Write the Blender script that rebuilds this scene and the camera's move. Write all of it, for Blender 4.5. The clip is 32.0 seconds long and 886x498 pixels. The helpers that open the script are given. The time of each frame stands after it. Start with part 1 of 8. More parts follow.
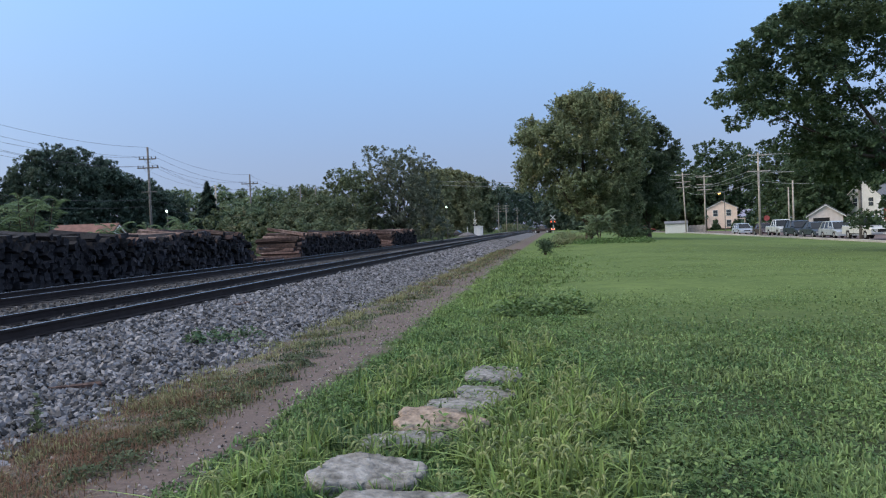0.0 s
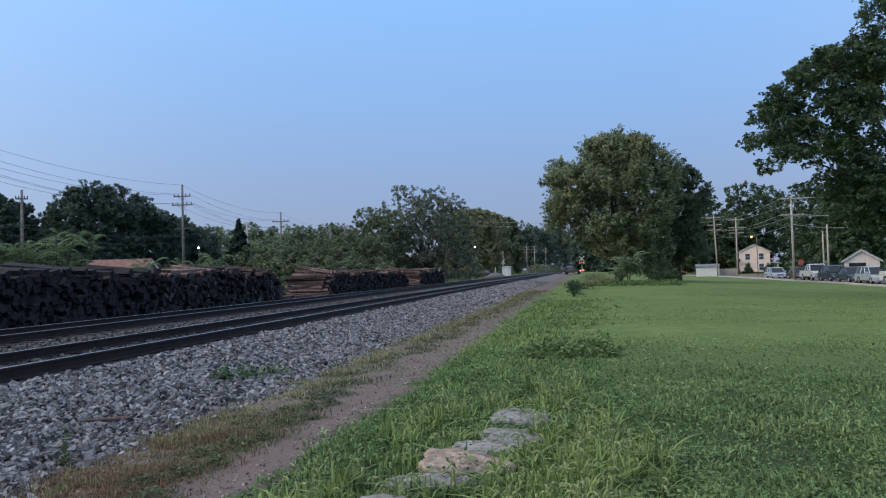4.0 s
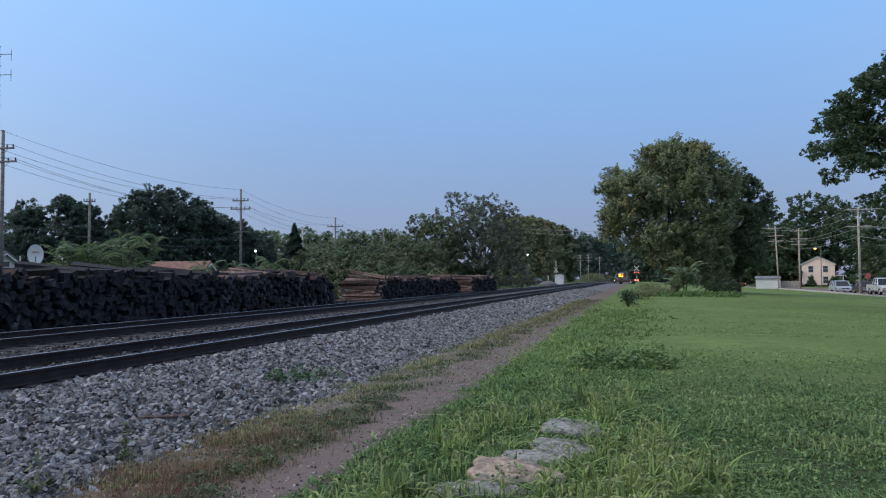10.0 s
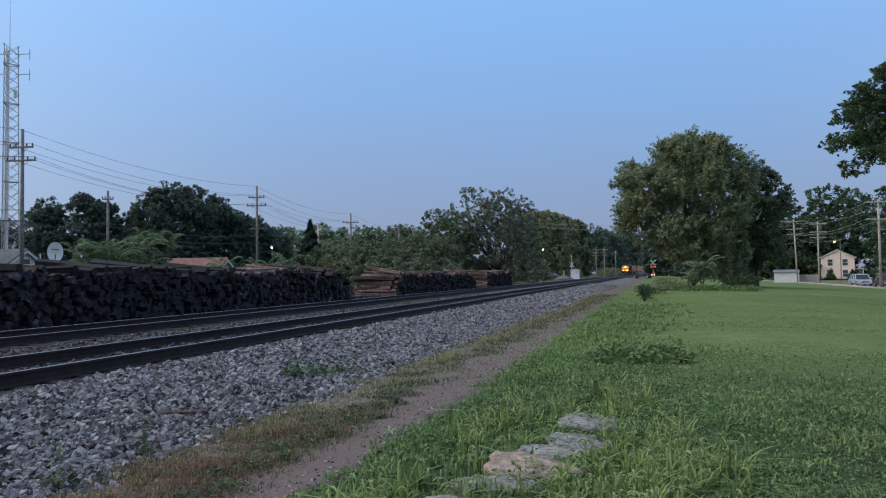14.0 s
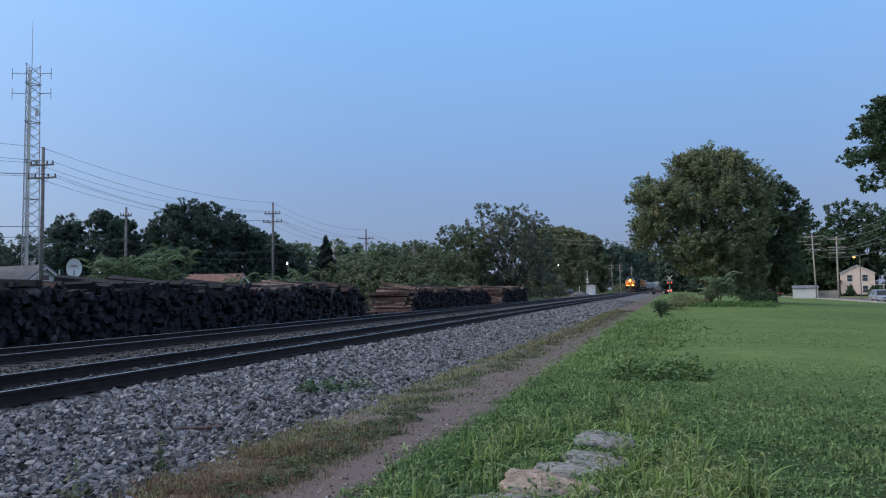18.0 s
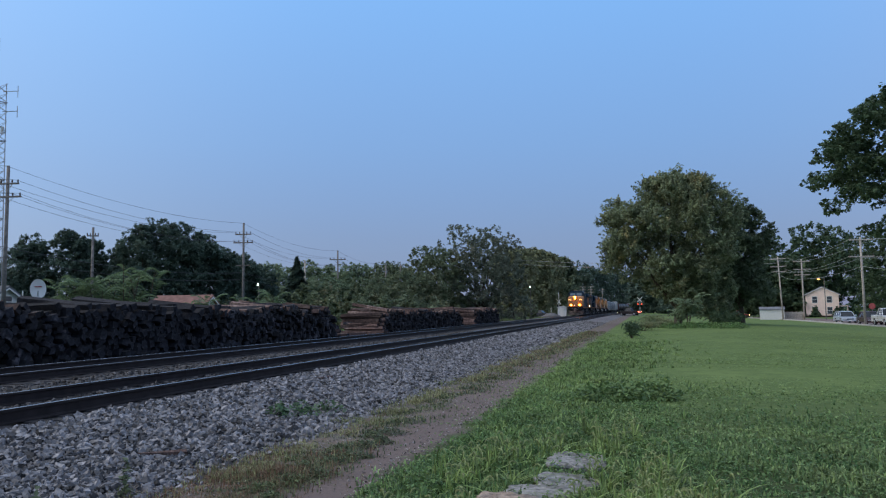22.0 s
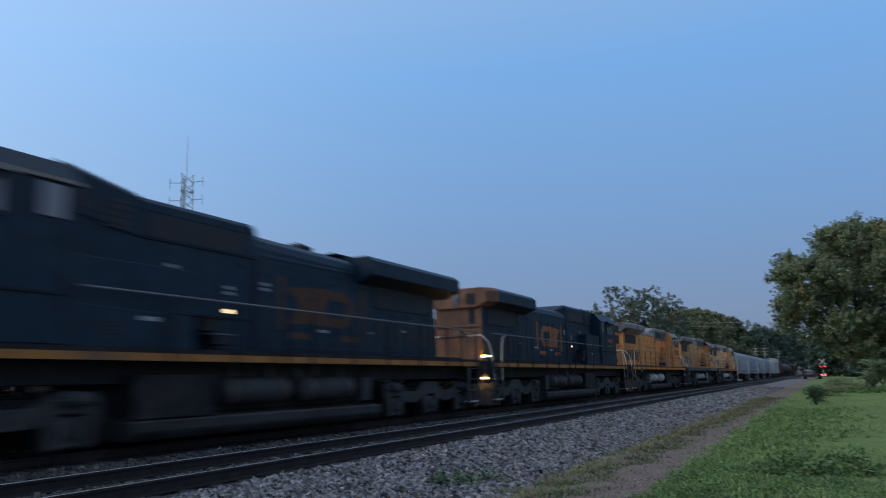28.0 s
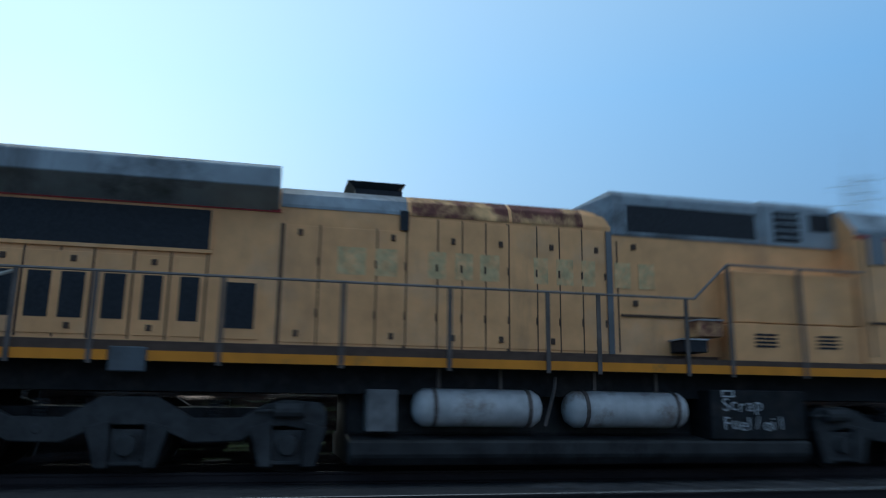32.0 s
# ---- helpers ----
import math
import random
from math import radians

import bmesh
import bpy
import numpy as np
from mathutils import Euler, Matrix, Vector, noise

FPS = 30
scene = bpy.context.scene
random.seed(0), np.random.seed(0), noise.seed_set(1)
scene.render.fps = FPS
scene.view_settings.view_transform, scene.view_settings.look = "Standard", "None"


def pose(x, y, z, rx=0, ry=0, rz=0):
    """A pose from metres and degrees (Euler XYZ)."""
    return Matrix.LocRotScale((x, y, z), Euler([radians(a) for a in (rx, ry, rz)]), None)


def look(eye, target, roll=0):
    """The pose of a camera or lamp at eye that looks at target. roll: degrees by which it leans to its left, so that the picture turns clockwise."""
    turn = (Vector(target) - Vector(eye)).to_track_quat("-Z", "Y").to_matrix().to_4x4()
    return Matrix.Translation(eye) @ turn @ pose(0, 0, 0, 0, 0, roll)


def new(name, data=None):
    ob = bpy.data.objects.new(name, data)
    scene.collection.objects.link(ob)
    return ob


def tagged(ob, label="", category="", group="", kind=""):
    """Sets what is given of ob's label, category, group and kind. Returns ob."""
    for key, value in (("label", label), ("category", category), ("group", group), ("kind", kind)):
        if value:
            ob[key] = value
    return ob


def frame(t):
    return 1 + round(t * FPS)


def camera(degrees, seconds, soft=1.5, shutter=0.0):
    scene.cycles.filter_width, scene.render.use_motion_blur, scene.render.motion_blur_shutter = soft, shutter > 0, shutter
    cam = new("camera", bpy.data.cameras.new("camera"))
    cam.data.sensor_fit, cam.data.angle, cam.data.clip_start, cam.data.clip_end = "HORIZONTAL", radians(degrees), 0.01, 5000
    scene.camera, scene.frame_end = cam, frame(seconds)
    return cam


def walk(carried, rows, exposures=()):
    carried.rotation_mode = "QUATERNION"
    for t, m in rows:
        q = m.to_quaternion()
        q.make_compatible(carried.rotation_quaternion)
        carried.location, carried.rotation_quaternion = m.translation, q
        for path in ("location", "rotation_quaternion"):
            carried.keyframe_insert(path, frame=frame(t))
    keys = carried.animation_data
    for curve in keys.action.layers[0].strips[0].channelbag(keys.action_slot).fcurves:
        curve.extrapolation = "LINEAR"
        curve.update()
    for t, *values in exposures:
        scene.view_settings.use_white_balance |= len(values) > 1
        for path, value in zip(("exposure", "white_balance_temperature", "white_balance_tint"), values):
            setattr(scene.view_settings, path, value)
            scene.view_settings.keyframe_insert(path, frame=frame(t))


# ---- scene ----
# ---------- camera ----------
PATH = [
    (0.0, 8.61, -1.38, 2.36),
    (0.5, 8.70, -0.95, 3.07),
    (1.0, 8.84, -0.53, 3.70),
    (1.5, 9.04, 0.14, 3.92),
    (2.0, 9.48, 0.52, 3.50),
    (2.5, 9.57, 1.11, 2.76),
    (3.0, 10.09, 1.72, 2.16),
    (3.5, 10.48, 1.51, 1.72),
    (4.0, 10.79, 1.79, 1.56),
    (4.5, 11.23, 2.21, 1.37),
    (6.5, 11.56, 2.64, 1.28),
    (7.0, 11.80, 2.39, 1.15),
    (7.5, 12.42, 2.37, 0.97),
    (8.0, 12.39, 2.39, 0.85),
    (8.5, 12.50, 2.52, 0.69),
    (9.0, 13.70, 2.36, 0.59),
    (9.5, 14.21, 2.53, 0.54),
    (10.0, 14.84, 2.39, 0.52),
    (10.5, 15.41, 2.24, 0.44),
    (11.0, 16.28, 2.64, 0.42),
    (11.5, 16.95, 2.69, 0.58),
    (12.0, 16.61, 1.79, 0.87),
    (12.5, 16.41, 2.03, 1.03),
    (13.0, 16.36, 1.81, 1.01),
    (13.5, 16.17, 1.91, 0.93),
    (14.0, 16.04, 2.04, 0.80),
    (14.5, 15.73, 2.20, 0.83),
    (16.5, 15.45, 2.91, 0.65),
    (17.0, 16.12, 3.17, 0.66),
    (17.5, 17.38, 3.33, 0.69),
    (18.0, 17.21, 3.29, 0.81),
    (18.5, 17.32, 2.80, 0.78),
    (19.0, 17.58, 1.73, 0.73),
    (19.5, 19.27, 1.33, 0.68),
    (20.0, 15.04, 1.66, 0.68),
    (20.5, 15.31, 2.28, 0.73),
    (21.0, 14.88, 3.26, 0.70),
    (21.5, 14.65, 4.13, 0.76),
    (22.0, 15.04, 4.92, 0.82),
    (22.5, 15.53, 5.27, 0.90),
    (23.0, 16.05, 5.67, 0.81),
    (23.5, 16.64, 6.29, 0.69),
    (24.0, 17.59, 7.11, 0.62),
    (24.5, 18.60, 7.95, 0.65),
    (25.0, 19.31, 8.77, 0.94),
    (25.5, 19.84, 9.34, 1.24),
    (26.0, 19.83, 9.52, 1.63),
    (26.5, 20.09, 9.39, 1.78),
    (28.5, 30.53, 10.73, 1.37),
    (29.0, 33.37, 11.10, 1.36),
    (29.5, 34.85, 11.20, 0.82),
    (29.8, 36.12, 11.43, 0.92),
    (30.0, 37.02, 11.65, 0.82),
    (30.5, 39.00, 11.73, 0.40),
    (31.0, 42.67, 11.82, 0.56),
    (31.5, 47.47, 12.01, 0.43),
    (31.6, 50.06, 12.03, 0.22),
    (31.7, 54.35, 11.85, 0.27),
    (31.8, 59.43, 11.92, 0.08),
    (31.9, 67.09, 11.83, -0.12),
    (32.0, 76.81, 11.79, -0.71),
]
cam = camera(62.17, 32.0, 1.15, 0.6)
walk(cam, [(r[0], pose(0, 0, 1.5, 90 + r[2], r[3], r[1])) for r in PATH],
     exposures=[(0, 0.35, 6950, 10), (3, 0.22, 6850, 10), (7, 0.14, 6760, 10), (13, 0.06, 6780, 9), (17, 0.0, 6550, 9), (20, 0.02, 6480, 9), (23, -0.14, 6480, 9), (24.5, -0.24, 6460, 9), (26, -0.33, 6480, 9), (27, -0.32, 6400, 8), (28.5, -0.30, 6480, 6), (29.3, -0.36, 6280, 2), (30.2, -0.42, 5300, -13),
                (31.2, -0.44, 5250, -17), (31.6, -0.44, 5400, -12), (32, -0.46, 5850, -6)])

# ---------- world and light ----------
SUN_AZ = -112.0     # degrees clockwise from the track's far end
world = bpy.data.worlds.new("dusk_sky")
scene.world = world
world.use_nodes = True
wn, wl = world.node_tree.nodes, world.node_tree.links


def wmath(op, a, b=None):
    m = wn.new("ShaderNodeMath")
    m.operation = op
    for s, v in zip(m.inputs, (a, b)):
        if v is None:
            continue
        if isinstance(v, (int, float)):
            s.default_value = v
        else:
            wl.new(v, s)
    return m.outputs[0]


sky = wn.new("ShaderNodeTexSky")
sky.sky_type, sky.sun_disc = "NISHITA", False
sky.sun_elevation, sky.sun_rotation = radians(3.0), radians(SUN_AZ)
sky.air_density, sky.dust_density, sky.ozone_density = 1.0, 0.5, 3.0
# dusk haze over the clear sky: grey-blue at the horizon, bluer above, a wide glow where the sun has set
where = wn.new("ShaderNodeTexCoord")
split = wn.new("ShaderNodeSeparateXYZ")
wl.new(where.outputs["Generated"], split.inputs[0])
haze = wn.new("ShaderNodeValToRGB")
wl.new(split.outputs[2], haze.inputs[0])
el = haze.color_ramp.elements
el[0].position, el[0].color = 0.0, (0.180, 0.232, 0.418, 1)
el[1].position, el[1].color = 1.0, (0.66, 0.72, 0.85, 1)
for at, col in ((0.10, (0.190, 0.276, 0.510, 1)), (0.22, (0.192, 0.352, 0.675, 1)), (0.40, (0.200, 0.440, 0.875, 1))):
    el.new(at).color = col
sa = radians(SUN_AZ)
dot = wn.new("ShaderNodeVectorMath")
dot.operation = "DOT_PRODUCT"
dot.inputs[1].default_value = (math.sin(sa) * math.cos(0.2), math.cos(sa) * math.cos(0.2), math.sin(0.2))
wl.new(where.outputs["Generated"], dot.inputs[0])
glow = wmath("POWER", wmath("MAXIMUM", dot.outputs["Value"], 0.0), 8.0)
broad = wn.new("ShaderNodeMix")
broad.data_type, broad.blend_type = "RGBA", "ADD"
broad.inputs[7].default_value = (0.33, 0.375, 0.40, 1)
wl.new(wmath("POWER", wmath("MAXIMUM", dot.outputs["Value"], 0.0), 2.0), broad.inputs[0])
wl.new(haze.outputs[0], broad.inputs[6])
# the sky pales steadily from the dark side round to the sunset
half = wmath("POWER", wmath("MULTIPLY_ADD", dot.outputs["Value"], 0.5), 1.5)
half.node.inputs[0].links[0].from_node.inputs[2].default_value = 0.5
pale = wn.new("ShaderNodeMix")
pale.data_type, pale.blend_type = "RGBA", "ADD"
pale.inputs[7].default_value = (0.088, 0.092, 0.080, 1)
wl.new(half, pale.inputs[0])
wl.new(broad.outputs[2], pale.inputs[6])
warm = wn.new("ShaderNodeMix")
warm.data_type, warm.blend_type = "RGBA", "ADD"
warm.inputs[7].default_value = (0.54, 0.49, 0.39, 1)
wl.new(glow, warm.inputs[0])
wl.new(pale.outputs[2], warm.inputs[6])
# faint rose arch opposite the sunset
anti = wn.new("ShaderNodeVectorMath")
anti.operation = "DOT_PRODUCT"
anti.inputs[1].default_value = (-math.sin(sa), -math.cos(sa), 0.25)
wl.new(where.outputs["Generated"], anti.inputs[0])
rose = wn.new("ShaderNodeMix")
rose.data_type, rose.blend_type = "RGBA", "ADD"
rose.inputs[7].default_value = (0.30, 0.19, 0.13, 1)
wl.new(wmath("POWER", wmath("MAXIMUM", anti.outputs["Value"], 0.0), 6.0), rose.inputs[0])
wl.new(warm.outputs[2], rose.inputs[6])
both = wn.new("ShaderNodeMix")
both.data_type, both.blend_type = "RGBA", "ADD"
both.inputs[0].default_value = 0.06
wl.new(rose.outputs[2], both.inputs[6])
wl.new(sky.outputs[0], both.inputs[7])
wl.new(both.outputs[2], wn["Background"].inputs[0])
wn["Background"].inputs[1].default_value = 1.0

sun = new("sun", bpy.data.lights.new("sun", "SUN"))
sun.data.energy, sun.data.angle, sun.data.color = 1.5, radians(60), (1.0, 0.84, 0.66)
sun.matrix_basis = look((0, 0, 50), (-math.sin(sa) * 30, -math.cos(sa) * 30, 50 - 30 * math.tan(radians(38))))


# ---------- builders ----------
class Form:
    """Collects vertices and faces of one mesh."""

    def __init__(self):
        self.v, self.f = [], []

    def add(self, verts, faces, m=None):
        n = len(self.v)
        if m is not None:
            verts = [m @ Vector(p) for p in verts]
        self.v += [tuple(p) for p in verts]
        self.f += [tuple(i + n for i in q) for q in faces]
        return self

    def box(self, x0, x1, y0, y1, z0, z1, m=None):
        v = [(x, y, z) for z in (z0, z1) for x, y in ((x0, y0), (x1, y0), (x1, y1), (x0, y1))]
        return self.add(v, [(3, 2, 1, 0), (4, 5, 6, 7), (0, 1, 5, 4), (1, 2, 6, 5), (2, 3, 7, 6), (3, 0, 4, 7)], m)

    def tube(self, a, b, r, r2=None, n=8, caps=True):
        a, b = Vector(a), Vector(b)
        r2 = r if r2 is None else r2
        w = (b - a).normalized()
        u = w.orthogonal().normalized()
        s = w.cross(u)
        v = []
        for p, q in ((a, r), (b, r2)):
            for i in range(n):
                t = 2 * math.pi * i / n
                v.append(p + (u * math.cos(t) + s * math.sin(t)) * q)
        f = [(i, (i + 1) % n, n + (i + 1) % n, n + i) for i in range(n)]
        if caps:
            f += [tuple(range(n - 1, -1, -1)), tuple(range(n, 2 * n))]
        return self.add(v, f)

    def pipe(self, pts, r, n=6):
        for a, b in zip(pts, pts[1:]):
            self.tube(a, b, r, r, n)
        return self

    def prism(self, profile, axis, d0, d1):
        """Extrudes a 2D profile along axis: 'x' (y, z), 'y' (x, z) or 'z' (x, y)."""
        def at(p, d):
            return {"x": (d, p[0], p[1]), "y": (p[0], d, p[1]), "z": (p[0], p[1], d)}[axis]
        n = len(profile)
        v = [at(p, d0) for p in profile] + [at(p, d1) for p in profile]
        f = [(i, (i + 1) % n, n + (i + 1) % n, n + i) for i in range(n)]
        f += [tuple(range(n - 1, -1, -1)), tuple(range(n, 2 * n))]
        return self.add(v, f)

    def rings(self, rows, closed=True, caps=True):
        """Joins rings of equally many points."""
        n = len(rows[0])
        v = [p for r in rows for p in r]
        f = []
        for k in range(len(rows) - 1):
            for i in range(n if closed else n - 1):
                j = (i + 1) % n
                f.append((k * n + i, k * n + j, (k + 1) * n + j, (k + 1) * n + i))
        if caps:
            f += [tuple(range(n - 1, -1, -1)), tuple(range((len(rows) - 1) * n, len(rows) * n))]
        return self.add(v, f)

    def mesh(self, name, material, bevel=0.0, smooth=False, fix=True):
        me = bpy.data.meshes.new(name)
        me.from_pydata(self.v, [], self.f)
        if fix or bevel:
            bm = bmesh.new()
            bm.from_mesh(me)
            bmesh.ops.recalc_face_normals(bm, faces=bm.faces)
            if bevel:
                sharp = [e for e in bm.edges if len(e.link_faces) == 2 and e.calc_face_angle() > 0.6]
                bmesh.ops.bevel(bm, geom=sharp, offset=bevel, segments=1, affect="EDGES", clamp_overlap=True)
            bm.to_mesh(me)
            bm.free()
        me.materials.append(material)
        if smooth:
            me.shade_smooth()
        return me


def part(name, form, material, parent=None, label="", bevel=0.0, smooth=False, m=None):
    """Links a form (or a ready mesh) as one mesh object under a thing or a part."""
    me = form.mesh(name, material, bevel, smooth) if isinstance(form, Form) else form
    ob = new(name, me)
    if parent is not None:
        ob.parent = parent
    if m is not None:
        ob.matrix_basis = m
    if label:
        tagged(ob, label)
    return ob


def thing(name, label, category, m=None, group="", kind=""):
    ob = new(name)
    ob.empty_display_size = 0.2
    if m is not None:
        ob.matrix_basis = m
    return tagged(ob, label, category, group, kind)


def quads(name, verts, faces, material):
    """A mesh from arrays of vertices and of equal faces."""
    me = bpy.data.meshes.new(name)
    me.from_pydata(np.asarray(verts).tolist(), [], np.asarray(faces).tolist())
    me.materials.append(material)
    return me


# ---------- materials ----------
def material(name, color, rough=0.8, metal=0.0, vary=0.25, scale=4.0, bump=0.0, bump_scale=30.0, island=0.0, emit=None, spec=0.3,
             second=None, second_scale=0.6, second_at=0.55, obj_random=0.0):
    """Procedural surface: base colour with fine grain, a second colour in large stains, relief."""
    ma = bpy.data.materials.new(name)
    ma.use_nodes = True
    n, l = ma.node_tree.nodes, ma.node_tree.links
    b = n["Principled BSDF"]
    b.inputs["Roughness"].default_value = rough
    b.inputs["Metallic"].default_value = metal
    b.inputs["Specular IOR Level"].default_value = spec
    geo = n.new("ShaderNodeTexCoord")
    no = n.new("ShaderNodeTexNoise")
    no.inputs["Scale"].default_value = scale
    no.inputs["Detail"].default_value = 5
    l.new(geo.outputs["Object"], no.inputs["Vector"])
    ramp = n.new("ShaderNodeMapRange")
    ramp.inputs[1].default_value, ramp.inputs[2].default_value = 0.3, 0.7
    ramp.inputs[3].default_value, ramp.inputs[4].default_value = 1 - vary, 1 + vary
    l.new(no.outputs[0], ramp.inputs[0])
    value = ramp.outputs[0]
    if island or obj_random:
        src = n.new("ShaderNodeNewGeometry").outputs["Random Per Island"] if island else n.new("ShaderNodeObjectInfo").outputs["Random"]
        k = island or obj_random
        r2 = n.new("ShaderNodeMapRange")
        r2.inputs[3].default_value, r2.inputs[4].default_value = 1 - k, 1 + k
        l.new(src, r2.inputs[0])
        mu = n.new("ShaderNodeMath")
        mu.operation = "MULTIPLY"
        l.new(value, mu.inputs[0])
        l.new(r2.outputs[0], mu.inputs[1])
        value = mu.outputs[0]
    mix = n.new("ShaderNodeVectorMath")
    mix.operation = "SCALE"
    l.new(value, mix.inputs["Scale"])
    if second:
        n2 = n.new("ShaderNodeTexNoise")
        n2.inputs["Scale"].default_value = second_scale
        n2.inputs["Detail"].default_value = 6
        n2.inputs["Roughness"].default_value = 0.65
        l.new(geo.outputs["Object"], n2.inputs["Vector"])
        r3 = n.new("ShaderNodeMapRange")
        r3.inputs[1].default_value, r3.inputs[2].default_value = second_at - 0.06, second_at + 0.08
        l.new(n2.outputs[0], r3.inputs[0])
        m2 = n.new("ShaderNodeMix")
        m2.data_type = "RGBA"
        m2.inputs[6].default_value, m2.inputs[7].default_value = (*color, 1), (*second, 1)
        l.new(r3.outputs[0], m2.inputs[0])
        l.new(m2.outputs[2], mix.inputs[0])
    else:
        mix.inputs[0].default_value = color
    l.new(mix.outputs[0], b.inputs["Base Color"])
    if bump:
        n3 = n.new("ShaderNodeTexNoise")
        n3.inputs["Scale"].default_value = bump_scale
        n3.inputs["Detail"].default_value = 4
        l.new(geo.outputs["Object"], n3.inputs["Vector"])
        bu = n.new("ShaderNodeBump")
        bu.inputs["Strength"].default_value = bump
        bu.inputs["Distance"].default_value = 0.02
        l.new(n3.outputs[0], bu.inputs["Height"])
        l.new(bu.outputs[0], b.inputs["Normal"])
    if emit:
        b.inputs["Emission Color"].default_value = (*emit[0], 1)
        b.inputs["Emission Strength"].default_value = emit[1]
    return ma


def ramp_mix(n, l, fac, a, b):
    m = n.new("ShaderNodeMix")
    m.data_type = "RGBA"
    for sock, val in ((m.inputs[6], a), (m.inputs[7], b)):
        if isinstance(val, tuple):
            sock.default_value = (*val, 1)
        else:
            l.new(val, sock)
    l.new(fac, m.inputs[0])
    return m.outputs[2]


def ground_material():
    """Lawn, dry strip and trodden dirt path, laid out by their place across the track."""
    ma = bpy.data.materials.new("ground_soil_and_lawn")
    ma.use_nodes = True
    n, l = ma.node_tree.nodes, ma.node_tree.links
    b = n["Principled BSDF"]
    b.inputs["Roughness"].default_value = 0.95
    b.inputs["Specular IOR Level"].default_value = 0.1
    co = n.new("ShaderNodeTexCoord")
    sep = n.new("ShaderNodeSeparateXYZ")
    l.new(co.outputs["Object"], sep.inputs[0])

    def noise_tex(scale, detail=5, rough=0.6):
        t = n.new("ShaderNodeTexNoise")
        t.inputs["Scale"].default_value, t.inputs["Detail"].default_value, t.inputs["Roughness"].default_value = scale, detail, rough
        l.new(co.outputs["Object"], t.inputs["Vector"])
        return t.outputs[0]

    def rng(v, a, b2, c=0.0, d=1.0):
        r = n.new("ShaderNodeMapRange")
        for i, x in zip((1, 2, 3, 4), (a, b2, c, d)):
            r.inputs[i].default_value = x
        l.new(v, r.inputs[0])
        return r.outputs[0]

    def maths(op, a, b2):
        m = n.new("ShaderNodeMath")
        m.operation = op
        for s, v in zip(m.inputs, (a, b2)):
            if isinstance(v, float):
                s.default_value = v
            else:
                l.new(v, s)
        return m.outputs[0]

    wobble = maths("ADD", sep.outputs[0], rng(noise_tex(0.9), 0.3, 0.7, -0.25, 0.25))
    fine = noise_tex(22.0)
    # near ground painted darker, for shade between the grass blades; fades out farther off
    lawn = ramp_mix(n, l, rng(noise_tex(0.35), 0.35, 0.65), (0.045, 0.060, 0.027), (0.060, 0.076, 0.034))
    lawn = ramp_mix(n, l, rng(fine, 0.4, 0.7), lawn, (0.026, 0.032, 0.018))
    away = rng(sep.outputs[1], 5.0, 15.0)
    mown = ramp_mix(n, l, rng(noise_tex(0.16, 3), 0.35, 0.65), (0.108, 0.160, 0.053), (0.154, 0.211, 0.070))
    mown = ramp_mix(n, l, rng(noise_tex(0.9, 7, 0.75), 0.42, 0.62, 0.0, 0.85), mown, (0.082, 0.125, 0.043))
    mown = ramp_mix(n, l, rng(noise_tex(4.5, 5, 0.75), 0.48, 0.66, 0.0, 0.8), mown, (0.172, 0.237, 0.081))
    mown = ramp_mix(n, l, rng(fine, 0.5, 0.75, 0.0, 0.5), mown, (0.068, 0.106, 0.037))
    lawn = ramp_mix(n, l, away, lawn, mown)
    dirt = ramp_mix(n, l, rng(fine, 0.35, 0.65), (0.128, 0.100, 0.092), (0.190, 0.148, 0.136))
    dirt = ramp_mix(n, l, rng(noise_tex(1.1), 0.45, 0.65), dirt, (0.150, 0.118, 0.110))
    dry = ramp_mix(n, l, rng(noise_tex(3.0), 0.4, 0.6), (0.150, 0.108, 0.082), (0.115, 0.105, 0.085))
    dry = ramp_mix(n, l, rng(noise_tex(60.0), 0.5, 0.62), dry, (0.20, 0.19, 0.185))
    on_dirt = rng(wobble, -2.40, -2.16)
    on_dry = rng(wobble, -3.12, -2.95)
    col = ramp_mix(n, l, on_dry, dry, dirt)
    col = ramp_mix(n, l, on_dirt, col, lawn)
    far_left = rng(wobble, -19.0, -16.5)
    col = ramp_mix(n, l, far_left, (0.06, 0.085, 0.03), col)
    l.new(col, b.inputs["Base Color"])
    bu = n.new("ShaderNodeBump")
    bu.inputs["Strength"].default_value, bu.inputs["Distance"].default_value = 0.5, 0.03
    l.new(fine, bu.inputs["Height"])
    l.new(bu.outputs[0], b.inputs["Normal"])
    return ma


M_GROUND = ground_material()
M_BALLAST = material("crushed_stone_ballast", (0.145, 0.137, 0.138), 0.9, vary=0.6, scale=26, bump=1.0, bump_scale=24, second=(0.078, 0.075, 0.077), second_scale=9)
M_BALLAST_OILY = material("oil_stained_ballast", (0.070, 0.064, 0.062), 0.9, vary=0.6, scale=26, bump=1.0, bump_scale=24, second=(0.035, 0.032, 0.032), second_scale=7)
M_STONES_OILY = material("oil_stained_ballast_stones", (0.075, 0.069, 0.068), 0.8, vary=0.3, scale=20, island=0.8, bump=0.3, bump_scale=60)
M_STONES = material("grey_ballast_stones", (0.158, 0.153, 0.160), 0.75, vary=0.35, scale=20, island=0.92, bump=0.3, bump_scale=60)
M_TIE = material("creosoted_tie_wood", (0.026, 0.024, 0.027), 0.85, vary=0.4, scale=9, bump=0.6, bump_scale=40, obj_random=0.5)
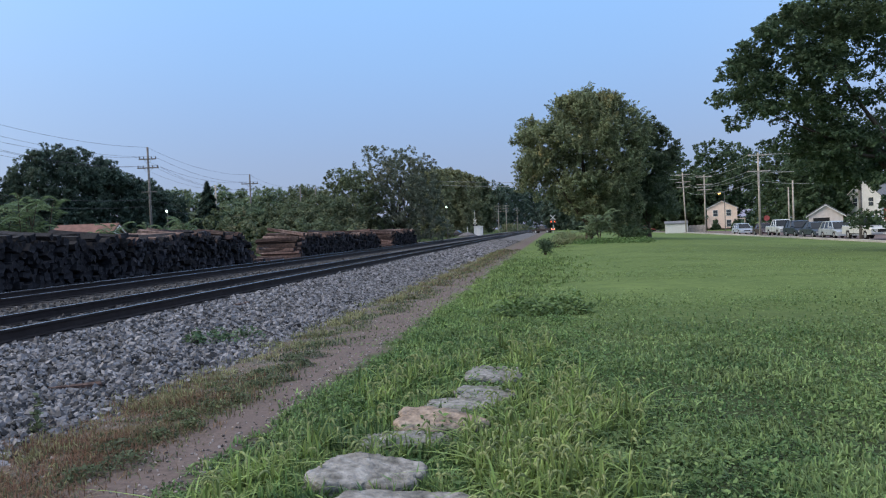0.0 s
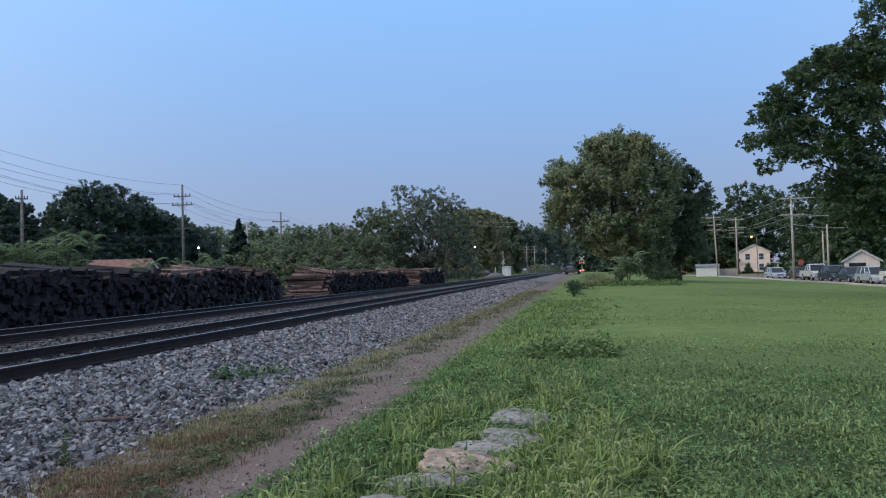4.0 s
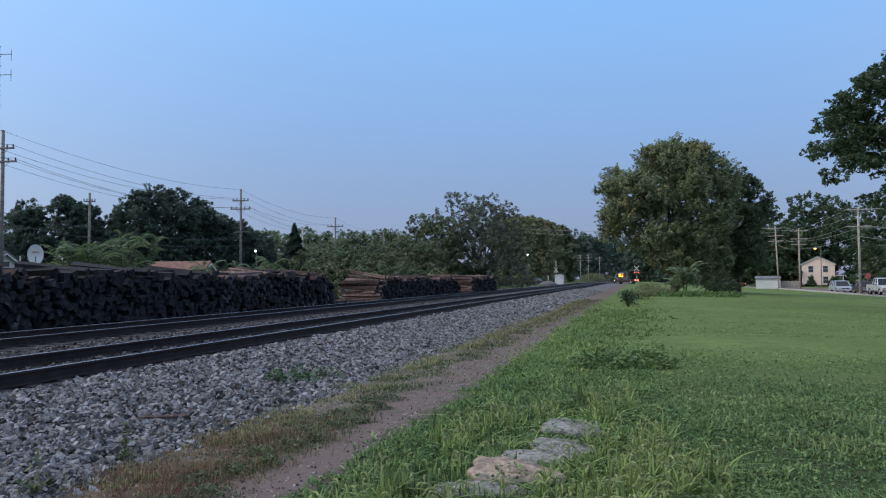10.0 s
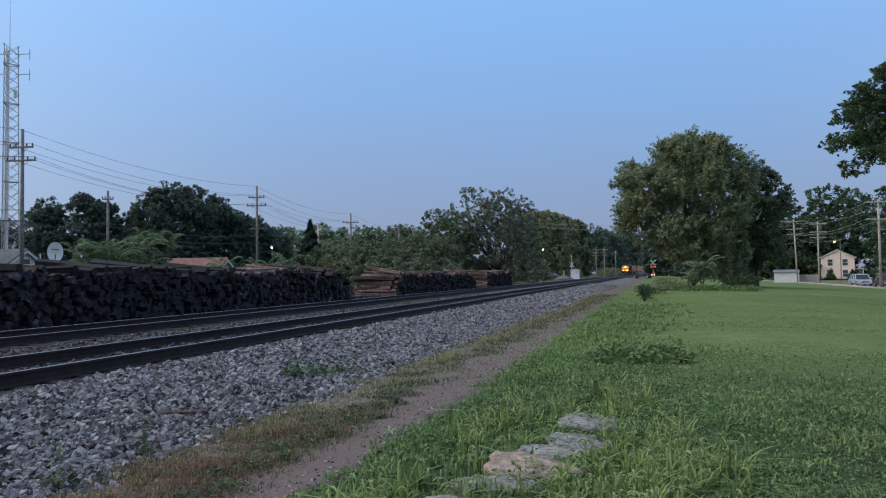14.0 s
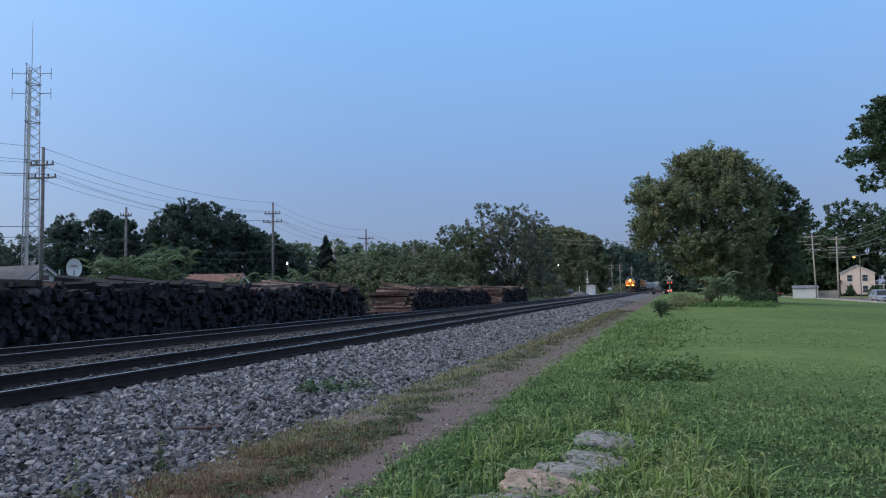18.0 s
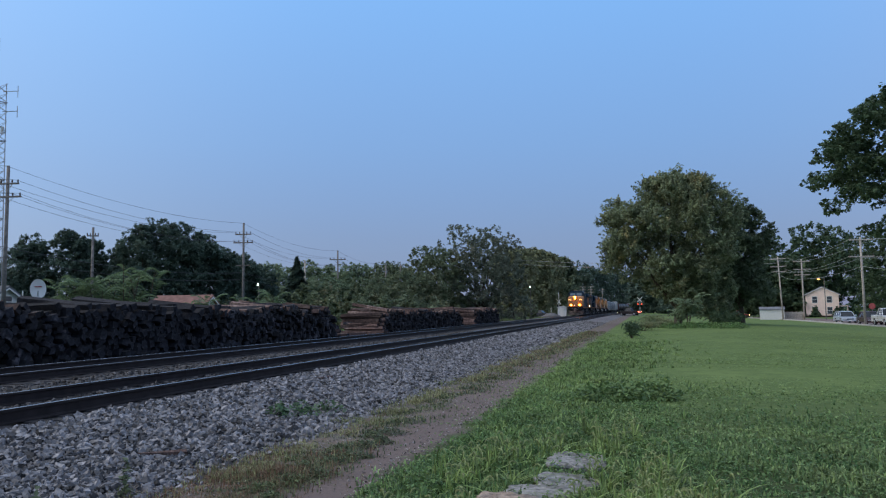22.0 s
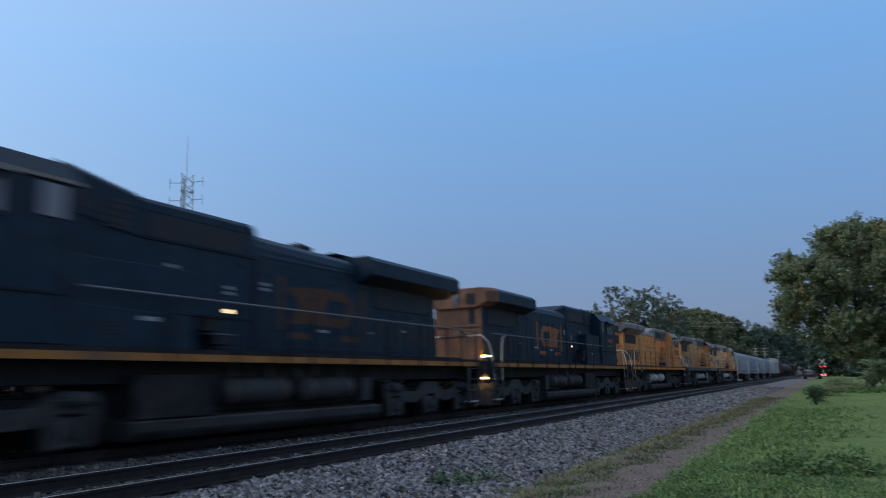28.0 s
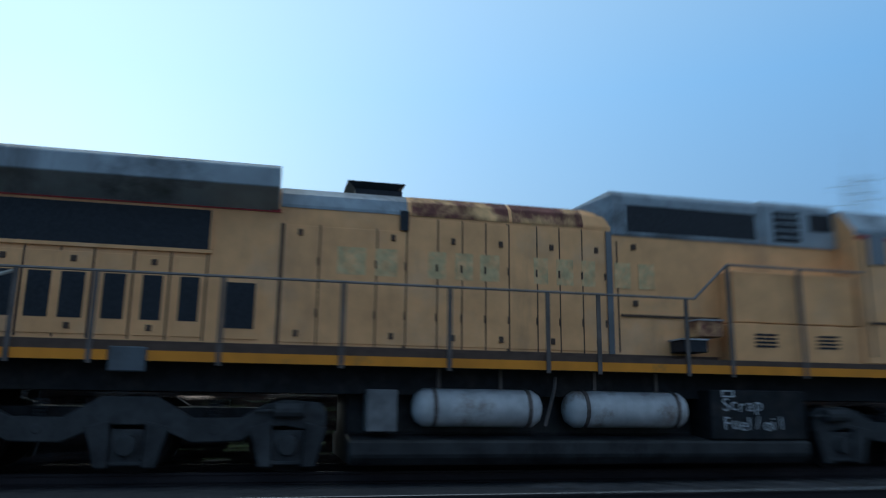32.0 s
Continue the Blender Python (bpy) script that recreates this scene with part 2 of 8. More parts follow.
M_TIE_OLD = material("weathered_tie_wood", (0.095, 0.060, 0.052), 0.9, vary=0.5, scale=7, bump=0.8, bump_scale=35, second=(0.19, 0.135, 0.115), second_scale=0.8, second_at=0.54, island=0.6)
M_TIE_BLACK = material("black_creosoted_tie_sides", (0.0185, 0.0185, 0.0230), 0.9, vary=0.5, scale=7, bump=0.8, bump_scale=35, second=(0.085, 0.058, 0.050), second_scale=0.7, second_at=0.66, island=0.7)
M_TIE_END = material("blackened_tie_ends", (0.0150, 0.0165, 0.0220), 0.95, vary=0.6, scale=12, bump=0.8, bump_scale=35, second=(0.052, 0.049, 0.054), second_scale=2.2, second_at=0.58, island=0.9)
M_RAIL = material("dark_rusty_rail_steel", (0.026, 0.022, 0.024), 0.65, 0.4, vary=0.3, scale=6)
M_RAILHEAD = material("polished_rail_head", (0.46, 0.45, 0.45), 0.24, 1.0, vary=0.1, scale=3)

TRACK_NEAR, TRACK_FAR, RAIL_Z = -7.88, -12.385, 0.46


def track_dx(y):
    """The track bends away to one side far off."""
    return 6.0 * ((y - 370.0) / 90.0) ** 2 if y > 370 else 0.0


def smooth(a, b, x):
    t = min(1.0, max(0.0, (x - a) / (b - a)))
    return t * t * (3 - 2 * t)


def land(x, y):
    """Height of the ground."""
    z = -0.62 * smooth(4, 23, x) - 0.5 * smooth(120, 260, y) * smooth(0, 20, x)
    z += 0.05 * noise.noise((x * 0.35, y * 0.35, 0)) * (1 - smooth(-3.6, -2.0, -abs(x) * 0 + (-x if x < -1.8 else -9)))
    return z


def axis(near, far, steps, grow):
    out, d = [0.0], near
    while out[-1] < far and len(out) < steps:
        out.append(out[-1] + d)
        d *= grow
    out[-1] = far
    return out


# ground sheet to the horizon
ax = axis(0.6, 3500, 60, 1.17)
gx = [-a for a in ax[:0:-1]] + ax
gy = [-a for a in ax[:0:-1]] + ax
gv = [(x, y, land(x, y)) for y in gy for x in gx]
nx = len(gx)
gf = [(j * nx + i, j * nx + i + 1, (j + 1) * nx + i + 1, (j + 1) * nx + i) for j in range(len(gy) - 1) for i in range(nx - 1)]
ground = tagged(new("ground", quads("ground", gv, gf, M_GROUND)), "mown lawn with a trodden dirt path beside the railway", "ground", kind="structure")
ground.data.shade_smooth()

# ballast bed, swept along the line
BED = [(-21.0, -0.05), (-18.5, 0.10), (-15.2, 0.22), (-14.0, 0.28), (-13.7, 0.27), (-10.95, 0.27), (-10.3, 0.25), (-9.6, 0.26), (-9.25, 0.27), (-6.55, 0.27), (-6.25, 0.25), (-5.2, 0.13), (-4.4, 0.04), (-3.8, -0.03)]


def bed_z(x):
    for (a, za), (b, zb) in zip(BED, BED[1:]):
        if a <= x <= b:
            return za + (zb - za) * (x - a) / (b - a)
    return -0.05


ys = [-90 + 4 * i for i in range(35)] + [50 + 10 * i for i in range(116)]
f = Form()
f.rings([[(x + track_dx(y), y, z + 0.012 * noise.noise((x, y, 3))) for x, z in BED] for y in ys], closed=False, caps=False)
me = f.mesh("ballast_bed", M_BALLAST, smooth=True)
me.materials.append(M_BALLAST_OILY)
for p in me.polygons:
    off = p.center.x - track_dx(p.center.y)
    p.material_index = 1 if -13.75 < off < -9.6 or -9.25 < off < -6.5 else 0
bed = tagged(part("ballast_bed", me, None), "grey crushed stone ballast bed, oil-stained under two tracks", "ballast", kind="structure")

# rails: foot, web and head in one swept section, with a worn bright top
SECT = [(-0.07, -0.172), (0.07, -0.172), (0.07, -0.16), (0.012, -0.14), (0.010, -0.045), (0.036, -0.036), (0.036, -0.004), (-0.036, -0.004), (-0.036, -0.036), (-0.010, -0.045), (-0.012, -0.14), (-0.07, -0.16)]
rail_ys = [-90, 0, 100, 200, 300, 370] + [390 + 20 * i for i in range(40)]
for tc, tn in ((TRACK_NEAR, "near"), (TRACK_FAR, "far")):
    tr = thing("railway_track", "steel rails spiked to dark timber ties in ballast", "railway track", kind="structure")
    for s in (-1, 1):
        xc = tc + s * 0.755
        f = Form()
        f.rings([[(xc + track_dx(y) + a, y, RAIL_Z + b) for a, b in SECT] for y in rail_ys])
        part("rail", f, M_RAIL, tr, "rusty steel rail")
        f = Form()
        f.rings([[(xc + track_dx(y) + a, y, RAIL_Z + b) for a, b in ((-0.010, -0.0037), (0.026, -0.0037), (0.022, 0.0), (-0.006, 0.0))] for y in rail_ys])
        part("rail_head", f, M_RAILHEAD, tr, "bright worn running surface")

# ---------- piles of old ties ----------
def tie_box(rng, L=2.6):
    w, h = 0.22 * rng.uniform(0.75, 1.12), 0.18 * rng.uniform(0.75, 1.2)
    j = rng.uniform(-0.034, 0.034, (8, 3))
    v = np.array([(x, y, z) for z in (0, h) for x, y in ((-L, -w / 2), (0, -w / 2), (0, w / 2), (-L, w / 2))]) + j
    return v


TIE_FACES = [(3, 2, 1, 0), (4, 5, 6, 7), (0, 1, 5, 4), (2, 3, 7, 6), (1, 2, 6, 5), (3, 0, 4, 7)]   # the last two are the ends


def tie_meshes(n, rng, side=None):
    out = []
    for _ in range(n):
        f = Form().add([tuple(p) for p in tie_box(rng)], TIE_FACES)
        me = f.mesh("tie", side or M_TIE_OLD, fix=False)
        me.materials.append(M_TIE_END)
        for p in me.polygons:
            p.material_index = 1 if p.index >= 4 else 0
        out.append(me)
    return out


def pile(label, y0, y1, top, seed, x1=-15.6, z0=0.16, picked=(0, 0), step=0.232, side=None):
    """Ties stacked crosswise to the track, ends towards it, untidy on top."""
    rng = np.random.default_rng(seed)
    t = thing("tie_pile", label, "timber stack", pose(x1, y0, z0), group="piles of old ties")
    side = side or M_TIE_BLACK
    kinds = tie_meshes(6, rng, side)
    verts, faces, mats = [], [], []
    cols = int((y1 - y0) / step)
    made = 0
    for c in range(cols):
        y = (c + 0.5) * step
        edge = min(1.0, y / 0.9 + 0.35, ((y1 - y0) - y) / 1.7 + 0.15)
        rows = int((top + rng.normal(0, 0.06) + 0.26 * noise.noise((y * 0.4, seed, 0)) + 0.17 * noise.noise((y * 1.7, seed, 5))) / 0.172 * edge)
        for r in range(rows):
            loose = 1.0 if r < rows - 1 else 1.9
            m = pose(rng.normal(0, 0.11) - 0.015 * r, y + rng.normal(0, 0.06), r * 0.172 + rng.uniform(-0.04, 0.04),
                     rng.normal(0, 30), rng.normal(0, 1.6) * loose, rng.normal(0, 3.2) * loose)
            if picked[0] <= y0 + y <= picked[1] and made < 300:
                part("tie", kinds[int(rng.integers(6))], None, t, m=m)
                made += 1
            else:
                n = len(verts)
                verts += [tuple(m @ Vector(p)) for p in tie_box(rng)]
                faces += [tuple(i + n for i in q) for q in TIE_FACES]
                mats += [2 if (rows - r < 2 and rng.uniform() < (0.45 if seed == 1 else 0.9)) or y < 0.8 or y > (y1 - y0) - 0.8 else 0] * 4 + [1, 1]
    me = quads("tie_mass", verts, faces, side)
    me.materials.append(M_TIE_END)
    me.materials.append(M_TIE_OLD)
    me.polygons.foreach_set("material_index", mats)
    tagged(part("tie_mass", me, None, t), kind="stuff")
    return t


pile("long stack of blackened old railway ties beside the track", -16, 37.0, 1.72, 1, picked=(17.5, 26), side=M_TIE_BLACK)
pile("stack of brown weathered railway ties beside the track", 43.2, 65.5, 1.55, 2)
pile("short stack of weathered railway ties farther along the track", 70, 83, 1.62, 3)
# loose ties left between the piles
for i, (x, y, a) in enumerate(((-16.6, 38.2, 12), (-16.3, 39.6, -20), (-15.9, 41.3, 70), (-6.0, 13.7, 80), (-9.9, 30.0, 88), (-4.56, 6.75, 35))):
    ob = part("loose_tie", tie_meshes(1, np.random.default_rng(40 + i))[0], None, m=pose(x, y, bed_z(x) + 0.0, 0, 0, a))
    if i > 2:
        ob.matrix_basis = ob.matrix_basis @ Matrix.Diagonal((0.18, 0.4, 0.4, 1))
    tagged(ob, "old timber tie lying loose on the ballast", "timber")

# ties under the rails
TIE_TRACK = Form().box(-1.3, 1.3, -0.11, 0.11, -0.16, 0.0).mesh("tie", M_TIE, bevel=0.01)
for k, tc in enumerate((TRACK_NEAR, TRACK_FAR)):
    tr = bpy.data.objects["railway_track" if k == 0 else "railway_track.001"]
    rng = np.random.default_rng(70 + k)
    for i in range(150):
        y = -8 + i * 0.51
        part("tie", TIE_TRACK, None, tr, m=pose(tc + rng.normal(0, 0.02), y, RAIL_Z - 0.172, 0, 0, rng.normal(0, 0.5)))
    f = Form()
    for i in range(240):
        y = -8 + 150 * 0.51 + i * 0.51
        f.box(tc - 1.3, tc + 1.3, y - 0.11, y + 0.11, RAIL_Z - 0.30, RAIL_Z - 0.172)
    for i in range(150):
        y = -8 - (i + 1) * 0.51
        f.box(tc - 1.3, tc + 1.3, y - 0.11, y + 0.11, RAIL_Z - 0.30, RAIL_Z - 0.172)
    tagged(part("tie_row", f, M_TIE, tr), kind="stuff")

# ---------- trees ----------
M_BARK = material("grey_brown_bark", (0.075, 0.058, 0.045), 0.9, vary=0.4, scale=6, bump=0.8, bump_scale=18)


def leaf_material(name, color, color2, at=0.6, scale2=0.35, thin=0.4, island=0.3, vary=0.2, scale=0.9):
    """Leaves: gloss on top, daylight passing through the blade."""
    ma = material(name, color, 0.6, vary=vary, scale=scale, island=island, second=color2, second_scale=scale2, second_at=at, spec=0.22)
    n, l = ma.node_tree.nodes, ma.node_tree.links
    b, out = n["Principled BSDF"], n["Material Output"]
    tr = n.new("ShaderNodeBsdfTranslucent")
    l.new(b.inputs["Base Color"].links[0].from_socket, tr.inputs["Color"])
    mx = n.new("ShaderNodeMixShader")
    mx.inputs[0].default_value = thin
    l.new(b.outputs[0], mx.inputs[1])
    l.new(tr.outputs[0], mx.inputs[2])
    l.new(mx.outputs[0], out.inputs["Surface"])
    return ma


M_LEAF = leaf_material("green_leaves_turning_yellow", (0.218, 0.258, 0.148), (0.40, 0.33, 0.15), 0.63, 0.40, vary=0.42, scale=1.1, island=0.4)
M_LEAF_DARK = leaf_material("dark_green_leaves", (0.078, 0.122, 0.066), (0.102, 0.148, 0.072))
M_LEAF_FAR = leaf_material("dull_green_leaves", (0.145, 0.182, 0.105), (0.215, 0.21, 0.125), 0.55, 0.12, vary=0.35)
# bluish base colour takes in the haze over the farther trees
M_LEAF_WOOD = leaf_material("haze_tinted_green_leaves", (0.092, 0.138, 0.106), (0.122, 0.168, 0.120), vary=0.35)
M_LEAF_PALE = leaf_material("pale_green_leaves", (0.175, 0.235, 0.140), (0.215, 0.26, 0.15), vary=0.3)
M_LEAF_FROND = leaf_material("green_sumac_leaflets", (0.125, 0.185, 0.098), (0.16, 0.215, 0.11), vary=0.3)
M_LEAF_SIDE = leaf_material("mid_green_leaves", (0.105, 0.140, 0.082), (0.135, 0.165, 0.095), vary=0.35, scale=1.1)
M_LEAF_GREY = leaf_material("grey_green_leaves", (0.150, 0.178, 0.130), (0.20, 0.195, 0.14), 0.58, 0.2, vary=0.35)
M_LEAF_OLIVE = leaf_material("olive_green_leaves", (0.205, 0.225, 0.125), (0.26, 0.255, 0.14), 0.55, 0.15, vary=0.3)
M_LEAF_SCRUB = leaf_material("yellowish_scrub_leaves", (0.200, 0.240, 0.125), (0.25, 0.24, 0.13), 0.55, 0.8)
M_NEEDLE = leaf_material("blackish_green_needles", (0.034, 0.058, 0.042), (0.045, 0.07, 0.045), thin=0.1)


def unit(a):
    return a / np.maximum(np.linalg.norm(a, axis=1), 1e-6)[:, None]


def crown_mesh(name, lobes, count, size, mat, rng, per=26, droop=0.0, loose=1.0, spike=0.45):
    """Leaves in clumps at twig ends, spread over rounded lobes: (x, y, z, rx, ry, rz)."""
    lob = np.array(lobes, float)
    area = (lob[:, 3] * lob[:, 4] * lob[:, 5]) ** (2 / 3)
    nc = max(20, count // per)
    which = rng.choice(len(lob), nc, p=area / area.sum())
    d = unit(rng.normal(size=(nc, 3)) + np.array([0, 0, 0.25]))
    shell = rng.uniform(0.25 if spike > 0.6 else 0.5, 1.0, nc) ** 0.5 * rng.uniform(0.94, 1.06, nc)
    cen = lob[which, :3] + d * lob[which, 3:6] * shell[:, None]
    grow = unit(d * np.array([1, 1, 0.5]) + np.array([0, 0, 0.55 - droop]) + rng.normal(size=(nc, 3)) * 0.35)
    cr = (size * rng.uniform(1.7, 3.0, nc) * loose)[:, None]
    reach = (size * rng.uniform(2.6, 6.0, nc) * loose * spike)[:, None]
    pick = rng.integers(0, nc, count)
    along = rng.uniform(-0.5, 1.0, count)[:, None]
    off = unit(rng.normal(size=(count, 3))) * (rng.uniform(0, 1, count) ** 0.5)[:, None]
    c = cen[pick] + grow[pick] * along * reach[pick] + off * cr[pick] * (1.05 - 0.75 * np.clip(along, 0, 1))
    c[:, 2] -= droop * np.clip(along[:, 0], 0, 1) ** 2 * reach[pick][:, 0]
    nrm = unit(d[pick] * 0.30 + off * 0.45 + np.array([0, 0, 0.55]) + rng.normal(size=(count, 3)) * 0.36)
    a = unit(np.cross(nrm, rng.normal(size=(count, 3))))
    b = np.cross(nrm, a)
    s = size * rng.uniform(0.6, 1.35, count)[:, None]
    v = np.stack([c - a * s, c - b * s * 0.55 - a * s * 0.15 - nrm * s * 0.12, c + a * s, c + b * s * 0.55 - a * s * 0.15 - nrm * s * 0.12], 1).reshape(-1, 3)
    return quads(name, v, np.arange(count * 4).reshape(-1, 4), mat)


def crown_lobes(h, w, wy, low, lobes, rng, flat=0.95, fat=1.0):
    L = []
    for i in range(lobes):
        ang = i * 2.39996 + rng.uniform(-0.4, 0.4)
        k = (i + 0.5) / lobes
        zz = h * (low + (1 - low) * (0.08 + 0.80 * k))
        spread = math.sin(math.pi * min(0.97, 0.30 + 0.50 * k)) * 0.72
        r = w * rng.uniform(0.15, 0.23) * fat
        L.append((math.cos(ang) * w / 2 * spread, math.sin(ang) * wy / 2 * spread, zz, r, r * wy / w, r * rng.uniform(0.7, flat)))
    L.append((0, 0, h * (low + (1 - low) * 0.45), w * 0.36, wy * 0.36, h * (1 - low) * 0.42))
    L.append((w * 0.05, 0, h * 0.86, w * 0.24, wy * 0.24, h * 0.10))
    return L


def tree(x, y, h, w, seed, mat, label, leaves=6000, size=0.3, base=None, low=0.25, lobes=14, trunk=0.28, wy=None, extra=(), name="tree", category="tree", droop=0.0, fat=1.0, plain=True, spike=0.45):
    rng = np.random.default_rng(seed)
    z0 = land(x, y) if base is None else base
    t = thing(name, label, category, pose(x, y, z0))
    wy = wy or w
    fork = h * max(0.10, low * 0.8)
    L = list(extra) + (crown_lobes(h, w, wy, low, lobes, rng, fat=fat) if plain else [])
    tr = part("trunk", Form().tube((0, 0, -0.3), (0.05, 0, fork * 0.5), trunk * 1.15, trunk * 0.9, 12).tube((0.05, 0, fork * 0.5), (0, 0, fork * 1.3), trunk * 0.9, trunk * 0.7, 12), M_BARK, t, smooth=True)
    for lx, ly, zz, r, *_ in L[:-2:1 if plain else 11]:
        f = Form()
        p = [Vector((0, 0, fork * rng.uniform(0.75, 1.25)))]
        for k in (0.35, 0.7, 1.0):
            p.append(Vector((lx * k + rng.normal(0, 0.2), ly * k + rng.normal(0, 0.2), fork + (zz - fork) * k ** 0.8)))
        rr = [trunk * 0.42, trunk * 0.3, trunk * 0.17, trunk * 0.05] if plain else [trunk * 0.40, trunk * 0.22, trunk * 0.10, trunk * 0.03]
        for a, b, ra, rb in zip(p, p[1:], rr, rr[1:]):
            f.tube(a, b, ra, rb, 6, caps=False)
        part("limb", f, M_BARK, t, smooth=True)
    part("crown", crown_mesh("crown", L, leaves, size, mat, rng, droop=droop, spike=spike), mat, t)
    return t


def polar(az, d):
    a = radians(az)
    return d * math.sin(a), d * math.cos(a)


def dome_lobes(levels, depth, n, r0, r1, rng):
    """Rounded clumps over a crown whose left and right reach are given height by height: (z, left, right)."""
    zz = np.array([q[0] for q in levels], float)
    L = []
    for i in range(n):
        k = rng.uniform(0, 1) ** 0.9
        z = zz[0] + k * (zz[-1] - zz[0])
        a, b = np.interp(z, zz, [q[1] for q in levels]), np.interp(z, zz, [q[2] for q in levels])
        ang = i * 2.39996 + rng.uniform(-0.3, 0.3)
        r = rng.uniform(r0, r1)
        mid, half = (a + b) / 2, max(0.1, ((b - a) / 2 - r * 0.85) * rng.uniform(0.86, 1.06))
        zc = min(z, zz[-1] - r * 0.6)
        L.append((mid + half * math.cos(ang), half * depth * math.sin(ang), zc, r, r, r * rng.uniform(0.65, 0.9)))
    for i in range(n // 2):
        # twigs that stand out of the crown's outline
        z = zz[0] + rng.uniform(0.35, 1.0) * (zz[-1] - zz[0])
        a, b = np.interp(z, zz, [q[1] for q in levels]), np.interp(z, zz, [q[2] for q in levels])
        ang, r = i * 2.39996 + rng.uniform(0, 1), rng.uniform(0.45, 0.85)
        L.append(((a + b) / 2 + (b - a) * 0.46 * math.cos(ang), (b - a) * 0.46 * depth * math.sin(ang), z + 0.1, r * 0.9, r * 0.9, r * 1.1))
    for z in np.linspace(zz[0] + 1.2, zz[-1] - 2.5, 7):
        a, b = np.interp(z, zz, [q[1] for q in levels]), np.interp(z, zz, [q[2] for q in levels])
        L.append(((a + b) / 2, 0, z, (b - a) * 0.30, (b - a) * 0.30 * depth, 1.5))
    return L


rng = np.random.default_rng(31)
tree(*polar(2.6, 76), 15.0, 15.4, 3, M_LEAF, "broad bushy green tree on the lawn, some leaves yellowing", 170000, 0.115, low=0.10, trunk=0.42, plain=False, spike=1.0,
     extra=dome_lobes(((1.2, 0.6, 4.9), (2.4, -0.6, 5.3), (3.5, -3.4, 5.6), (4.3, -6.0, 5.8), (5.2, -6.8, 6.1), (7.6, -7.5, 6.6), (10.6, -7.3, 6.4), (12.5, -5.2, 5.4), (13.6, -2.8, 3.6), (14.5, -1.0, 1.5)), 0.85, 96, 0.95, 1.75, rng))
tree(*polar(7.0, 82), 12.2, 7.6, 4, M_LEAF_SIDE, "darker tree crowding the bushy one", 52000, 0.13, low=0.06, trunk=0.3, droop=0.5, plain=False,
     extra=dome_lobes(((2.2, -2.2, 2.4), (3.4, -3.8, 3.6), (7.4, -4.0, 3.7), (10.0, -3.6, 3.4), (12.0, -2.4, 1.6)), 0.9, 44, 0.9, 1.5, rng))
# boughs of the maple: reach from the trunk, height, size of the clump
HIGH = ((-5.0, 12.3, 1.1), (-3.8, 12.6, 1.3), (-2.4, 12.3, 1.4), (-1.1, 11.9, 1.4), (-5.1, 11.1, 1.1), (-6.2, 11.0, 0.9), (-7.0, 10.8, 0.8), (-7.5, 10.0, 0.8), (-6.7, 10.0, 0.9),
        (-7.8, 8.7, 0.7), (-6.8, 8.9, 0.9), (-7.1, 7.6, 0.8), (-5.8, 8.1, 0.9), (-5.9, 9.1, 0.8), (-4.9, 9.9, 1.1), (-3.9, 10.5, 1.1), (-2.7, 10.7, 1.3), (-1.8, 9.9, 0.9), (-3.5, 8.9, 1.3))
LOW = ((-4.5, 7.8, 1.1), (-2.8, 8.0, 1.3), (-3.5, 6.7, 0.9), (-5.1, 6.1, 0.7), (-4.0, 5.7, 0.9), (-2.6, 6.3, 1.3), (-2.9, 4.9, 1.3), (-1.7, 4.4, 1.3), (-0.8, 5.4, 0.9),
       (0.2, 8.4, 0.9), (-1.9, 6.1, 1.1), (-1.0, 3.7, 0.8), (-2.0, 1.6, 0.7), (-1.1, 1.9, 0.8), (-0.2, 2.4, 0.9), (0.6, 4.6, 1.4))
boughs = []
for bx, bz, br in HIGH + LOW:
    for by in ((-1.2, 1.6) if bz > 3 else (-1.0,)):
        boughs.append((bx - 1.0 + rng.normal(0, 0.15), by + rng.normal(0, 0.7) + bx * 0.12, bz + rng.normal(0, 0.12), br * 1.0, br * 1.2, br * 0.52))
for i in range(46):
    k = rng.uniform(0, 1)
    ang = i * 2.39996
    reach = 7.6 * math.sin(math.pi * (0.18 + 0.75 * k))
    bx, by, bz = math.cos(ang) * reach, math.sin(ang) * reach, 5.0 + 15.0 * k
    if bz >= 13.2 and bx < -3.2:
        continue
    if bx < 0.8 and bz < 13.2:
        continue
    boughs.append((bx, by, bz, 1.7, 1.7, 1.1))
boughs += [(0, 1, 16.5, 3.0, 3.0, 2.4), (1.0, 2.5, 12, 3.0, 2.4, 3.0)]
tree(18.4, 42.2, 20, 16, 5, M_LEAF_DARK, "large dark green maple with spreading boughs over the lawn", 170000, 0.10, low=0.26, trunk=0.42, droop=0.35, plain=False, spike=0.8, extra=boughs)
# trees farther off: azimuth, distance, height, width, lowest leaves, kind
BEHIND_PILE = ((-47.5, 90, 6.6, 9, 0.05, M_LEAF_WOOD), (-77.5, 48, 8.0, 9, 0.1, M_LEAF_DARK), (-84, 52, 9, 9, 0.1, M_LEAF_DARK), (-27.6, 128, 9.3, 9.0, 0.05, M_LEAF_PALE), (-29.6, 120, 8.2, 8.0, 0.05, M_LEAF_FAR))
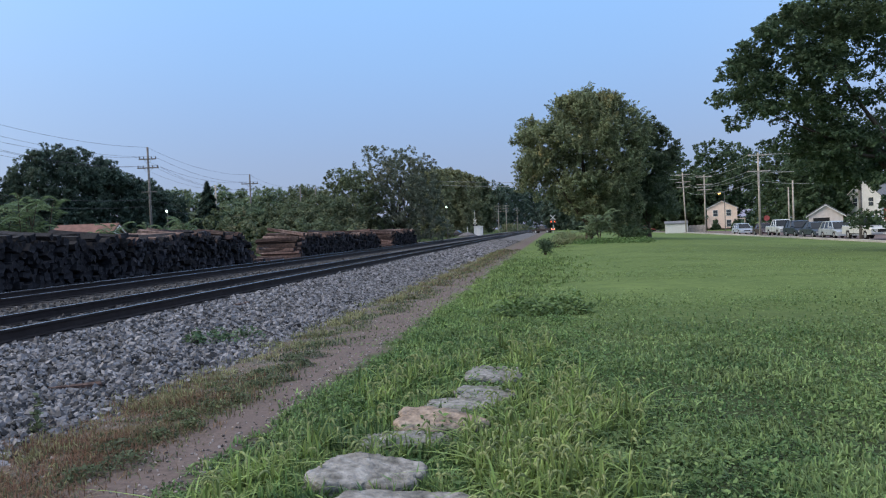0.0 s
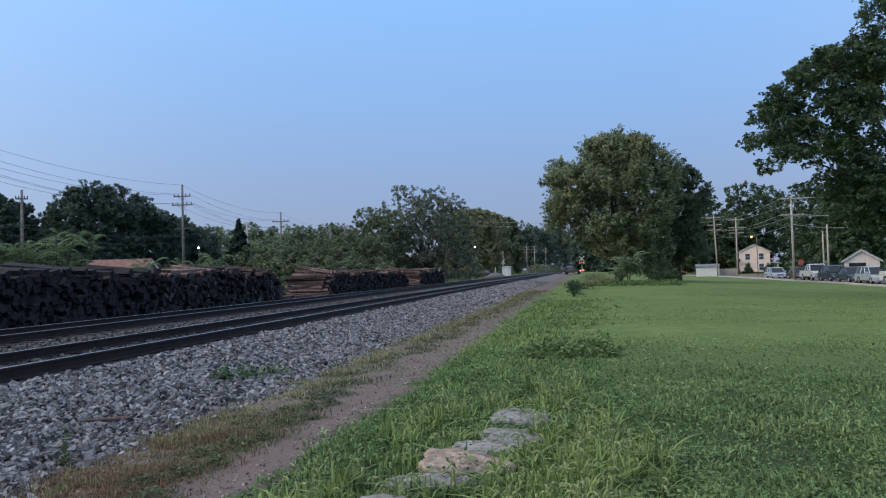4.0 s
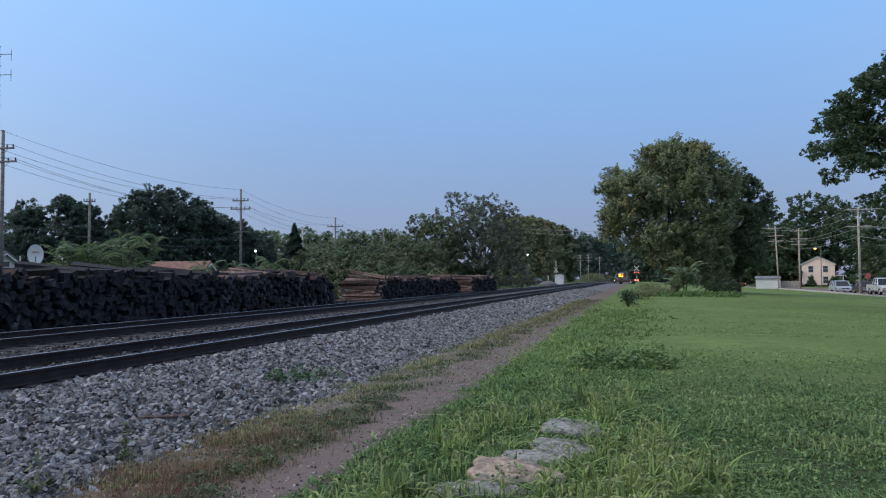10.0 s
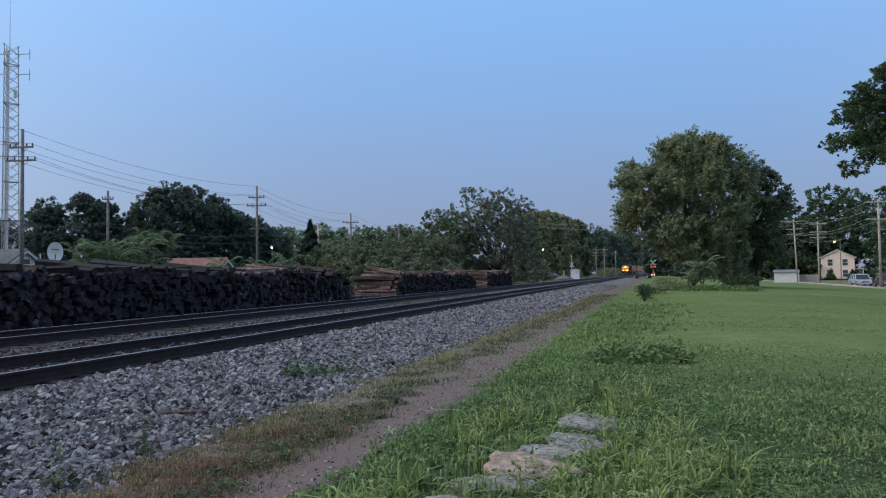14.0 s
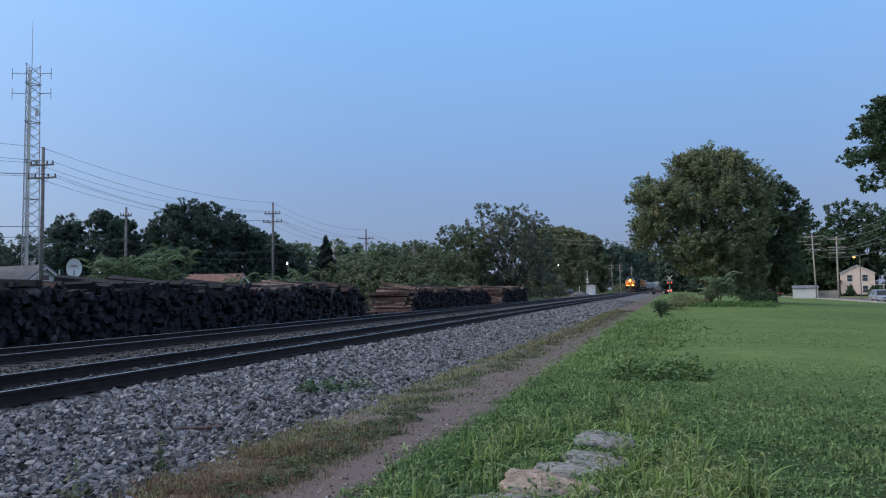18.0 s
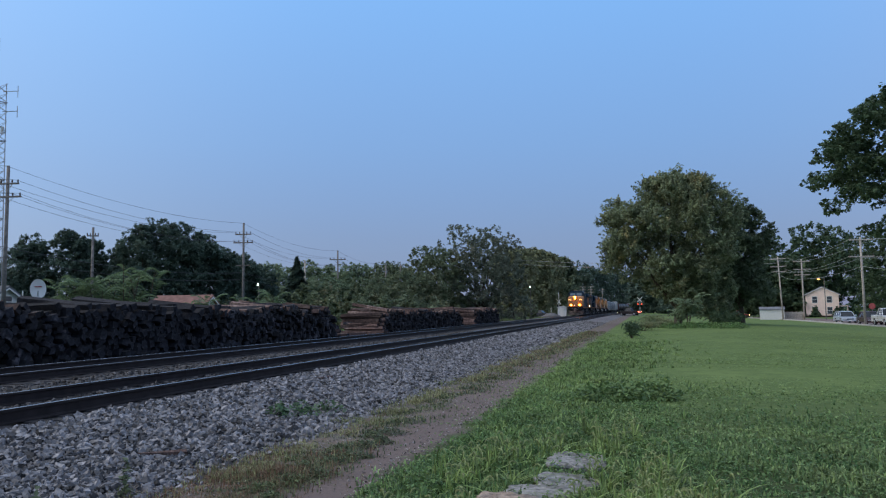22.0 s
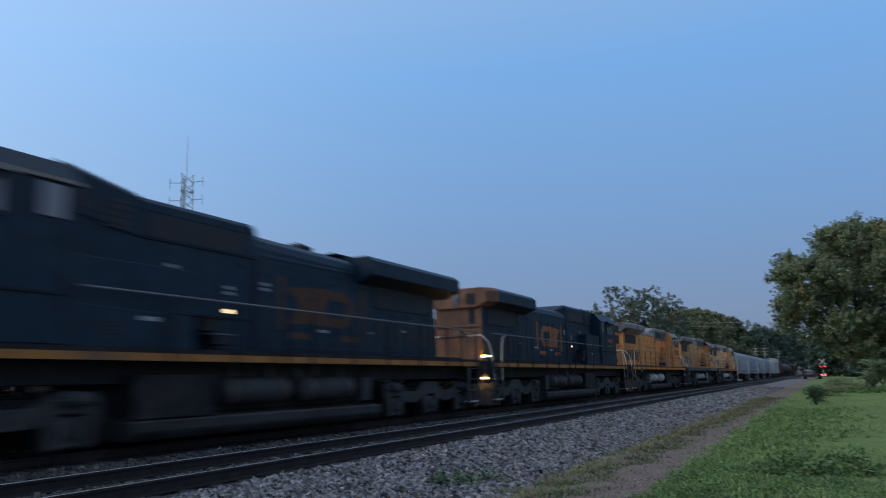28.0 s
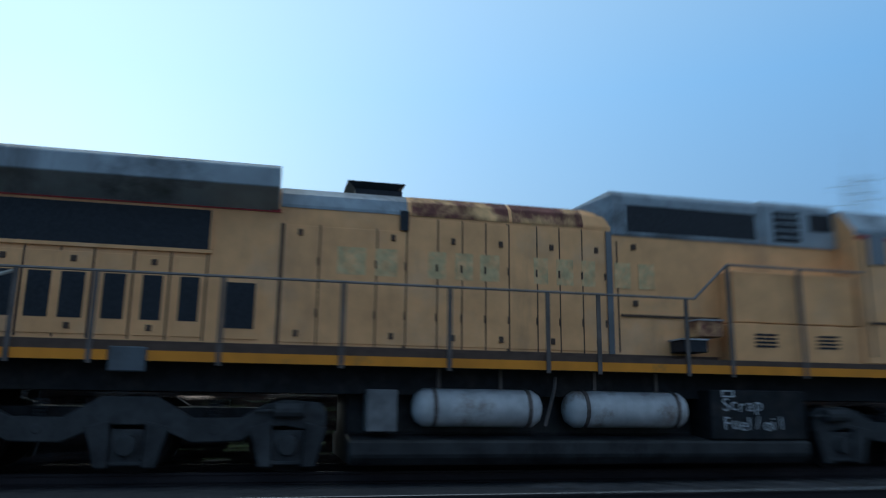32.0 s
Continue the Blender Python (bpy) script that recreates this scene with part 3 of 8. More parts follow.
# dense dark crowns beyond the long pile: azimuth, distance, height, width
DENSE = ((-52.3, 62, 9.6, 9.6), (-44.5, 93, 10.2, 5.8), (-42.1, 91, 10.8, 6.2), (-40.5, 94, 10.3, 4.6), (-38.7, 92, 9.4, 5.2), (-37.2, 89, 11.7, 7.6), (-35.3, 90, 12.2, 9.0), (-33.5, 91, 11.2, 7.4), (-31.9, 93, 9.6, 6.8), (-30.5, 97, 8.8, 6.6), (-29.2, 102, 8.0, 6.0), (-49.4, 92, 7.0, 8.0))
rng = np.random.default_rng(77)
for i, (az, d, h, w) in enumerate(DENSE):
    levels = ((0.4, -0.40 * w, 0.42 * w), (0.3 * h, -0.50 * w, 0.50 * w), (0.62 * h, -0.49 * w, 0.47 * w), (0.83 * h, -0.38 * w, 0.40 * w), (0.94 * h, -0.22 * w, 0.25 * w), (h, -0.08 * w, 0.10 * w))
    tree(*polar(az, d), h, w, 300 + i, M_LEAF_WOOD, "dense dark broadleaf tree beyond the tie pile", int(20000 + 2600 * w), 0.125, low=0.05, trunk=0.26, plain=False, spike=0.3, extra=dome_lobes(levels, 0.8, 58, 0.6, 1.15, rng))
ALONG_LINE = ((-12.0, 112, 13.0, 12.4, 0.05, M_LEAF_GREY), (-15.6, 108, 10.6, 8.0, 0.05, M_LEAF_FAR), (-9.6, 150, 14.2, 8.5, 0.05, M_LEAF_OLIVE), (-8.0, 205, 18.4, 10.5, 0.05, M_LEAF_OLIVE), (-7.0, 255, 20.6, 11.0, 0.05, M_LEAF_OLIVE), (-5.9, 310, 22.5, 13.0, 0.05, M_LEAF_FAR),
    (-4.6, 470, 30, 24.0, 0.03, M_LEAF_WOOD), (-3.3, 480, 27, 22.0, 0.03, M_LEAF_WOOD), (-2.1, 520, 27.0, 26.0, 0.03, M_LEAF_WOOD), (-0.6, 540, 26.0, 30.0, 0.03, M_LEAF_WOOD), (0.9, 300, 13, 15.0, 0.03, M_LEAF_WOOD), (3.4, 290, 14, 18.0, 0.03, M_LEAF_WOOD), (5.6, 290, 13, 16.0, 0.03, M_LEAF_WOOD), (-18.6, 125, 9.2, 9.0, 0.05, M_LEAF_FAR), (-21.6, 128, 9.3, 9.0, 0.05, M_LEAF_PALE),
    (-24.5, 135, 9.6, 10.0, 0.05, M_LEAF_PALE), (-20.0, 90, 4.6, 8.0, 0.02, M_LEAF_FAR), (-23.6, 92, 5.0, 7.0, 0.02, M_LEAF_PALE), (-17.3, 98, 6.0, 8.0, 0.02, M_LEAF_FAR))
BEHIND_STREET = ((12.3, 205, 20.0, 24.0, 0.05, M_LEAF_DARK), (9.8, 200, 13.0, 18.0, 0.03, M_LEAF_DARK), (17.2, 152, 14.5, 14.0, 0.05, M_LEAF_DARK), (18.4, 138, 10.5, 11.0, 0.05, M_LEAF_DARK), (21.5, 175, 17, 20, 0.05, M_LEAF_DARK), (7.4, 210, 14, 20, 0.03, M_LEAF_DARK))
for i, (az, d, h, w, low, mat) in enumerate(BEHIND_PILE + ALONG_LINE + BEHIND_STREET):
    if d < 400:
        tree(*polar(az, d), h * 1.06, w * 1.12, 100 + i, mat, "dull green broadleaf tree beyond the railway" if az < 0 else "dark green tree behind the street", 38000 if d < 100 else (int(22000 * min(2.0, max(1.0, (w / 9.5) ** 2))) if d < 130 else int(12000 * min(1.8, max(1.0, (w / 9.5) ** 2)))), max(0.125, 0.0015 * d if d < 130 else 0.0021 * d), low=low, lobes=34, fat=1.18, trunk=0.24, spike=0.35)
    else:
        tree(*polar(az, d), h * 1.06, w * 1.12, 100 + i, mat, "dark tree at the bend of the railway", 9000, 0.7, low=low, lobes=16, fat=1.2)

def conifer(x, y, h, w, seed):
    rng = np.random.default_rng(seed)
    t = thing("spruce", "dark narrow spruce among the trees", "tree", pose(x, y, land(x, y)))
    part("trunk", Form().tube((0, 0, -0.2), (0, 0, h * 0.95), 0.14, 0.03), M_BARK, t)
    n = 9000
    k = rng.uniform(0, 1, n) ** 0.7
    z = h * (1 - k) + 0.1
    ang = rng.uniform(0, 2 * math.pi, n)
    tier = 0.75 + 0.25 * np.sin(z * 6 + 2 * np.sin(ang * 3))
    r = w / 2 * k * tier * rng.uniform(0.3, 1.0, n) ** 0.5
    c = np.stack([r * np.cos(ang), r * np.sin(ang), z - 0.25 * r], 1)
    a = np.stack([np.cos(ang), np.sin(ang), -0.4 * np.ones(n)], 1) * 0.26
    b = np.stack([-np.sin(ang), np.cos(ang), rng.normal(0, 0.3, n)], 1) * 0.07
    v = np.stack([c - a, c - b, c + a, c + b], 1).reshape(-1, 3)
    part("crown", quads("crown", v, np.arange(n * 4).reshape(-1, 4), M_NEEDLE), M_NEEDLE, t)


conifer(*polar(-26.25, 84), 7.9, 7.5, 7)

# undergrowth along the line and woods that close the horizon
rng = np.random.default_rng(9)
belt = []
for i in range(70):
    y = 60 + i * 3.6
    belt.append((-26.5 - rng.uniform(0, 5) - y * 0.008, y, 1.2, 2.8, 2.8, 2.0 + rng.uniform(0, 1.8)))
for i in range(40):
    az = -54 + i * 1.0
    x, y = polar(az, 86 + rng.uniform(-4, 6))
    belt.append((x, y, 0.9, 2.6, 2.6, 1.6 + rng.uniform(0, 1.2)))
for i in range(14):
    y = 330 + i * 11
    belt.append((-19 - rng.uniform(0, 6) + 0.6 * track_dx(y), y, 1.2, 4, 5, 2.6))
tagged(part("undergrowth", crown_mesh("undergrowth", belt, 90000, 0.22, M_LEAF_FAR, rng), M_LEAF_FAR), "tangled green undergrowth beyond the tracks", "bushes", kind="stuff")
woods = []
for i in range(240):
    az = i * 1.5
    near_line = az > 350 or az < 6
    d = (640 if near_line else 420) + 60 * math.sin(i * 1.7)
    x, y = polar(az, d)
    woods.append((x, y, 3.0, 13, 13, (11 if near_line else 7.5) + 3.0 * math.sin(i * 2.3) + 2 * math.sin(i * 0.7)))
tagged(part("far_woods", crown_mesh("far_woods", woods, 40000, 1.1, M_LEAF_WOOD, rng), M_LEAF_WOOD), "dark woods along the horizon", "woods", kind="stuff")


def sapling(x, y, h, seed, label, fronds=22, reach=1.3, mat=M_LEAF_FROND):
    """Young sapling with long drooping fronds of paired leaflets."""
    rng = np.random.default_rng(seed)
    t = thing("sapling", label, "sapling", pose(x, y, land(x, y)))
    v = []
    for k in range(4):
        a0 = k * 1.7 + seed
        top = Vector((math.cos(a0) * h * 0.16, math.sin(a0) * h * 0.16, h * rng.uniform(0.62, 0.82)))
        part("stem", Form().tube((0, 0, -0.1), top, 0.035, 0.015, 6), M_BARK, t)
        for i in range(fronds // 4):
            z0 = top * rng.uniform(0.35, 1.0)
            ang, ln = i * 2.4 + rng.uniform(-0.3, 0.3), reach * rng.uniform(0.7, 1.15)
            dx, dy, rise = math.cos(ang), math.sin(ang), rng.uniform(0.7, 1.5)
            for j in range(11):
                q = (j + 1) / 11
                p = z0 + Vector((dx * ln * q, dy * ln * q, ln * (rise * q - 0.85 * q * q)))
                for s in (-1, 1):
                    w = 0.30 * (1.1 - 0.6 * q)
                    tip = p + Vector((-dy * s * w + dx * 0.07, dx * s * w + dy * 0.07, -0.11))
                    mid = (p + tip) / 2
                    side = Vector((dx * 0.055, dy * 0.055, 0.018))
                    v += [tuple(p), tuple(mid + side), tuple(tip), tuple(mid - side)]
    part("fronds", quads("fronds", v, np.arange(len(v)).reshape(-1, 4), mat), mat, t)


for i, (az, d, h) in enumerate(((-41.9, 42, 3.9), (-40.9, 43, 4.5), (-39.9, 42, 4.1), (-38.4, 43, 5.3), (-37.3, 44, 4.9), (-29.9, 60, 3.6), (-33.0, 58, 3.2), (-27.6, 64, 3.9))):
    sapling(*polar(az, d), h, 60 + i, "pale green sumac with drooping fronds behind the tie pile", 32, 1.35)
sapling(*polar(3.35, 66), 3.0, 51, "pale green sapling with long fronds before the bushy tree", 64, 1.25, M_LEAF_PALE)
sapling(*polar(2.75, 68), 1.9, 52, "pale green sapling with long fronds before the bushy tree", 36, 1.0, M_LEAF_PALE)

# ---------- poles, wires, tower ----------
M_POLE = material("weathered_grey_pole_wood", (0.175, 0.16, 0.15), 0.9, vary=0.3, scale=5, bump=0.4, bump_scale=25)
M_POLE_PALE = material("pale_pole_wood", (0.42, 0.37, 0.32), 0.9, vary=0.25, scale=5, bump=0.4, bump_scale=25)
M_GALV = material("galvanised_lattice_steel", (0.30, 0.31, 0.33), 0.5, 0.5, vary=0.2, scale=3)
M_WIRE = material("dark_overhead_wire", (0.05, 0.05, 0.055), 0.6, vary=0.1)
M_WIRE_PALE = material("pale_overhead_wire", (0.30, 0.31, 0.30), 0.6, vary=0.1)
M_CERAMIC = material("brown_insulator_glaze", (0.06, 0.04, 0.035), 0.3, vary=0.1)
M_WHITE = material("white_painted_metal", (0.62, 0.63, 0.63), 0.5, vary=0.12, scale=3, second=(0.5, 0.49, 0.46), second_scale=1.5)


def utility_pole(x, y, h, arms=(), turn=0, mat=None, lean=0.0, label="weathered wooden utility pole with crossarms", r=0.15, lower=()):
    mat = mat or M_POLE
    t = thing("utility_pole", label, "utility pole", pose(x, y, land(x, y), 0, lean, turn), group="utility poles")
    part("pole", Form().tube((0, 0, -0.4), (0, 0, h), r, r * 0.68, 10), mat, t, smooth=True)
    for z, w in arms:
        a = part("crossarm", Form().box(-w / 2, w / 2, -0.16, -0.07, z - 0.06, z + 0.06), mat, t, bevel=0.008)
        for k in (-0.46, -0.22, 0.22, 0.46):
            part("insulator", Form().tube((k * w, -0.115, z + 0.06), (k * w, -0.115, z + 0.16), 0.035, 0.06, 8).tube((k * w, -0.115, z + 0.16), (k * w, -0.115, z + 0.27), 0.055, 0.03, 8), M_CERAMIC, a)
        f = Form().tube((-w * 0.25, -0.1, z), (0, -0.1, z - 0.55), 0.02).tube((w * 0.25, -0.1, z), (0, -0.1, z - 0.55), 0.02)
        part("brace", f, M_GALV, t)
    for z, w in lower:
        part("cable_arm", Form().box(-w / 2, w / 2, -0.14, -0.08, z - 0.04, z + 0.04), mat, t)
    return t


def wires(name, pts, sag, r=0.0115, mat=None, label="sagging overhead wires between poles"):
    """One hanging wire along a chain of points."""
    rows = []
    for a, b in zip(pts, pts[1:]):
        a, b = Vector(a), Vector(b)
        side = Vector((b.y - a.y, a.x - b.x, 0)).normalized() * r
        for i in range(0 if not rows else 1, 11):
            k = i / 10
            p = a.lerp(b, k) - Vector((0, 0, sag * 4 * k * (1 - k)))
            rows.append([tuple(p + side), tuple(p + Vector((0, 0, r))), tuple(p - side), tuple(p - Vector((0, 0, r)))])
    f = Form().rings(rows)
    return tagged(part(name, f, mat or M_WIRE), label, "wire")


# line along the far side of the railway
LINE = [(-41, 8.5, 11.6), (-41, 39.8, 11.8), (-41, 70.4, 11.4), (-41, 95.9, 10.4), (-42, 120, 10.2)]
for x, y, h in LINE:
    utility_pole(x, y, h, arms=((h - 1.25, 1.8), (h - 2.15, 2.2)) if y < 80 else ((h - 1.3, 2.3),), turn=8, lower=((h - 4.6, 1.6),) if y > 60 else ())
for dx, dz, sag in ((-0.83, -1.05, 0.9), (0.83, -1.05, 0.9), (-1.0, -1.95, 1.0), (0.5, -1.95, 1.05), (1.0, -1.95, 1.1), (0, -0.05, 0.8)):
    wires("overhead_wire", [(-42, -24, 11.6 + dz)] + [(x + dx, y - 0.12, h + dz) for x, y, h in LINE], sag)
for z in (6.6, 5.9):
    wires("overhead_wire", [(-42, -24, z)] + [(x, y - 0.2, z - 0.02 * y * 0.4) for x, y, h in LINE], 0.7, 0.02)
x, y = polar(-40.55, 75)
utility_pole(x, y, 9.8, arms=((9.0, 1.0),), turn=30, label="plain grey wooden pole behind trees")
x, y = polar(-25.65, 96)
utility_pole(x, y, 8.4, mat=M_POLE_PALE, label="bare pale wooden pole")
for az in (-19.45, -18.3):
    x, y = polar(az, 118)
    utility_pole(x, y, 9.3, arms=((6.4, 2.6),), turn=12, label="twin wooden pole among trees")
x, y = polar(-48.75, 50)
utility_pole(x, y, 7.4, lower=((6.95, 0.5),), turn=25, label="short wooden pole before the trees")
for i, (az, d) in enumerate(((-4.25, 300), (-3.65, 300), (-2.8, 330))):
    x, y = polar(az, d)
    utility_pole(x, y, 11.0, arms=((10.8, 2.6), (9.7, 2.6), (8.6, 2.6)) if i < 2 else ((10.4, 2.2), (9.4, 2.2)), label="distant pole with pale crossarms", mat=M_POLE_PALE, r=0.13)

# poles along the street
STREET = [(9.7, 140, 10.9, -2.0), (11.05, 134, 10.0, 0), (14.72, 95, 9.9, 0)]
tops = []
for az, d, h, lean in STREET:
    x, y = polar(az, d)
    utility_pole(x, y, h, arms=((h - 0.3, 2.3), (h - 2.2, 2.6)) if d < 100 else ((h - 0.4, 2.6), (h - 1.7, 2.6), (h - 2.6, 2.4)), mat=M_POLE_PALE, lean=lean)
    tops.append((x, y, land(x, y) + h))
for az, d, h in ((16.62, 132, 7.0), (16.9, 120, 7.5)):
    x, y = polar(az, d)
    utility_pole(x, y, h, mat=M_POLE_PALE, label="plain pale pole beside the street")
x, y = polar(21.0, 68)
utility_pole(x, y, 8.2, mat=M_POLE, label="brown wooden pole at the kerb under leaves", arms=((7.7, 2.2),))
tops.append((x, y, land(x, y) + 8.2))
for dx, dz in ((-1.1, -0.2), (1.1, -0.2), (-1.1, -2.1), (0.6, -2.1), (0, -3.3)):
    wires("overhead_wire", [(a + dx, b, c + dz) for a, b, c in tops], 0.35, 0.02, M_WIRE_PALE)
x, y = polar(-11.5, 150)
utility_pole(x, y, 12.8, arms=((12.4, 2.4), (11.6, 2.4)), mat=M_POLE)
for dz in (-0.3, -1.1):
    wires("overhead_wire", [tops[0][:2] + (tops[0][2] + dz,), (x, y, 12.7 + dz)], 1.0, 0.03, M_WIRE_PALE)


def radio_tower(x, y, h, w=1.05):
    t = thing("radio_tower", "galvanised lattice radio tower with whip antennas", "radio tower", pose(x, y, land(x, y), 0, 0, 20))
    r = w / math.sqrt(3)
    legs = [(r * math.cos(a), r * math.sin(a)) for a in (0.3, 0.3 + 2.0944, 0.3 + 4.18879)]
    for lx, ly in legs:
        part("leg", Form().tube((lx * 1.25, ly * 1.25, -0.2), (lx * 0.95, ly * 0.95, h), 0.042, 0.034, 6), M_GALV, t)
    n = 26
    for k in range(n):
        z0, z1 = h * k / n, h * (k + 1) / n
        for i in range(3):
            a, b = legs[i], legs[(i + 1) % 3]
            part("brace", Form().tube((a[0] * 1.1, a[1] * 1.1, z0), (b[0] * 1.1, b[1] * 1.1, z1), 0.019, 0.019, 4), M_GALV, t)
            part("brace", Form().tube((b[0] * 1.1, b[1] * 1.1, z0), (a[0] * 1.1, a[1] * 1.1, z1), 0.019, 0.019, 4), M_GALV, t)
            if k % 4 == 0:
                part("girt", Form().tube((a[0] * 1.12, a[1] * 1.12, z0), (b[0] * 1.12, b[1] * 1.12, z0), 0.04, 0.04, 5), M_GALV, t)
    for z in (h - 0.7, h - 2.3):
        for s in (1, -1):
            f = Form().tube((s * 0.4, 0, z), (s * 1.55, 0, z + 0.06), 0.03).tube((s * 1.5, 0, z - 0.45), (s * 1.5, 0, z + 0.45), 0.025)
            part("side_antenna", f, M_GALV, t, "dipole antenna on a boom")
    part("cable_run", Form().box(-0.34, -0.18, 0.2, 0.32, 0.3, h - 0.3), M_WHITE, t)
    part("lightning_rod", Form().tube((0, 0, h - 0.5), (0, 0, h + 3.6), 0.03, 0.015), M_GALV, t)
    for z, s in ((h - 3.8, 0.18), (h - 4.1, 0.14), (h - 8, 0.15)):
        part("antenna_box", Form().box(0.35, 0.35 + s, -0.1, 0.1, z, z + 0.3), M_WHITE, t)


x, y = polar(-46.63, 66)
radio_tower(x, y, 19.9)

# satellite dish above the pile
M_DISH = material("chalky_white_dish_paint", (0.82, 0.78, 0.78), 0.7, vary=0.06, scale=2)
x, y = polar(-43.85, 40)
t = thing("satellite_dish", "white satellite dish on a post behind the tie pile", "satellite dish", pose(x, y, 0, 0, 0, 44))
f = Form()
rows = []
for k in range(6):
    rr = 0.098 * k + 0.001
    rows.append([(rr * 0.70 * math.cos(a), 0.35 * (rr / 0.6) ** 2 * 0.3, rr * math.sin(a)) for a in (2 * math.pi * i / 24 for i in range(24))])
f.rings(rows, caps=False)
d = part("dish", f, M_DISH, t, smooth=True, m=pose(0, -0.1, 2.88, -12, 0, 180))
part("emblem_mark", Form().box(-0.15, 0.15, 0.062, 0.067, 0.10, 0.14), material("red_mark_paint", (0.4, 0.05, 0.05), 0.6), d)
part("post", Form().tube((0, 0.25, -0.2), (0, 0.25, 2.9), 0.05), M_GALV, t)
part("feed_arm", Form().tube((0, 0.1, 2.5), (0, -0.7, 2.75), 0.025), M_GALV, t)

# ---------- buildings ----------
M_CREAM = material("cream_house_siding", (0.80, 0.62, 0.52), 0.8, vary=0.08, scale=2)
M_SIDING = material("white_clapboard", (0.60, 0.60, 0.60), 0.75, vary=0.08, scale=2)
M_SIDING_WARM = material("pinkish_white_clapboard", (0.66, 0.57, 0.54), 0.75, vary=0.1, scale=2)
M_SHINGLE = material("grey_asphalt_shingles", (0.17, 0.175, 0.19), 0.9, vary=0.25, scale=3)
M_SHINGLE_RED = material("reddish_brown_shingles", (0.22, 0.12, 0.10), 0.9, vary=0.25, scale=3)
M_PANE = material("dark_window_pane", (0.05, 0.06, 0.075), 0.15, vary=0.1, spec=0.7)
M_TRIM = material("white_trim_paint", (0.66, 0.65, 0.62), 0.6, vary=0.06)
M_BLACK = material("open_dark_garage", (0.02, 0.02, 0.022), 0.9, vary=0.1)
M_REDWALL = material("red_shop_wall", (0.33, 0.05, 0.05), 0.7, vary=0.15)


def house(label, x, y, turn, w, depth, eave, ridge, wall, roof, windows=(), sink=0.0, door=None, clap=True):
    """Gable end faces local -y; windows: (x, z, w, h) on it."""
    t = thing("house", label, "house", pose(x, y, land(x, y) - sink, 0, 0, turn))
    part("wall", Form().prism([(-w / 2, 0), (w / 2, 0), (w / 2, eave), (0, ridge), (-w / 2, eave)], "y", 0, depth), wall, t)
    for s in (1, -1):
        o = 0.35
        k = (ridge - eave) / (w / 2)
        f = Form().prism([(0, ridge + 0.02), (s * (w / 2 + o), eave - k * o + 0.02), (s * (w / 2 + o), eave - k * o + 0.16), (0, ridge + 0.18)], "y", -0.3, depth + 0.3)
        part("roof", f, roof, t)
        f = Form().prism([(0, ridge - 0.10), (s * (w / 2 + o), eave - k * o - 0.10), (s * (w / 2 + o), eave - k * o + 0.02), (0, ridge + 0.02)], "y", -0.33, -0.27)
        part("bargeboard", f, M_TRIM, t)
    for wx, wz, ww, wh in windows:
        p = part("window", Form().box(wx - ww / 2 - 0.1, wx + ww / 2 + 0.1, -0.05, 0.02, wz - wh / 2 - 0.1, wz + wh / 2 + 0.1), M_TRIM, t, "white-framed window")
        part("pane", Form().box(wx - ww / 2, wx + ww / 2, -0.06, -0.045, wz + 0.03, wz + wh / 2), M_PANE, p)
        part("pane", Form().box(wx - ww / 2, wx + ww / 2, -0.06, -0.045, wz - wh / 2, wz - 0.03), M_PANE, p)
    if door:
        dx, dw, dh = door
        part("doorway", Form().box(dx - dw / 2, dx + dw / 2, -0.04, 0.02, 0, dh), M_BLACK, t, "dark open doorway")
    return t


x, y = polar(12.2, 190)
cream = house("small cream two-storey house with grey roof", x, y, -13, 6.8, 8.0, 5.2, 6.9, M_CREAM, M_SHINGLE, ((-1.5, 4.0, 1.0, 1.4), (1.5, 4.0, 1.0, 1.4), (-1.5, 1.5, 1.0, 1.5), (1.5, 1.5, 1.0, 1.5)))
part("porch", Form().box(3.0, 5.2, 1.0, 5.0, 2.4, 2.6).box(5.0, 5.15, 1.1, 1.25, 0, 2.4).box(5.0, 5.15, 4.7, 4.85, 0, 2.4).box(3.0, 5.2, 1.0, 5.0, 0, 0.2), M_CREAM, cream, "open side porch")
for dx in (-2.2, 2.4):
    xx, yy = x + dx, y - 3.2
    t = thing("clipped_shrub", "dark green conical shrub before the house", "shrub", pose(xx, yy, land(xx, yy)), group="shrubs before the house")
    lob = [(0, 0, 0.5 + 0.45 * i, 1.0 - 0.22 * i, 1.0 - 0.22 * i, 0.6) for i in range(4)]
    part("leaf_mass", crown_mesh("leaf_mass", lob, 1800, 0.16, M_LEAF_DARK, np.random.default_rng(int(dx * 10) + 50)), None, t)
    part("stem", Form().tube((0, 0, -0.1), (0, 0, 1.4), 0.06), M_BARK, t)
x, y = polar(18.9, 108)
house("small white gabled garage with open dark front", x, y, -18, 4.0, 6, 2.2, 3.5, M_SIDING_WARM, M_SHINGLE, (), door=(-0.5, 1.9, 1.85))
x, y = polar(21.2, 134)
house("white two-storey house with grey shingle roof", x, y, -64, 6.4, 13.0, 5.0, 7.4, M_SIDING, M_SHINGLE, ((-1.6, 4.0, 0.9, 1.3), (1.4, 4.0, 0.9, 1.3)))
x, y = polar(25.2, 84)
t = thing("shop", "low red-walled shop beside the street", "shop", pose(x, y, land(x, y), 0, 0, -10))
part("wall", Form().box(-2.5, 5.5, 0, 8, 0, 3.2), M_REDWALL, t)
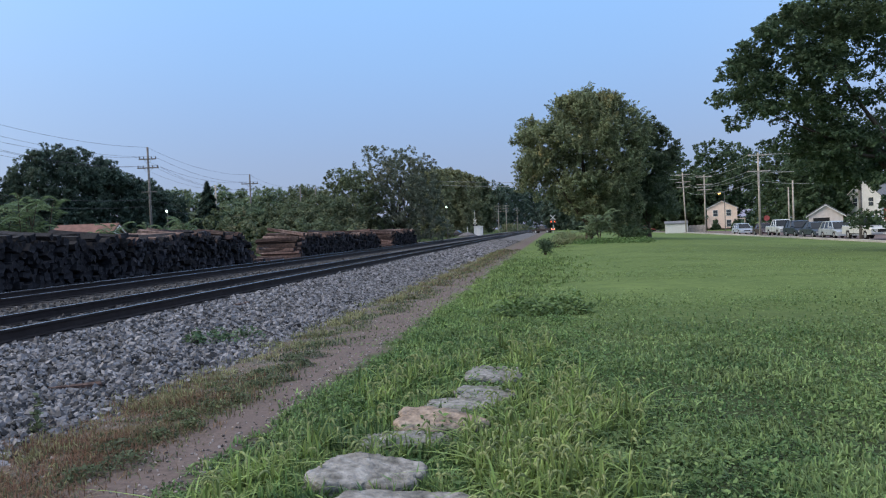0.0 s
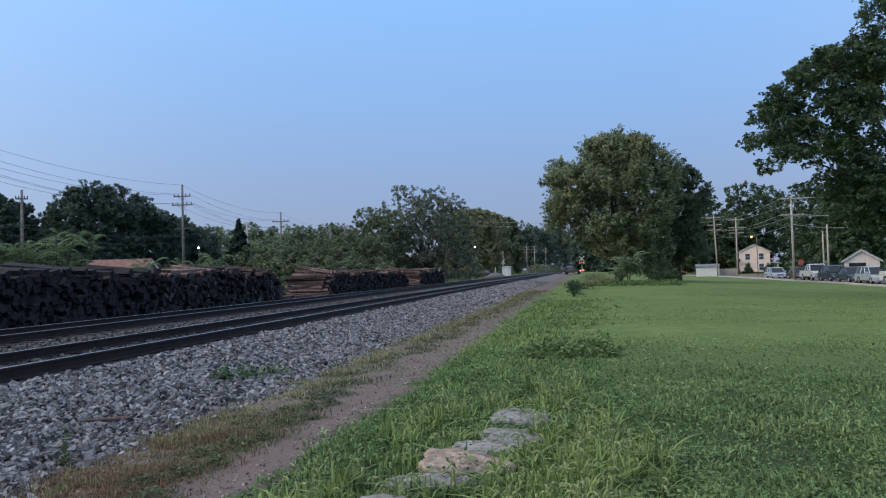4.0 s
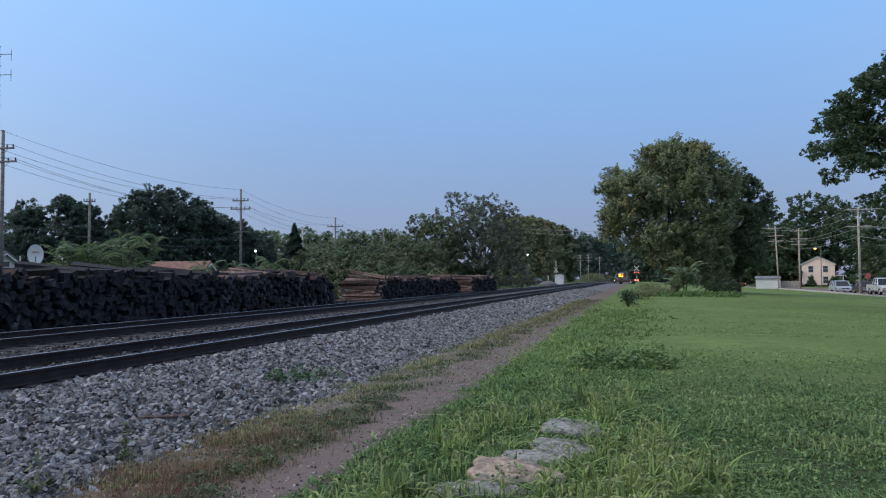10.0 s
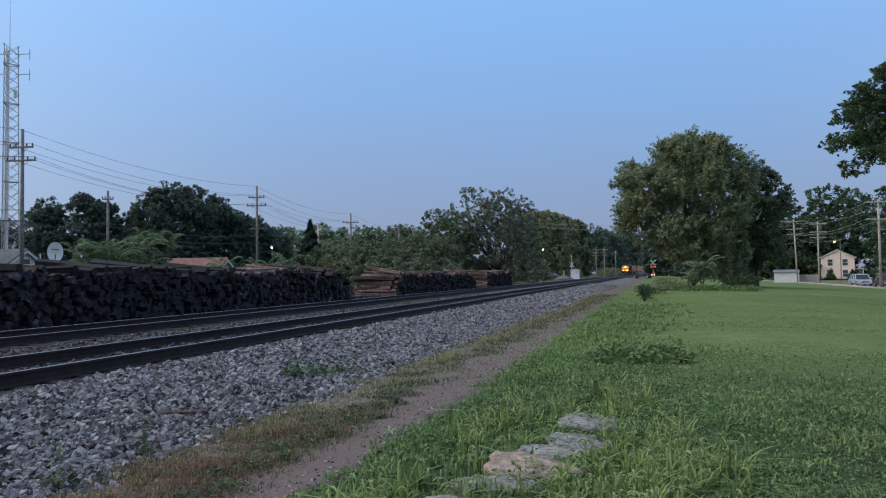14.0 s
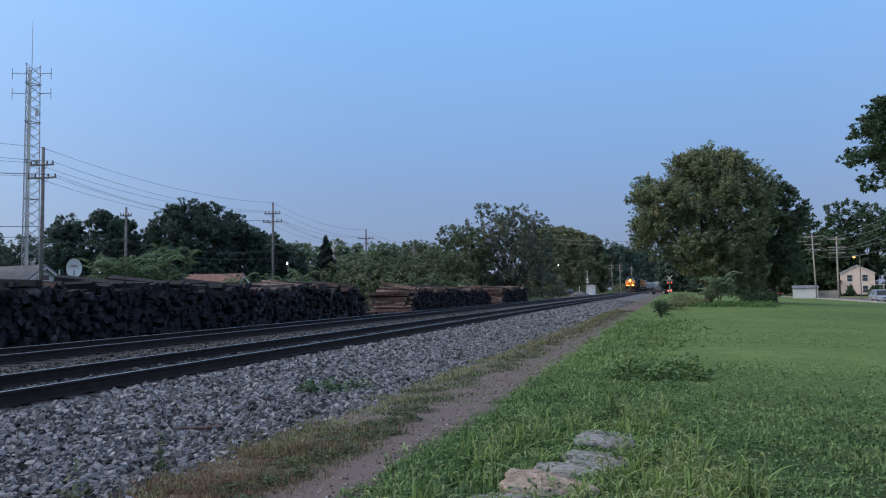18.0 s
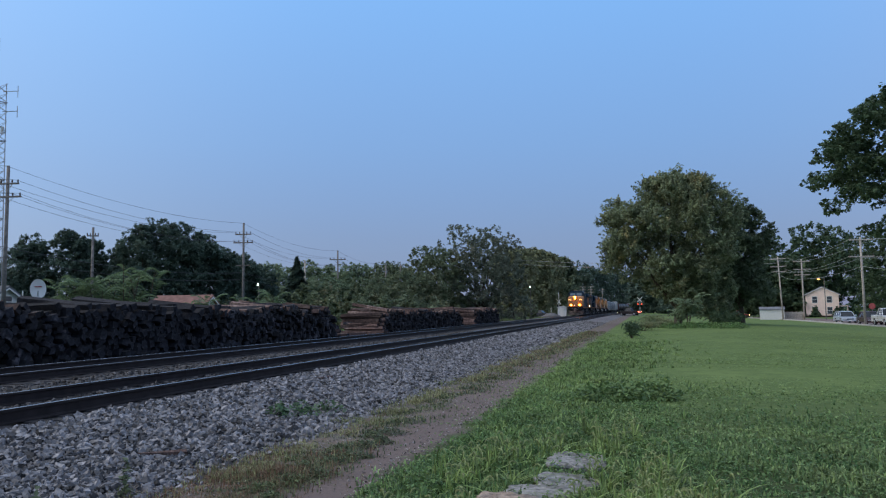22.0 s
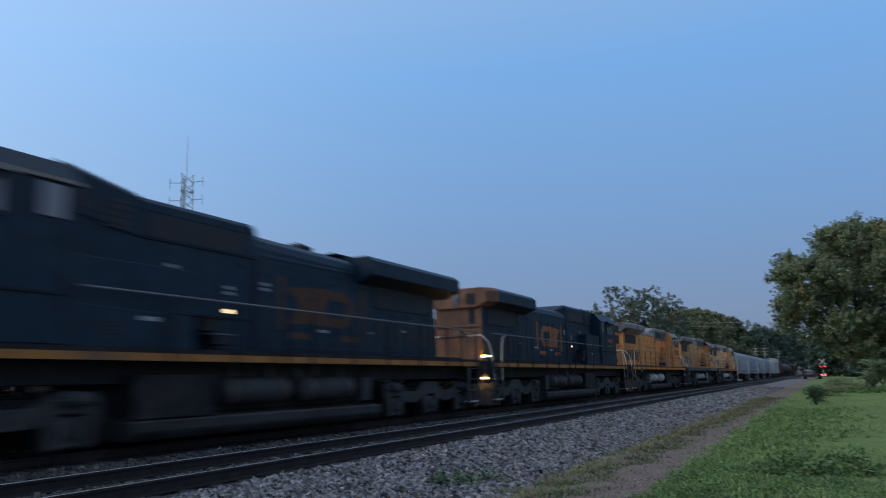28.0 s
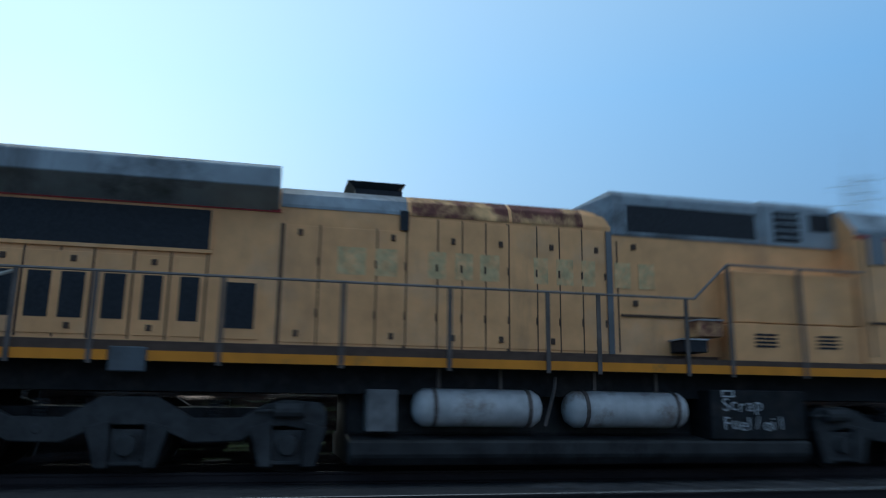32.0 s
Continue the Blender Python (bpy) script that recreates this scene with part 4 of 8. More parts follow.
part("roof", Form().box(-2.7, 5.7, -0.3, 8.2, 3.2, 3.4), M_SHINGLE, t)
part("sign_board", Form().box(-2.2, 4.5, -0.12, 0.0, 2.4, 3.1), M_REDWALL, t)
# low pale shed and fence at the street's end
x, y = polar(9.0, 143)
t = thing("shed", "low pale wooden shed behind a fence", "shed", pose(x, y, land(x, y), 0, 0, -8))
part("wall", Form().box(-2.0, 2.0, 0, 3, 0, 1.75), M_TRIM, t)
part("roof", Form().prism([(-0.2, 1.75), (3.2, 1.75), (3.2, 1.85), (1.5, 2.3), (-0.2, 1.85)], "x", -2.1, 2.1), M_SHINGLE, t)
t = thing("fence", "weathered board fence by the street", "fence", pose(*polar(10.35, 146), land(*polar(10.35, 146)), 0, 0, -10))
for i in range(16):
    part("board", Form().box(-1.9 + i * 0.24, -1.69 + i * 0.24, 0, 0.03, 0, 1.35 + 0.05 * math.sin(i * 2.1)), M_POLE_PALE, t)
part("rail", Form().box(-1.9, 1.95, 0.03, 0.08, 0.9, 1.0), M_POLE_PALE, t)
t = thing("chain_fence", "grey metal yard fence beside the garage", "fence", pose(*polar(19.4, 103), land(*polar(19.4, 103)), 0, 0, -18))
for i in range(13):
    part("post", Form().tube((-0.6 + i * 0.45, 0, 0), (-0.6 + i * 0.45, 0, 1.4), 0.03, 0.03, 6), M_GALV, t)
part("top_rail", Form().tube((-0.6, 0, 1.4), (4.8, 0, 1.4), 0.03), M_GALV, t)
part("mid_rail", Form().tube((-0.6, 0, 0.75), (4.8, 0, 0.75), 0.03), M_GALV, t)

# buildings behind the long pile
x, y = polar(-45.7, 62)
house("pale blue-grey gabled house behind the tie pile", x, y, 82, 5.0, 5.5, 1.95, 3.7, M_SIDING, M_SHINGLE, ((0, 2.7, 0.8, 0.8),))
x, y = polar(-32.6, 62)
house("low shed with a reddish brown roof", x, y, 100, 3.6, 4.1, 2.05, 3.0, M_SIDING, M_SHINGLE_RED)
x, y = polar(-44.75, 45)
t = thing("vent_mast", "thin white mast with a short crossbar behind the ties", "mast", pose(x, y, land(x, y), 0, 0, 44))
part("pole", Form().tube((0, 0, -0.1), (0, 0, 2.95), 0.035, 0.03, 8), M_WHITE, t)
part("crossbar", Form().box(-0.28, 0.28, -0.05, 0.0, 2.32, 2.40), M_WHITE, t, bevel=0.01)

# ---------- street ----------
M_STREET = material("worn_reddish_street", (0.185, 0.135, 0.122), 0.9, vary=0.2, scale=2, bump=0.3, bump_scale=40, second=(0.13, 0.105, 0.10), second_scale=0.3)
M_ASPHALT = material("worn_grey_asphalt", (0.085, 0.083, 0.085), 0.9, vary=0.2, scale=2, bump=0.3, bump_scale=40)
M_KERB = material("pale_concrete_kerb", (0.42, 0.40, 0.37), 0.85, vary=0.15, scale=3)
f = Form()
sy = [20 + 6 * i for i in range(36)]
f.rings([[(24.0, y, land(24, y) + 0.02), (32.0, y, land(32, y) + 0.02)] for y in sy], closed=False, caps=False)
tagged(part("street", f, M_STREET), "worn reddish paved street along the lawn", "road", kind="structure")
f = Form()
f.rings([[(23.55, y, land(23.5, y) - 0.1), (23.55, y, land(23.5, y) + 0.14), (23.98, y, land(23.5, y) + 0.14), (23.98, y, land(23.5, y) - 0.1)] for y in sy])
tagged(part("kerb", f, M_KERB), "pale concrete kerb", "kerb", kind="structure")
f = Form().rings([[(-60, y, land(-30, y) + 0.05), (-21.0, y, 0.1)] for y in (181, 190)], closed=False, caps=False)
f.rings([[(-3.7, y, 0.06), (3, y, land(3, y) + 0.05), (60, y, land(60, y) + 0.05)] for y in (181, 190)], closed=False, caps=False)
tagged(part("crossing_road", f, M_ASPHALT), "asphalt road over the level crossing", "road", kind="structure")
tagged(part("crossing_deck", Form().box(-14.6, -5.4, 182, 189.5, 0.25, RAIL_Z - 0.01), M_ASPHALT), "asphalt crossing deck between the rails", "road", kind="structure")

# parked vehicles
M_TYRE = material("black_tyre_rubber", (0.018, 0.018, 0.018), 0.9, vary=0.2)
M_RIM = material("silver_wheel_rim", (0.45, 0.45, 0.46), 0.4, 0.8, vary=0.1)
M_CARGLASS = material("tinted_car_glass", (0.03, 0.036, 0.044), 0.10, vary=0.05, spec=0.22)
M_LAMP = material("clear_headlamp_glass", (0.5, 0.5, 0.5), 0.15, vary=0.05, spec=0.8)
M_TAIL = material("red_tail_lamp", (0.35, 0.02, 0.02), 0.3, vary=0.05)
M_TAIL_LIT = material("lit_red_tail_lamp", (0.6, 0.05, 0.03), 0.3, vary=0, emit=((1.0, 0.10, 0.05), 14.0))
M_WARM_LIT = material("lit_warm_headlamp", (1, 0.8, 0.5), 0.3, vary=0, emit=((1.0, 0.55, 0.22), 40.0))


def vehicle(label, x, y, turn, paint, kind="suv", L=4.7, W=1.85, H=1.7, lit=False, group="vehicles parked along the street", z=None):
    """Nose towards local -y."""
    t = thing("pickup" if kind == "pickup" else "car", label, "pickup truck" if kind == "pickup" else "car", pose(x, y, (land(x, y) + 0.02) if z is None else z, 0, 0, turn), group=group)
    mat = material("car_paint", paint, 0.3, 0.2, vary=0.06, scale=2, spec=0.6)
    h = W / 2
    truck = kind == "pickup"
    low = 0.42 if truck else 0.24
    belt = H * (0.60 if truck else 0.58)
    nose = belt * (0.90 if truck else 0.80)
    wr = 0.38 if truck else 0.32
    axles = (-L * 0.31, L * 0.29)
    # side outline with wheel arches; the nose is at -y
    tail = belt if kind != "sedan" else belt * 0.98
    outline = [(-L / 2, low + 0.04), (-L / 2 - 0.02, nose * 0.80), (-L / 2 + 0.10, nose * 0.95), (-L / 2 + 0.35, nose), (-L * 0.22, belt * 0.97), (-L * 0.18, belt), (L / 2 - 0.08, tail), (L / 2, tail * 0.88), (L / 2 + 0.01, low + 0.10), (L / 2 - 0.08, low)]
    for yc in axles[::-1]:
        outline += [(yc + (wr + 0.07) * math.cos(a), max(low, wr + (wr + 0.07) * math.sin(a))) for a in (math.pi * q / 6 for q in range(7))]
    f = Form()
    rows = []
    for sx, ins in ((-h, 0.07), (-h + 0.05, 0.0), (h - 0.05, 0.0), (h, 0.07)):
        rows.append([(sx, yy * (1 - ins * 0.12), zz - ins * 0.5 if zz > belt * 0.7 else zz) for yy, zz in outline])
    part("body", f.rings(rows), mat, t, smooth=False)
    if truck:
        g = [(-L * 0.19, belt), (-L * 0.09, H - 0.05), (L * 0.10, H - 0.02), (L * 0.15, belt)]
    elif kind == "sedan":
        g = [(-L * 0.21, belt), (-L * 0.05, H - 0.04), (L * 0.20, H - 0.02), (L * 0.38, belt)]
    else:
        g = [(-L * 0.25, belt), (-L * 0.09, H - 0.05), (L * 0.37, H - 0.02), (L * 0.46, belt)]
    # glasshouse, narrower towards the roof
    f = Form()
    f.rings([[(q * (h - (0.07 if zz < belt + 0.01 else 0.23)), yy, zz) for yy, zz in g] for q in (-1, 1)])
    part("cabin_glass", f, M_CARGLASS, t, "dark tinted glasshouse")
    f = Form()
    f.rings([[(q * (h - 0.20), yy, zz) for yy, zz in ((g[1][0] - 0.06, H - 0.07), (g[1][0] + 0.15, H - 0.01), (g[2][0] - 0.15, H + 0.02), (g[2][0] + 0.08, H - 0.04))] for q in (-1, -0.6, 0.6, 1)])
    part("roof", f, mat, t)
    for s in (1, -1):
        ends = [((g[0], g[1]), 0.05), ((g[3], g[2]), 0.07)] + [(((g[0][0] + (g[3][0] - g[0][0]) * q, belt), (g[1][0] + (g[2][0] - g[1][0]) * q, H - 0.05)), 0.045) for q in ((0.5,) if truck or kind == "sedan" else (0.36, 0.68))]
        for (a, c), r in ends:
            part("pillar", Form().tube((s * (h - 0.075), a[0], a[1]), (s * (h - 0.225), c[0], c[1]), r, r * 0.8, 5), mat, t)
        part("door_seam", Form().box(*sorted((s * (h - 0.01), s * (h + 0.004))), -L * 0.17, -L * 0.165, low + 0.15, belt * 0.95).box(*sorted((s * (h - 0.01), s * (h + 0.004))), L * 0.06, L * 0.065, low + 0.15, belt * 0.95), M_BLACK, t)
        part("side_moulding", Form().box(*sorted((s * (h - 0.02), s * (h + 0.012))), -L * 0.20, L * 0.22, low + 0.02, low + 0.10), M_BLACK, t)
    if truck:
        part("bed_floor", Form().box(-h + 0.12, h - 0.12, L * 0.17, L / 2 - 0.1, belt - 0.01, belt + 0.012), M_BLACK, t, "dark open load bed")
        part("tailgate_rail", Form().box(-h + 0.05, h - 0.05, L / 2 - 0.10, L / 2 - 0.02, belt, belt + 0.04), mat, t)
    for sy in axles:
        for s in (1, -1):
            wl_ = part("wheel", Form().tube((s * (h - 0.22), sy, wr), (s * (h - 0.01), sy, wr), wr, wr, 20), M_TYRE, t, bevel=0.03)
            part("rim", Form().tube((s * (h - 0.02), sy, wr), (s * (h + 0.015), sy, wr), wr * 0.64, wr * 0.52, 14), M_RIM, wl_)
            part("hub", Form().tube((s * (h + 0.01), sy, wr), (s * (h + 0.03), sy, wr), wr * 0.16, wr * 0.14, 8), M_GALV, wl_)
    for s in (1, -1):
        part("headlamp", Form().box(*sorted((s * (h - 0.45), s * (h - 0.06))), -L / 2 - 0.02, -L / 2 + 0.1, nose * 0.66, nose * 0.86), M_WARM_LIT if lit else M_LAMP, t)
        part("tail_lamp", Form().box(*sorted((s * (h - 0.25), s * (h - 0.02))), L / 2 - 0.05, L / 2 + 0.02, belt * 0.7, belt * 0.95), M_TAIL_LIT if lit else M_TAIL, t)
        part("mirror", Form().box(*sorted((s * (h - 0.02), s * (h + 0.18))), g[0][0] + 0.15, g[0][0] + 0.3, belt + 0.04, belt + 0.2), mat, t, bevel=0.02)
    part("grille", Form().box(-h + 0.5, h - 0.5, -L / 2 - 0.035, -L / 2 + 0.05, nose * 0.56, nose * 0.84), M_BLACK, t)
    part("bumper", Form().box(-h + 0.03, h - 0.03, -L / 2 - 0.08, -L / 2 + 0.1, low, low + 0.2), M_RIM if kind == "pickup" else mat, t, bevel=0.03)
    part("number_plate", Form().box(-0.16, 0.16, -L / 2 - 0.09, -L / 2 - 0.07, low + 0.03, low + 0.14), M_TRIM, t)
    return t


for label, az, paint, kind, L, W, H in (
        ("silver-blue parked estate car facing the lawn", 13.55, (0.40, 0.45, 0.52), "suv", 4.6, 1.8, 1.5), ("small dark parked car with a red tail", 15.0, (0.06, 0.03, 0.035), "sedan", 4.3, 1.75, 1.5),
        ("white parked pickup truck by the kerb", 16.1, (0.66, 0.66, 0.66), "pickup", 5.5, 1.95, 1.85), ("dark blue parked sport utility vehicle", 17.25, (0.03, 0.04, 0.065), "suv", 4.8, 1.9, 1.68),
        ("dark grey-green parked family car", 18.35, (0.04, 0.055, 0.075), "sedan", 4.7, 1.85, 1.52), ("silver parked minivan by the kerb", 19.65, (0.42, 0.46, 0.50), "suv", 4.7, 1.85, 1.55),
        ("large white parked pickup truck under the tree", 21.45, (0.66, 0.66, 0.65), "pickup", 5.8, 2.0, 1.9)):
    vehicle(label, 25.4, 25.4 / math.tan(radians(az)), 0, paint, kind, L, W, H)
# vehicles held at the crossing
vehicle("dark car waiting at the crossing with lights on", -24.5, 186, 75, (0.05, 0.05, 0.06), "sedan", lit=True, group="cars waiting at the crossing")
vehicle("dark pickup waiting at the crossing with tail lights on", -2.8, 187, -112, (0.04, 0.03, 0.03), "pickup", 5.4, 1.95, 1.85, lit=True, group="cars waiting at the crossing")
vehicle("red car waiting at the crossing with tail lights on", 22.4, 187.5, 82, (0.25, 0.03, 0.03), "sedan", lit=True, group="cars waiting at the crossing")

# street lamp, stop sign
M_SODIUM = material("orange_sodium_lamp", (1, 0.6, 0.2), 0.4, vary=0, emit=((1.0, 0.52, 0.13), 2.2))
M_COOL = material("cool_white_yard_lamp", (0.8, 1, 0.9), 0.4, vary=0, emit=((0.75, 1.0, 0.85), 9.0))
x, y = polar(12.4, 136)
t = thing("street_lamp", "street lamp glowing orange on a bracket", "street lamp", pose(x, y, land(x, y), 0, 0, 0))
part("pole", Form().tube((0, 0, 0), (0, 0, 6.9), 0.08, 0.06), M_POLE, t)
part("bracket", Form().tube((0, 0, 6.8), (-0.9, -0.3, 7.0), 0.03), M_GALV, t)
part("lamp_head", Form().tube((-0.9, -0.3, 6.95), (-0.9, -0.3, 6.75), 0.12, 0.25, 12), M_GALV, t)
part("bulb", Form().tube((-0.9, -0.3, 6.75), (-0.9, -0.3, 6.55), 0.22, 0.16, 12), M_SODIUM, t, "glowing orange bulb")
for az, d, z in ((-29.08, 82, 4.8), (-8.25, 118, 5.4)):
    x, y = polar(az, d)
    t = thing("yard_lamp", "small cool white yard lamp among trees", "yard lamp", pose(x, y, land(x, y)))
    part("pole", Form().tube((0, 0, 0), (0, 0, z), 0.05, 0.04), M_POLE, t)
    part("lamp_cap", Form().tube((0, 0, z), (0, -0.2, z + 0.12), 0.03, 0.09, 8), M_GALV, t)
    part("bulb", Form().tube((0, -0.2, z - 0.14), (0, -0.2, z - 0.05), 0.035, 0.085, 12).tube((0, -0.2, z - 0.05), (0, -0.2, z + 0.04), 0.085, 0.045, 12), M_COOL, t, "glowing bulb")
x, y = polar(15.17, 99)
t = thing("stop_sign", "red octagonal stop sign seen on its post", "road sign", pose(x, y, land(x, y)))
part("post", Form().tube((0, 0, 0), (0, 0, 2.2), 0.03), M_GALV, t)
part("plate", Form().prism([(0.37 * math.cos(a), 2.1 + 0.37 * math.sin(a)) for a in (math.pi / 8 + i * math.pi / 4 for i in range(8))], "y", -0.05, -0.03), material("faded_red_sign", (0.42, 0.10, 0.09), 0.6), t)
# crossing signals and equipment hut
M_SIGNAL_LIT = material("lit_red_crossing_lamp", (1, 0.1, 0.05), 0.4, vary=0, emit=((1.0, 0.10, 0.04), 1.8))


def crossing_signal(x, y, turn):
    t = thing("crossing_signal", "level crossing signal with crossbuck and red lamps", "crossing signal", pose(x, y, 0.0, 0, 0, turn))
    part("mast", Form().tube((0, 0, -0.2), (0, 0, 4.1), 0.06), M_GALV, t)
    f = Form()
    for s in (1, -1):
        f.add([(-0.6, -0.08, 3.75 - s * 0.6 - 0.1), (-0.6, -0.08, 3.75 - s * 0.6 + 0.1), (0.6, -0.08, 3.75 + s * 0.6 + 0.1), (0.6, -0.08, 3.75 + s * 0.6 - 0.1)], [(0, 1, 2, 3)])
    part("crossbuck", f, M_TRIM, t, "white crossbuck boards")
    for s in (1, -1):
        l_ = part("lamp_hood", Form().tube((s * 0.42, 0.05, 2.75), (s * 0.42, -0.2, 2.75), 0.26, 0.26, 14), M_BLACK, t)
        part("lamp", Form().tube((s * 0.42, -0.2, 2.75), (s * 0.42, -0.22, 2.75), 0.15, 0.15, 12), M_SIGNAL_LIT, l_, "glowing red lamp")
    part("lamp_arm", Form().tube((-0.45, 0, 2.75), (0.45, 0, 2.75), 0.04), M_GALV, t)
    part("mechanism", Form().box(-0.22, 0.22, -0.2, 0.2, 0.6, 1.3), M_GALV, t)
    part("gate_arm", Form().box(-0.05, 0.05, -0.16, -0.12, 1.0, 6.4) if turn > 90 else Form().box(-0.05, 0.05, -0.16, -0.12, 1.0, 2.0), M_TRIM, t)


crossing_signal(-0.25, 178.5, 0)
crossing_signal(-20.5, 191.5, 150)
t = thing("equipment_hut", "white metal signal equipment hut beside the crossing", "equipment hut", pose(-18.3, 178, 0.05))
part("wall", Form().box(-1.0, 1.0, 0, 2.0, 0, 2.2), M_WHITE, t)
part("roof", Form().prism([(-1.15, 2.2), (1.15, 2.2), (1.15, 2.28), (0, 2.5), (-1.15, 2.28)], "y", -0.15, 2.15), M_WHITE, t)
part("door", Form().box(-0.4, 0.4, -0.03, 0.0, 0.1, 2.0), M_TRIM, t)
t = thing("trackside_post", "short pale post beside the hut", "post", pose(-20.9, 178, 0.05))
part("stake", Form().tube((0, 0, -0.1), (0, 0, 2.2), 0.08), M_TRIM, t)
# heap of ballast near the hut
f = Form()
n = 18
rows = []
for r, z in ((2.6, 0.0), (1.8, 0.45), (0.9, 0.85), (0.1, 1.05)):
    rows.append([(-20.5 + r * math.cos(a) * (1 + 0.1 * math.sin(3 * a)), 174 + r * math.sin(a), 0.0 + z) for a in (2 * math.pi * i / n for i in range(n))])
tagged(part("gravel_heap", f.rings(rows), M_BALLAST, smooth=True), "heap of grey gravel beside the crossing", "gravel heap")

# ---------- ballast stones, rocks, grass ----------
CHIP = np.array([(x, y, z) for z in (-1, 1) for x, y in ((-1, -1), (1, -1), (1, 1), (-1, 1))], float)
CHIP_FACES = np.array([(3, 2, 1), (3, 1, 0), (4, 5, 6), (4, 6, 7), (0, 1, 5), (0, 5, 4), (1, 2, 6), (1, 6, 5), (2, 3, 7), (2, 7, 6), (3, 0, 4), (3, 4, 7)])


def rubble(pos, size, rng, flat=0.7):
    """Broken angular stones: boxes with torn corners, turned at random."""
    n = len(pos)
    v = CHIP[None] * rng.uniform(0.35, 1.05, (n, 8, 3)) * size[:, None, None] * np.stack([rng.uniform(0.9, 1.5, n), rng.uniform(0.65, 1.0, n), rng.uniform(0.5, 0.95, n) * flat / 0.7], 1)[:, None, :]
    for p, q, turn in ((0, 1, rng.uniform(0, 6.28, n)), (1, 2, rng.normal(0, 0.7, n)), (0, 2, rng.normal(0, 0.6, n)), (0, 1, rng.uniform(0, 6.28, n))):
        c, s_ = np.cos(turn)[:, None], np.sin(turn)[:, None]
        v[..., p], v[..., q] = v[..., p] * c - v[..., q] * s_, v[..., p] * s_ + v[..., q] * c
    v = v + pos[:, None, :]
    return v.reshape(-1, 3), (CHIP_FACES[None] + 8 * np.arange(n)[:, None, None]).reshape(-1, 3)


rng = np.random.default_rng(21)
M_PEBBLE = material("brown_grey_pebbles", (0.24, 0.21, 0.20), 0.9, vary=0.25, scale=20, island=0.8)
# shoulder of the near track: thickest near the viewer
n = 44000
yy = 2.0 + 36.0 * rng.uniform(0, 1, n) ** 1.8
xx = rng.uniform(-6.75, -3.75, n) + rng.normal(0, 0.08, n)
size = rng.uniform(0.016, 0.034, n) * rng.uniform(0.75, 1.3, n) * (1 + yy * 0.012)
keep = rng.uniform(0, 1, n) < np.clip((-xx - 3.5) / 0.7, 0.1, 1)
xx, yy, size = xx[keep], yy[keep], size[keep]
zz = np.array([bed_z(a) for a in xx]) + size * 0.35
v, f = rubble(np.stack([xx, yy, zz], 1), size, rng)
tagged(new("ballast_stones", quads("ballast_stones", v, f, M_STONES)), "loose grey crushed stones on the ballast shoulder", "gravel", kind="stuff")
n = 9000
xx, yy = rng.uniform(-6.75, -3.9, n), rng.uniform(32, 85, n)
size = rng.uniform(0.045, 0.08, n)
v, f = rubble(np.stack([xx, yy, np.array([bed_z(a) for a in xx]) + size * 0.2], 1), size, rng)
tagged(new("ballast_stones", quads("ballast_stones", v, f, M_STONES)), "crushed stones farther along the ballast shoulder", "gravel", kind="stuff")
n = 14000
yy = 4.0 + 42.0 * rng.uniform(0, 1, n) ** 1.5
lane = rng.integers(0, 4, n)
xx = np.where(lane == 0, rng.uniform(-8.5, -7.25, n), np.where(lane == 1, rng.uniform(-13.0, -11.8, n), rng.uniform(-11.0, -9.15, n)))
xx = np.where(lane == 3, rng.uniform(-15.5, -13.3, n), xx)
size = rng.uniform(0.022, 0.046, n)
zz = np.array([bed_z(a) for a in xx]) + size * 0.3
oily = (xx < -9.75) & (xx > -13.4) | (xx > -8.7)
for sel, mat, lab in ((oily, M_STONES_OILY, "oil-stained stones between the rails"), (~oily, M_STONES, "crushed stones beside the tracks")):
    v, f = rubble(np.stack([xx, yy, zz], 1)[sel], size[sel], rng)
    tagged(new("ballast_stones", quads("ballast_stones", v, f, mat)), lab, "gravel", kind="stuff")
n = 3200
yy = 3.0 + 26 * rng.uniform(0, 1, n) ** 1.6
xx = np.where(rng.uniform(0, 1, n) < 0.5, rng.normal(-2.42, 0.15, n), rng.normal(-3.35, 0.35, n))
size = rng.uniform(0.005, 0.013, n)
v, f = rubble(np.stack([xx, yy, np.array([land(a, b) for a, b in zip(xx, yy)]) + size * 0.3], 1), size, rng)
tagged(new("path_pebbles", quads("path_pebbles", v, f, M_PEBBLE)), "small pebbles scattered along the dirt path", "gravel", kind="stuff")

M_LIME = material("weathered_limestone", (0.305, 0.292, 0.28), 0.95, vary=0.45, scale=14, bump=1.0, bump_scale=38, second=(0.195, 0.187, 0.172), second_scale=4.5, second_at=0.50, spec=0.1)
M_LIME_WARM = material("tan_limestone", (0.36, 0.28, 0.225), 0.95, vary=0.45, scale=14, bump=1.0, bump_scale=38, second=(0.15, 0.135, 0.125), second_scale=4.0, second_at=0.52, spec=0.1)



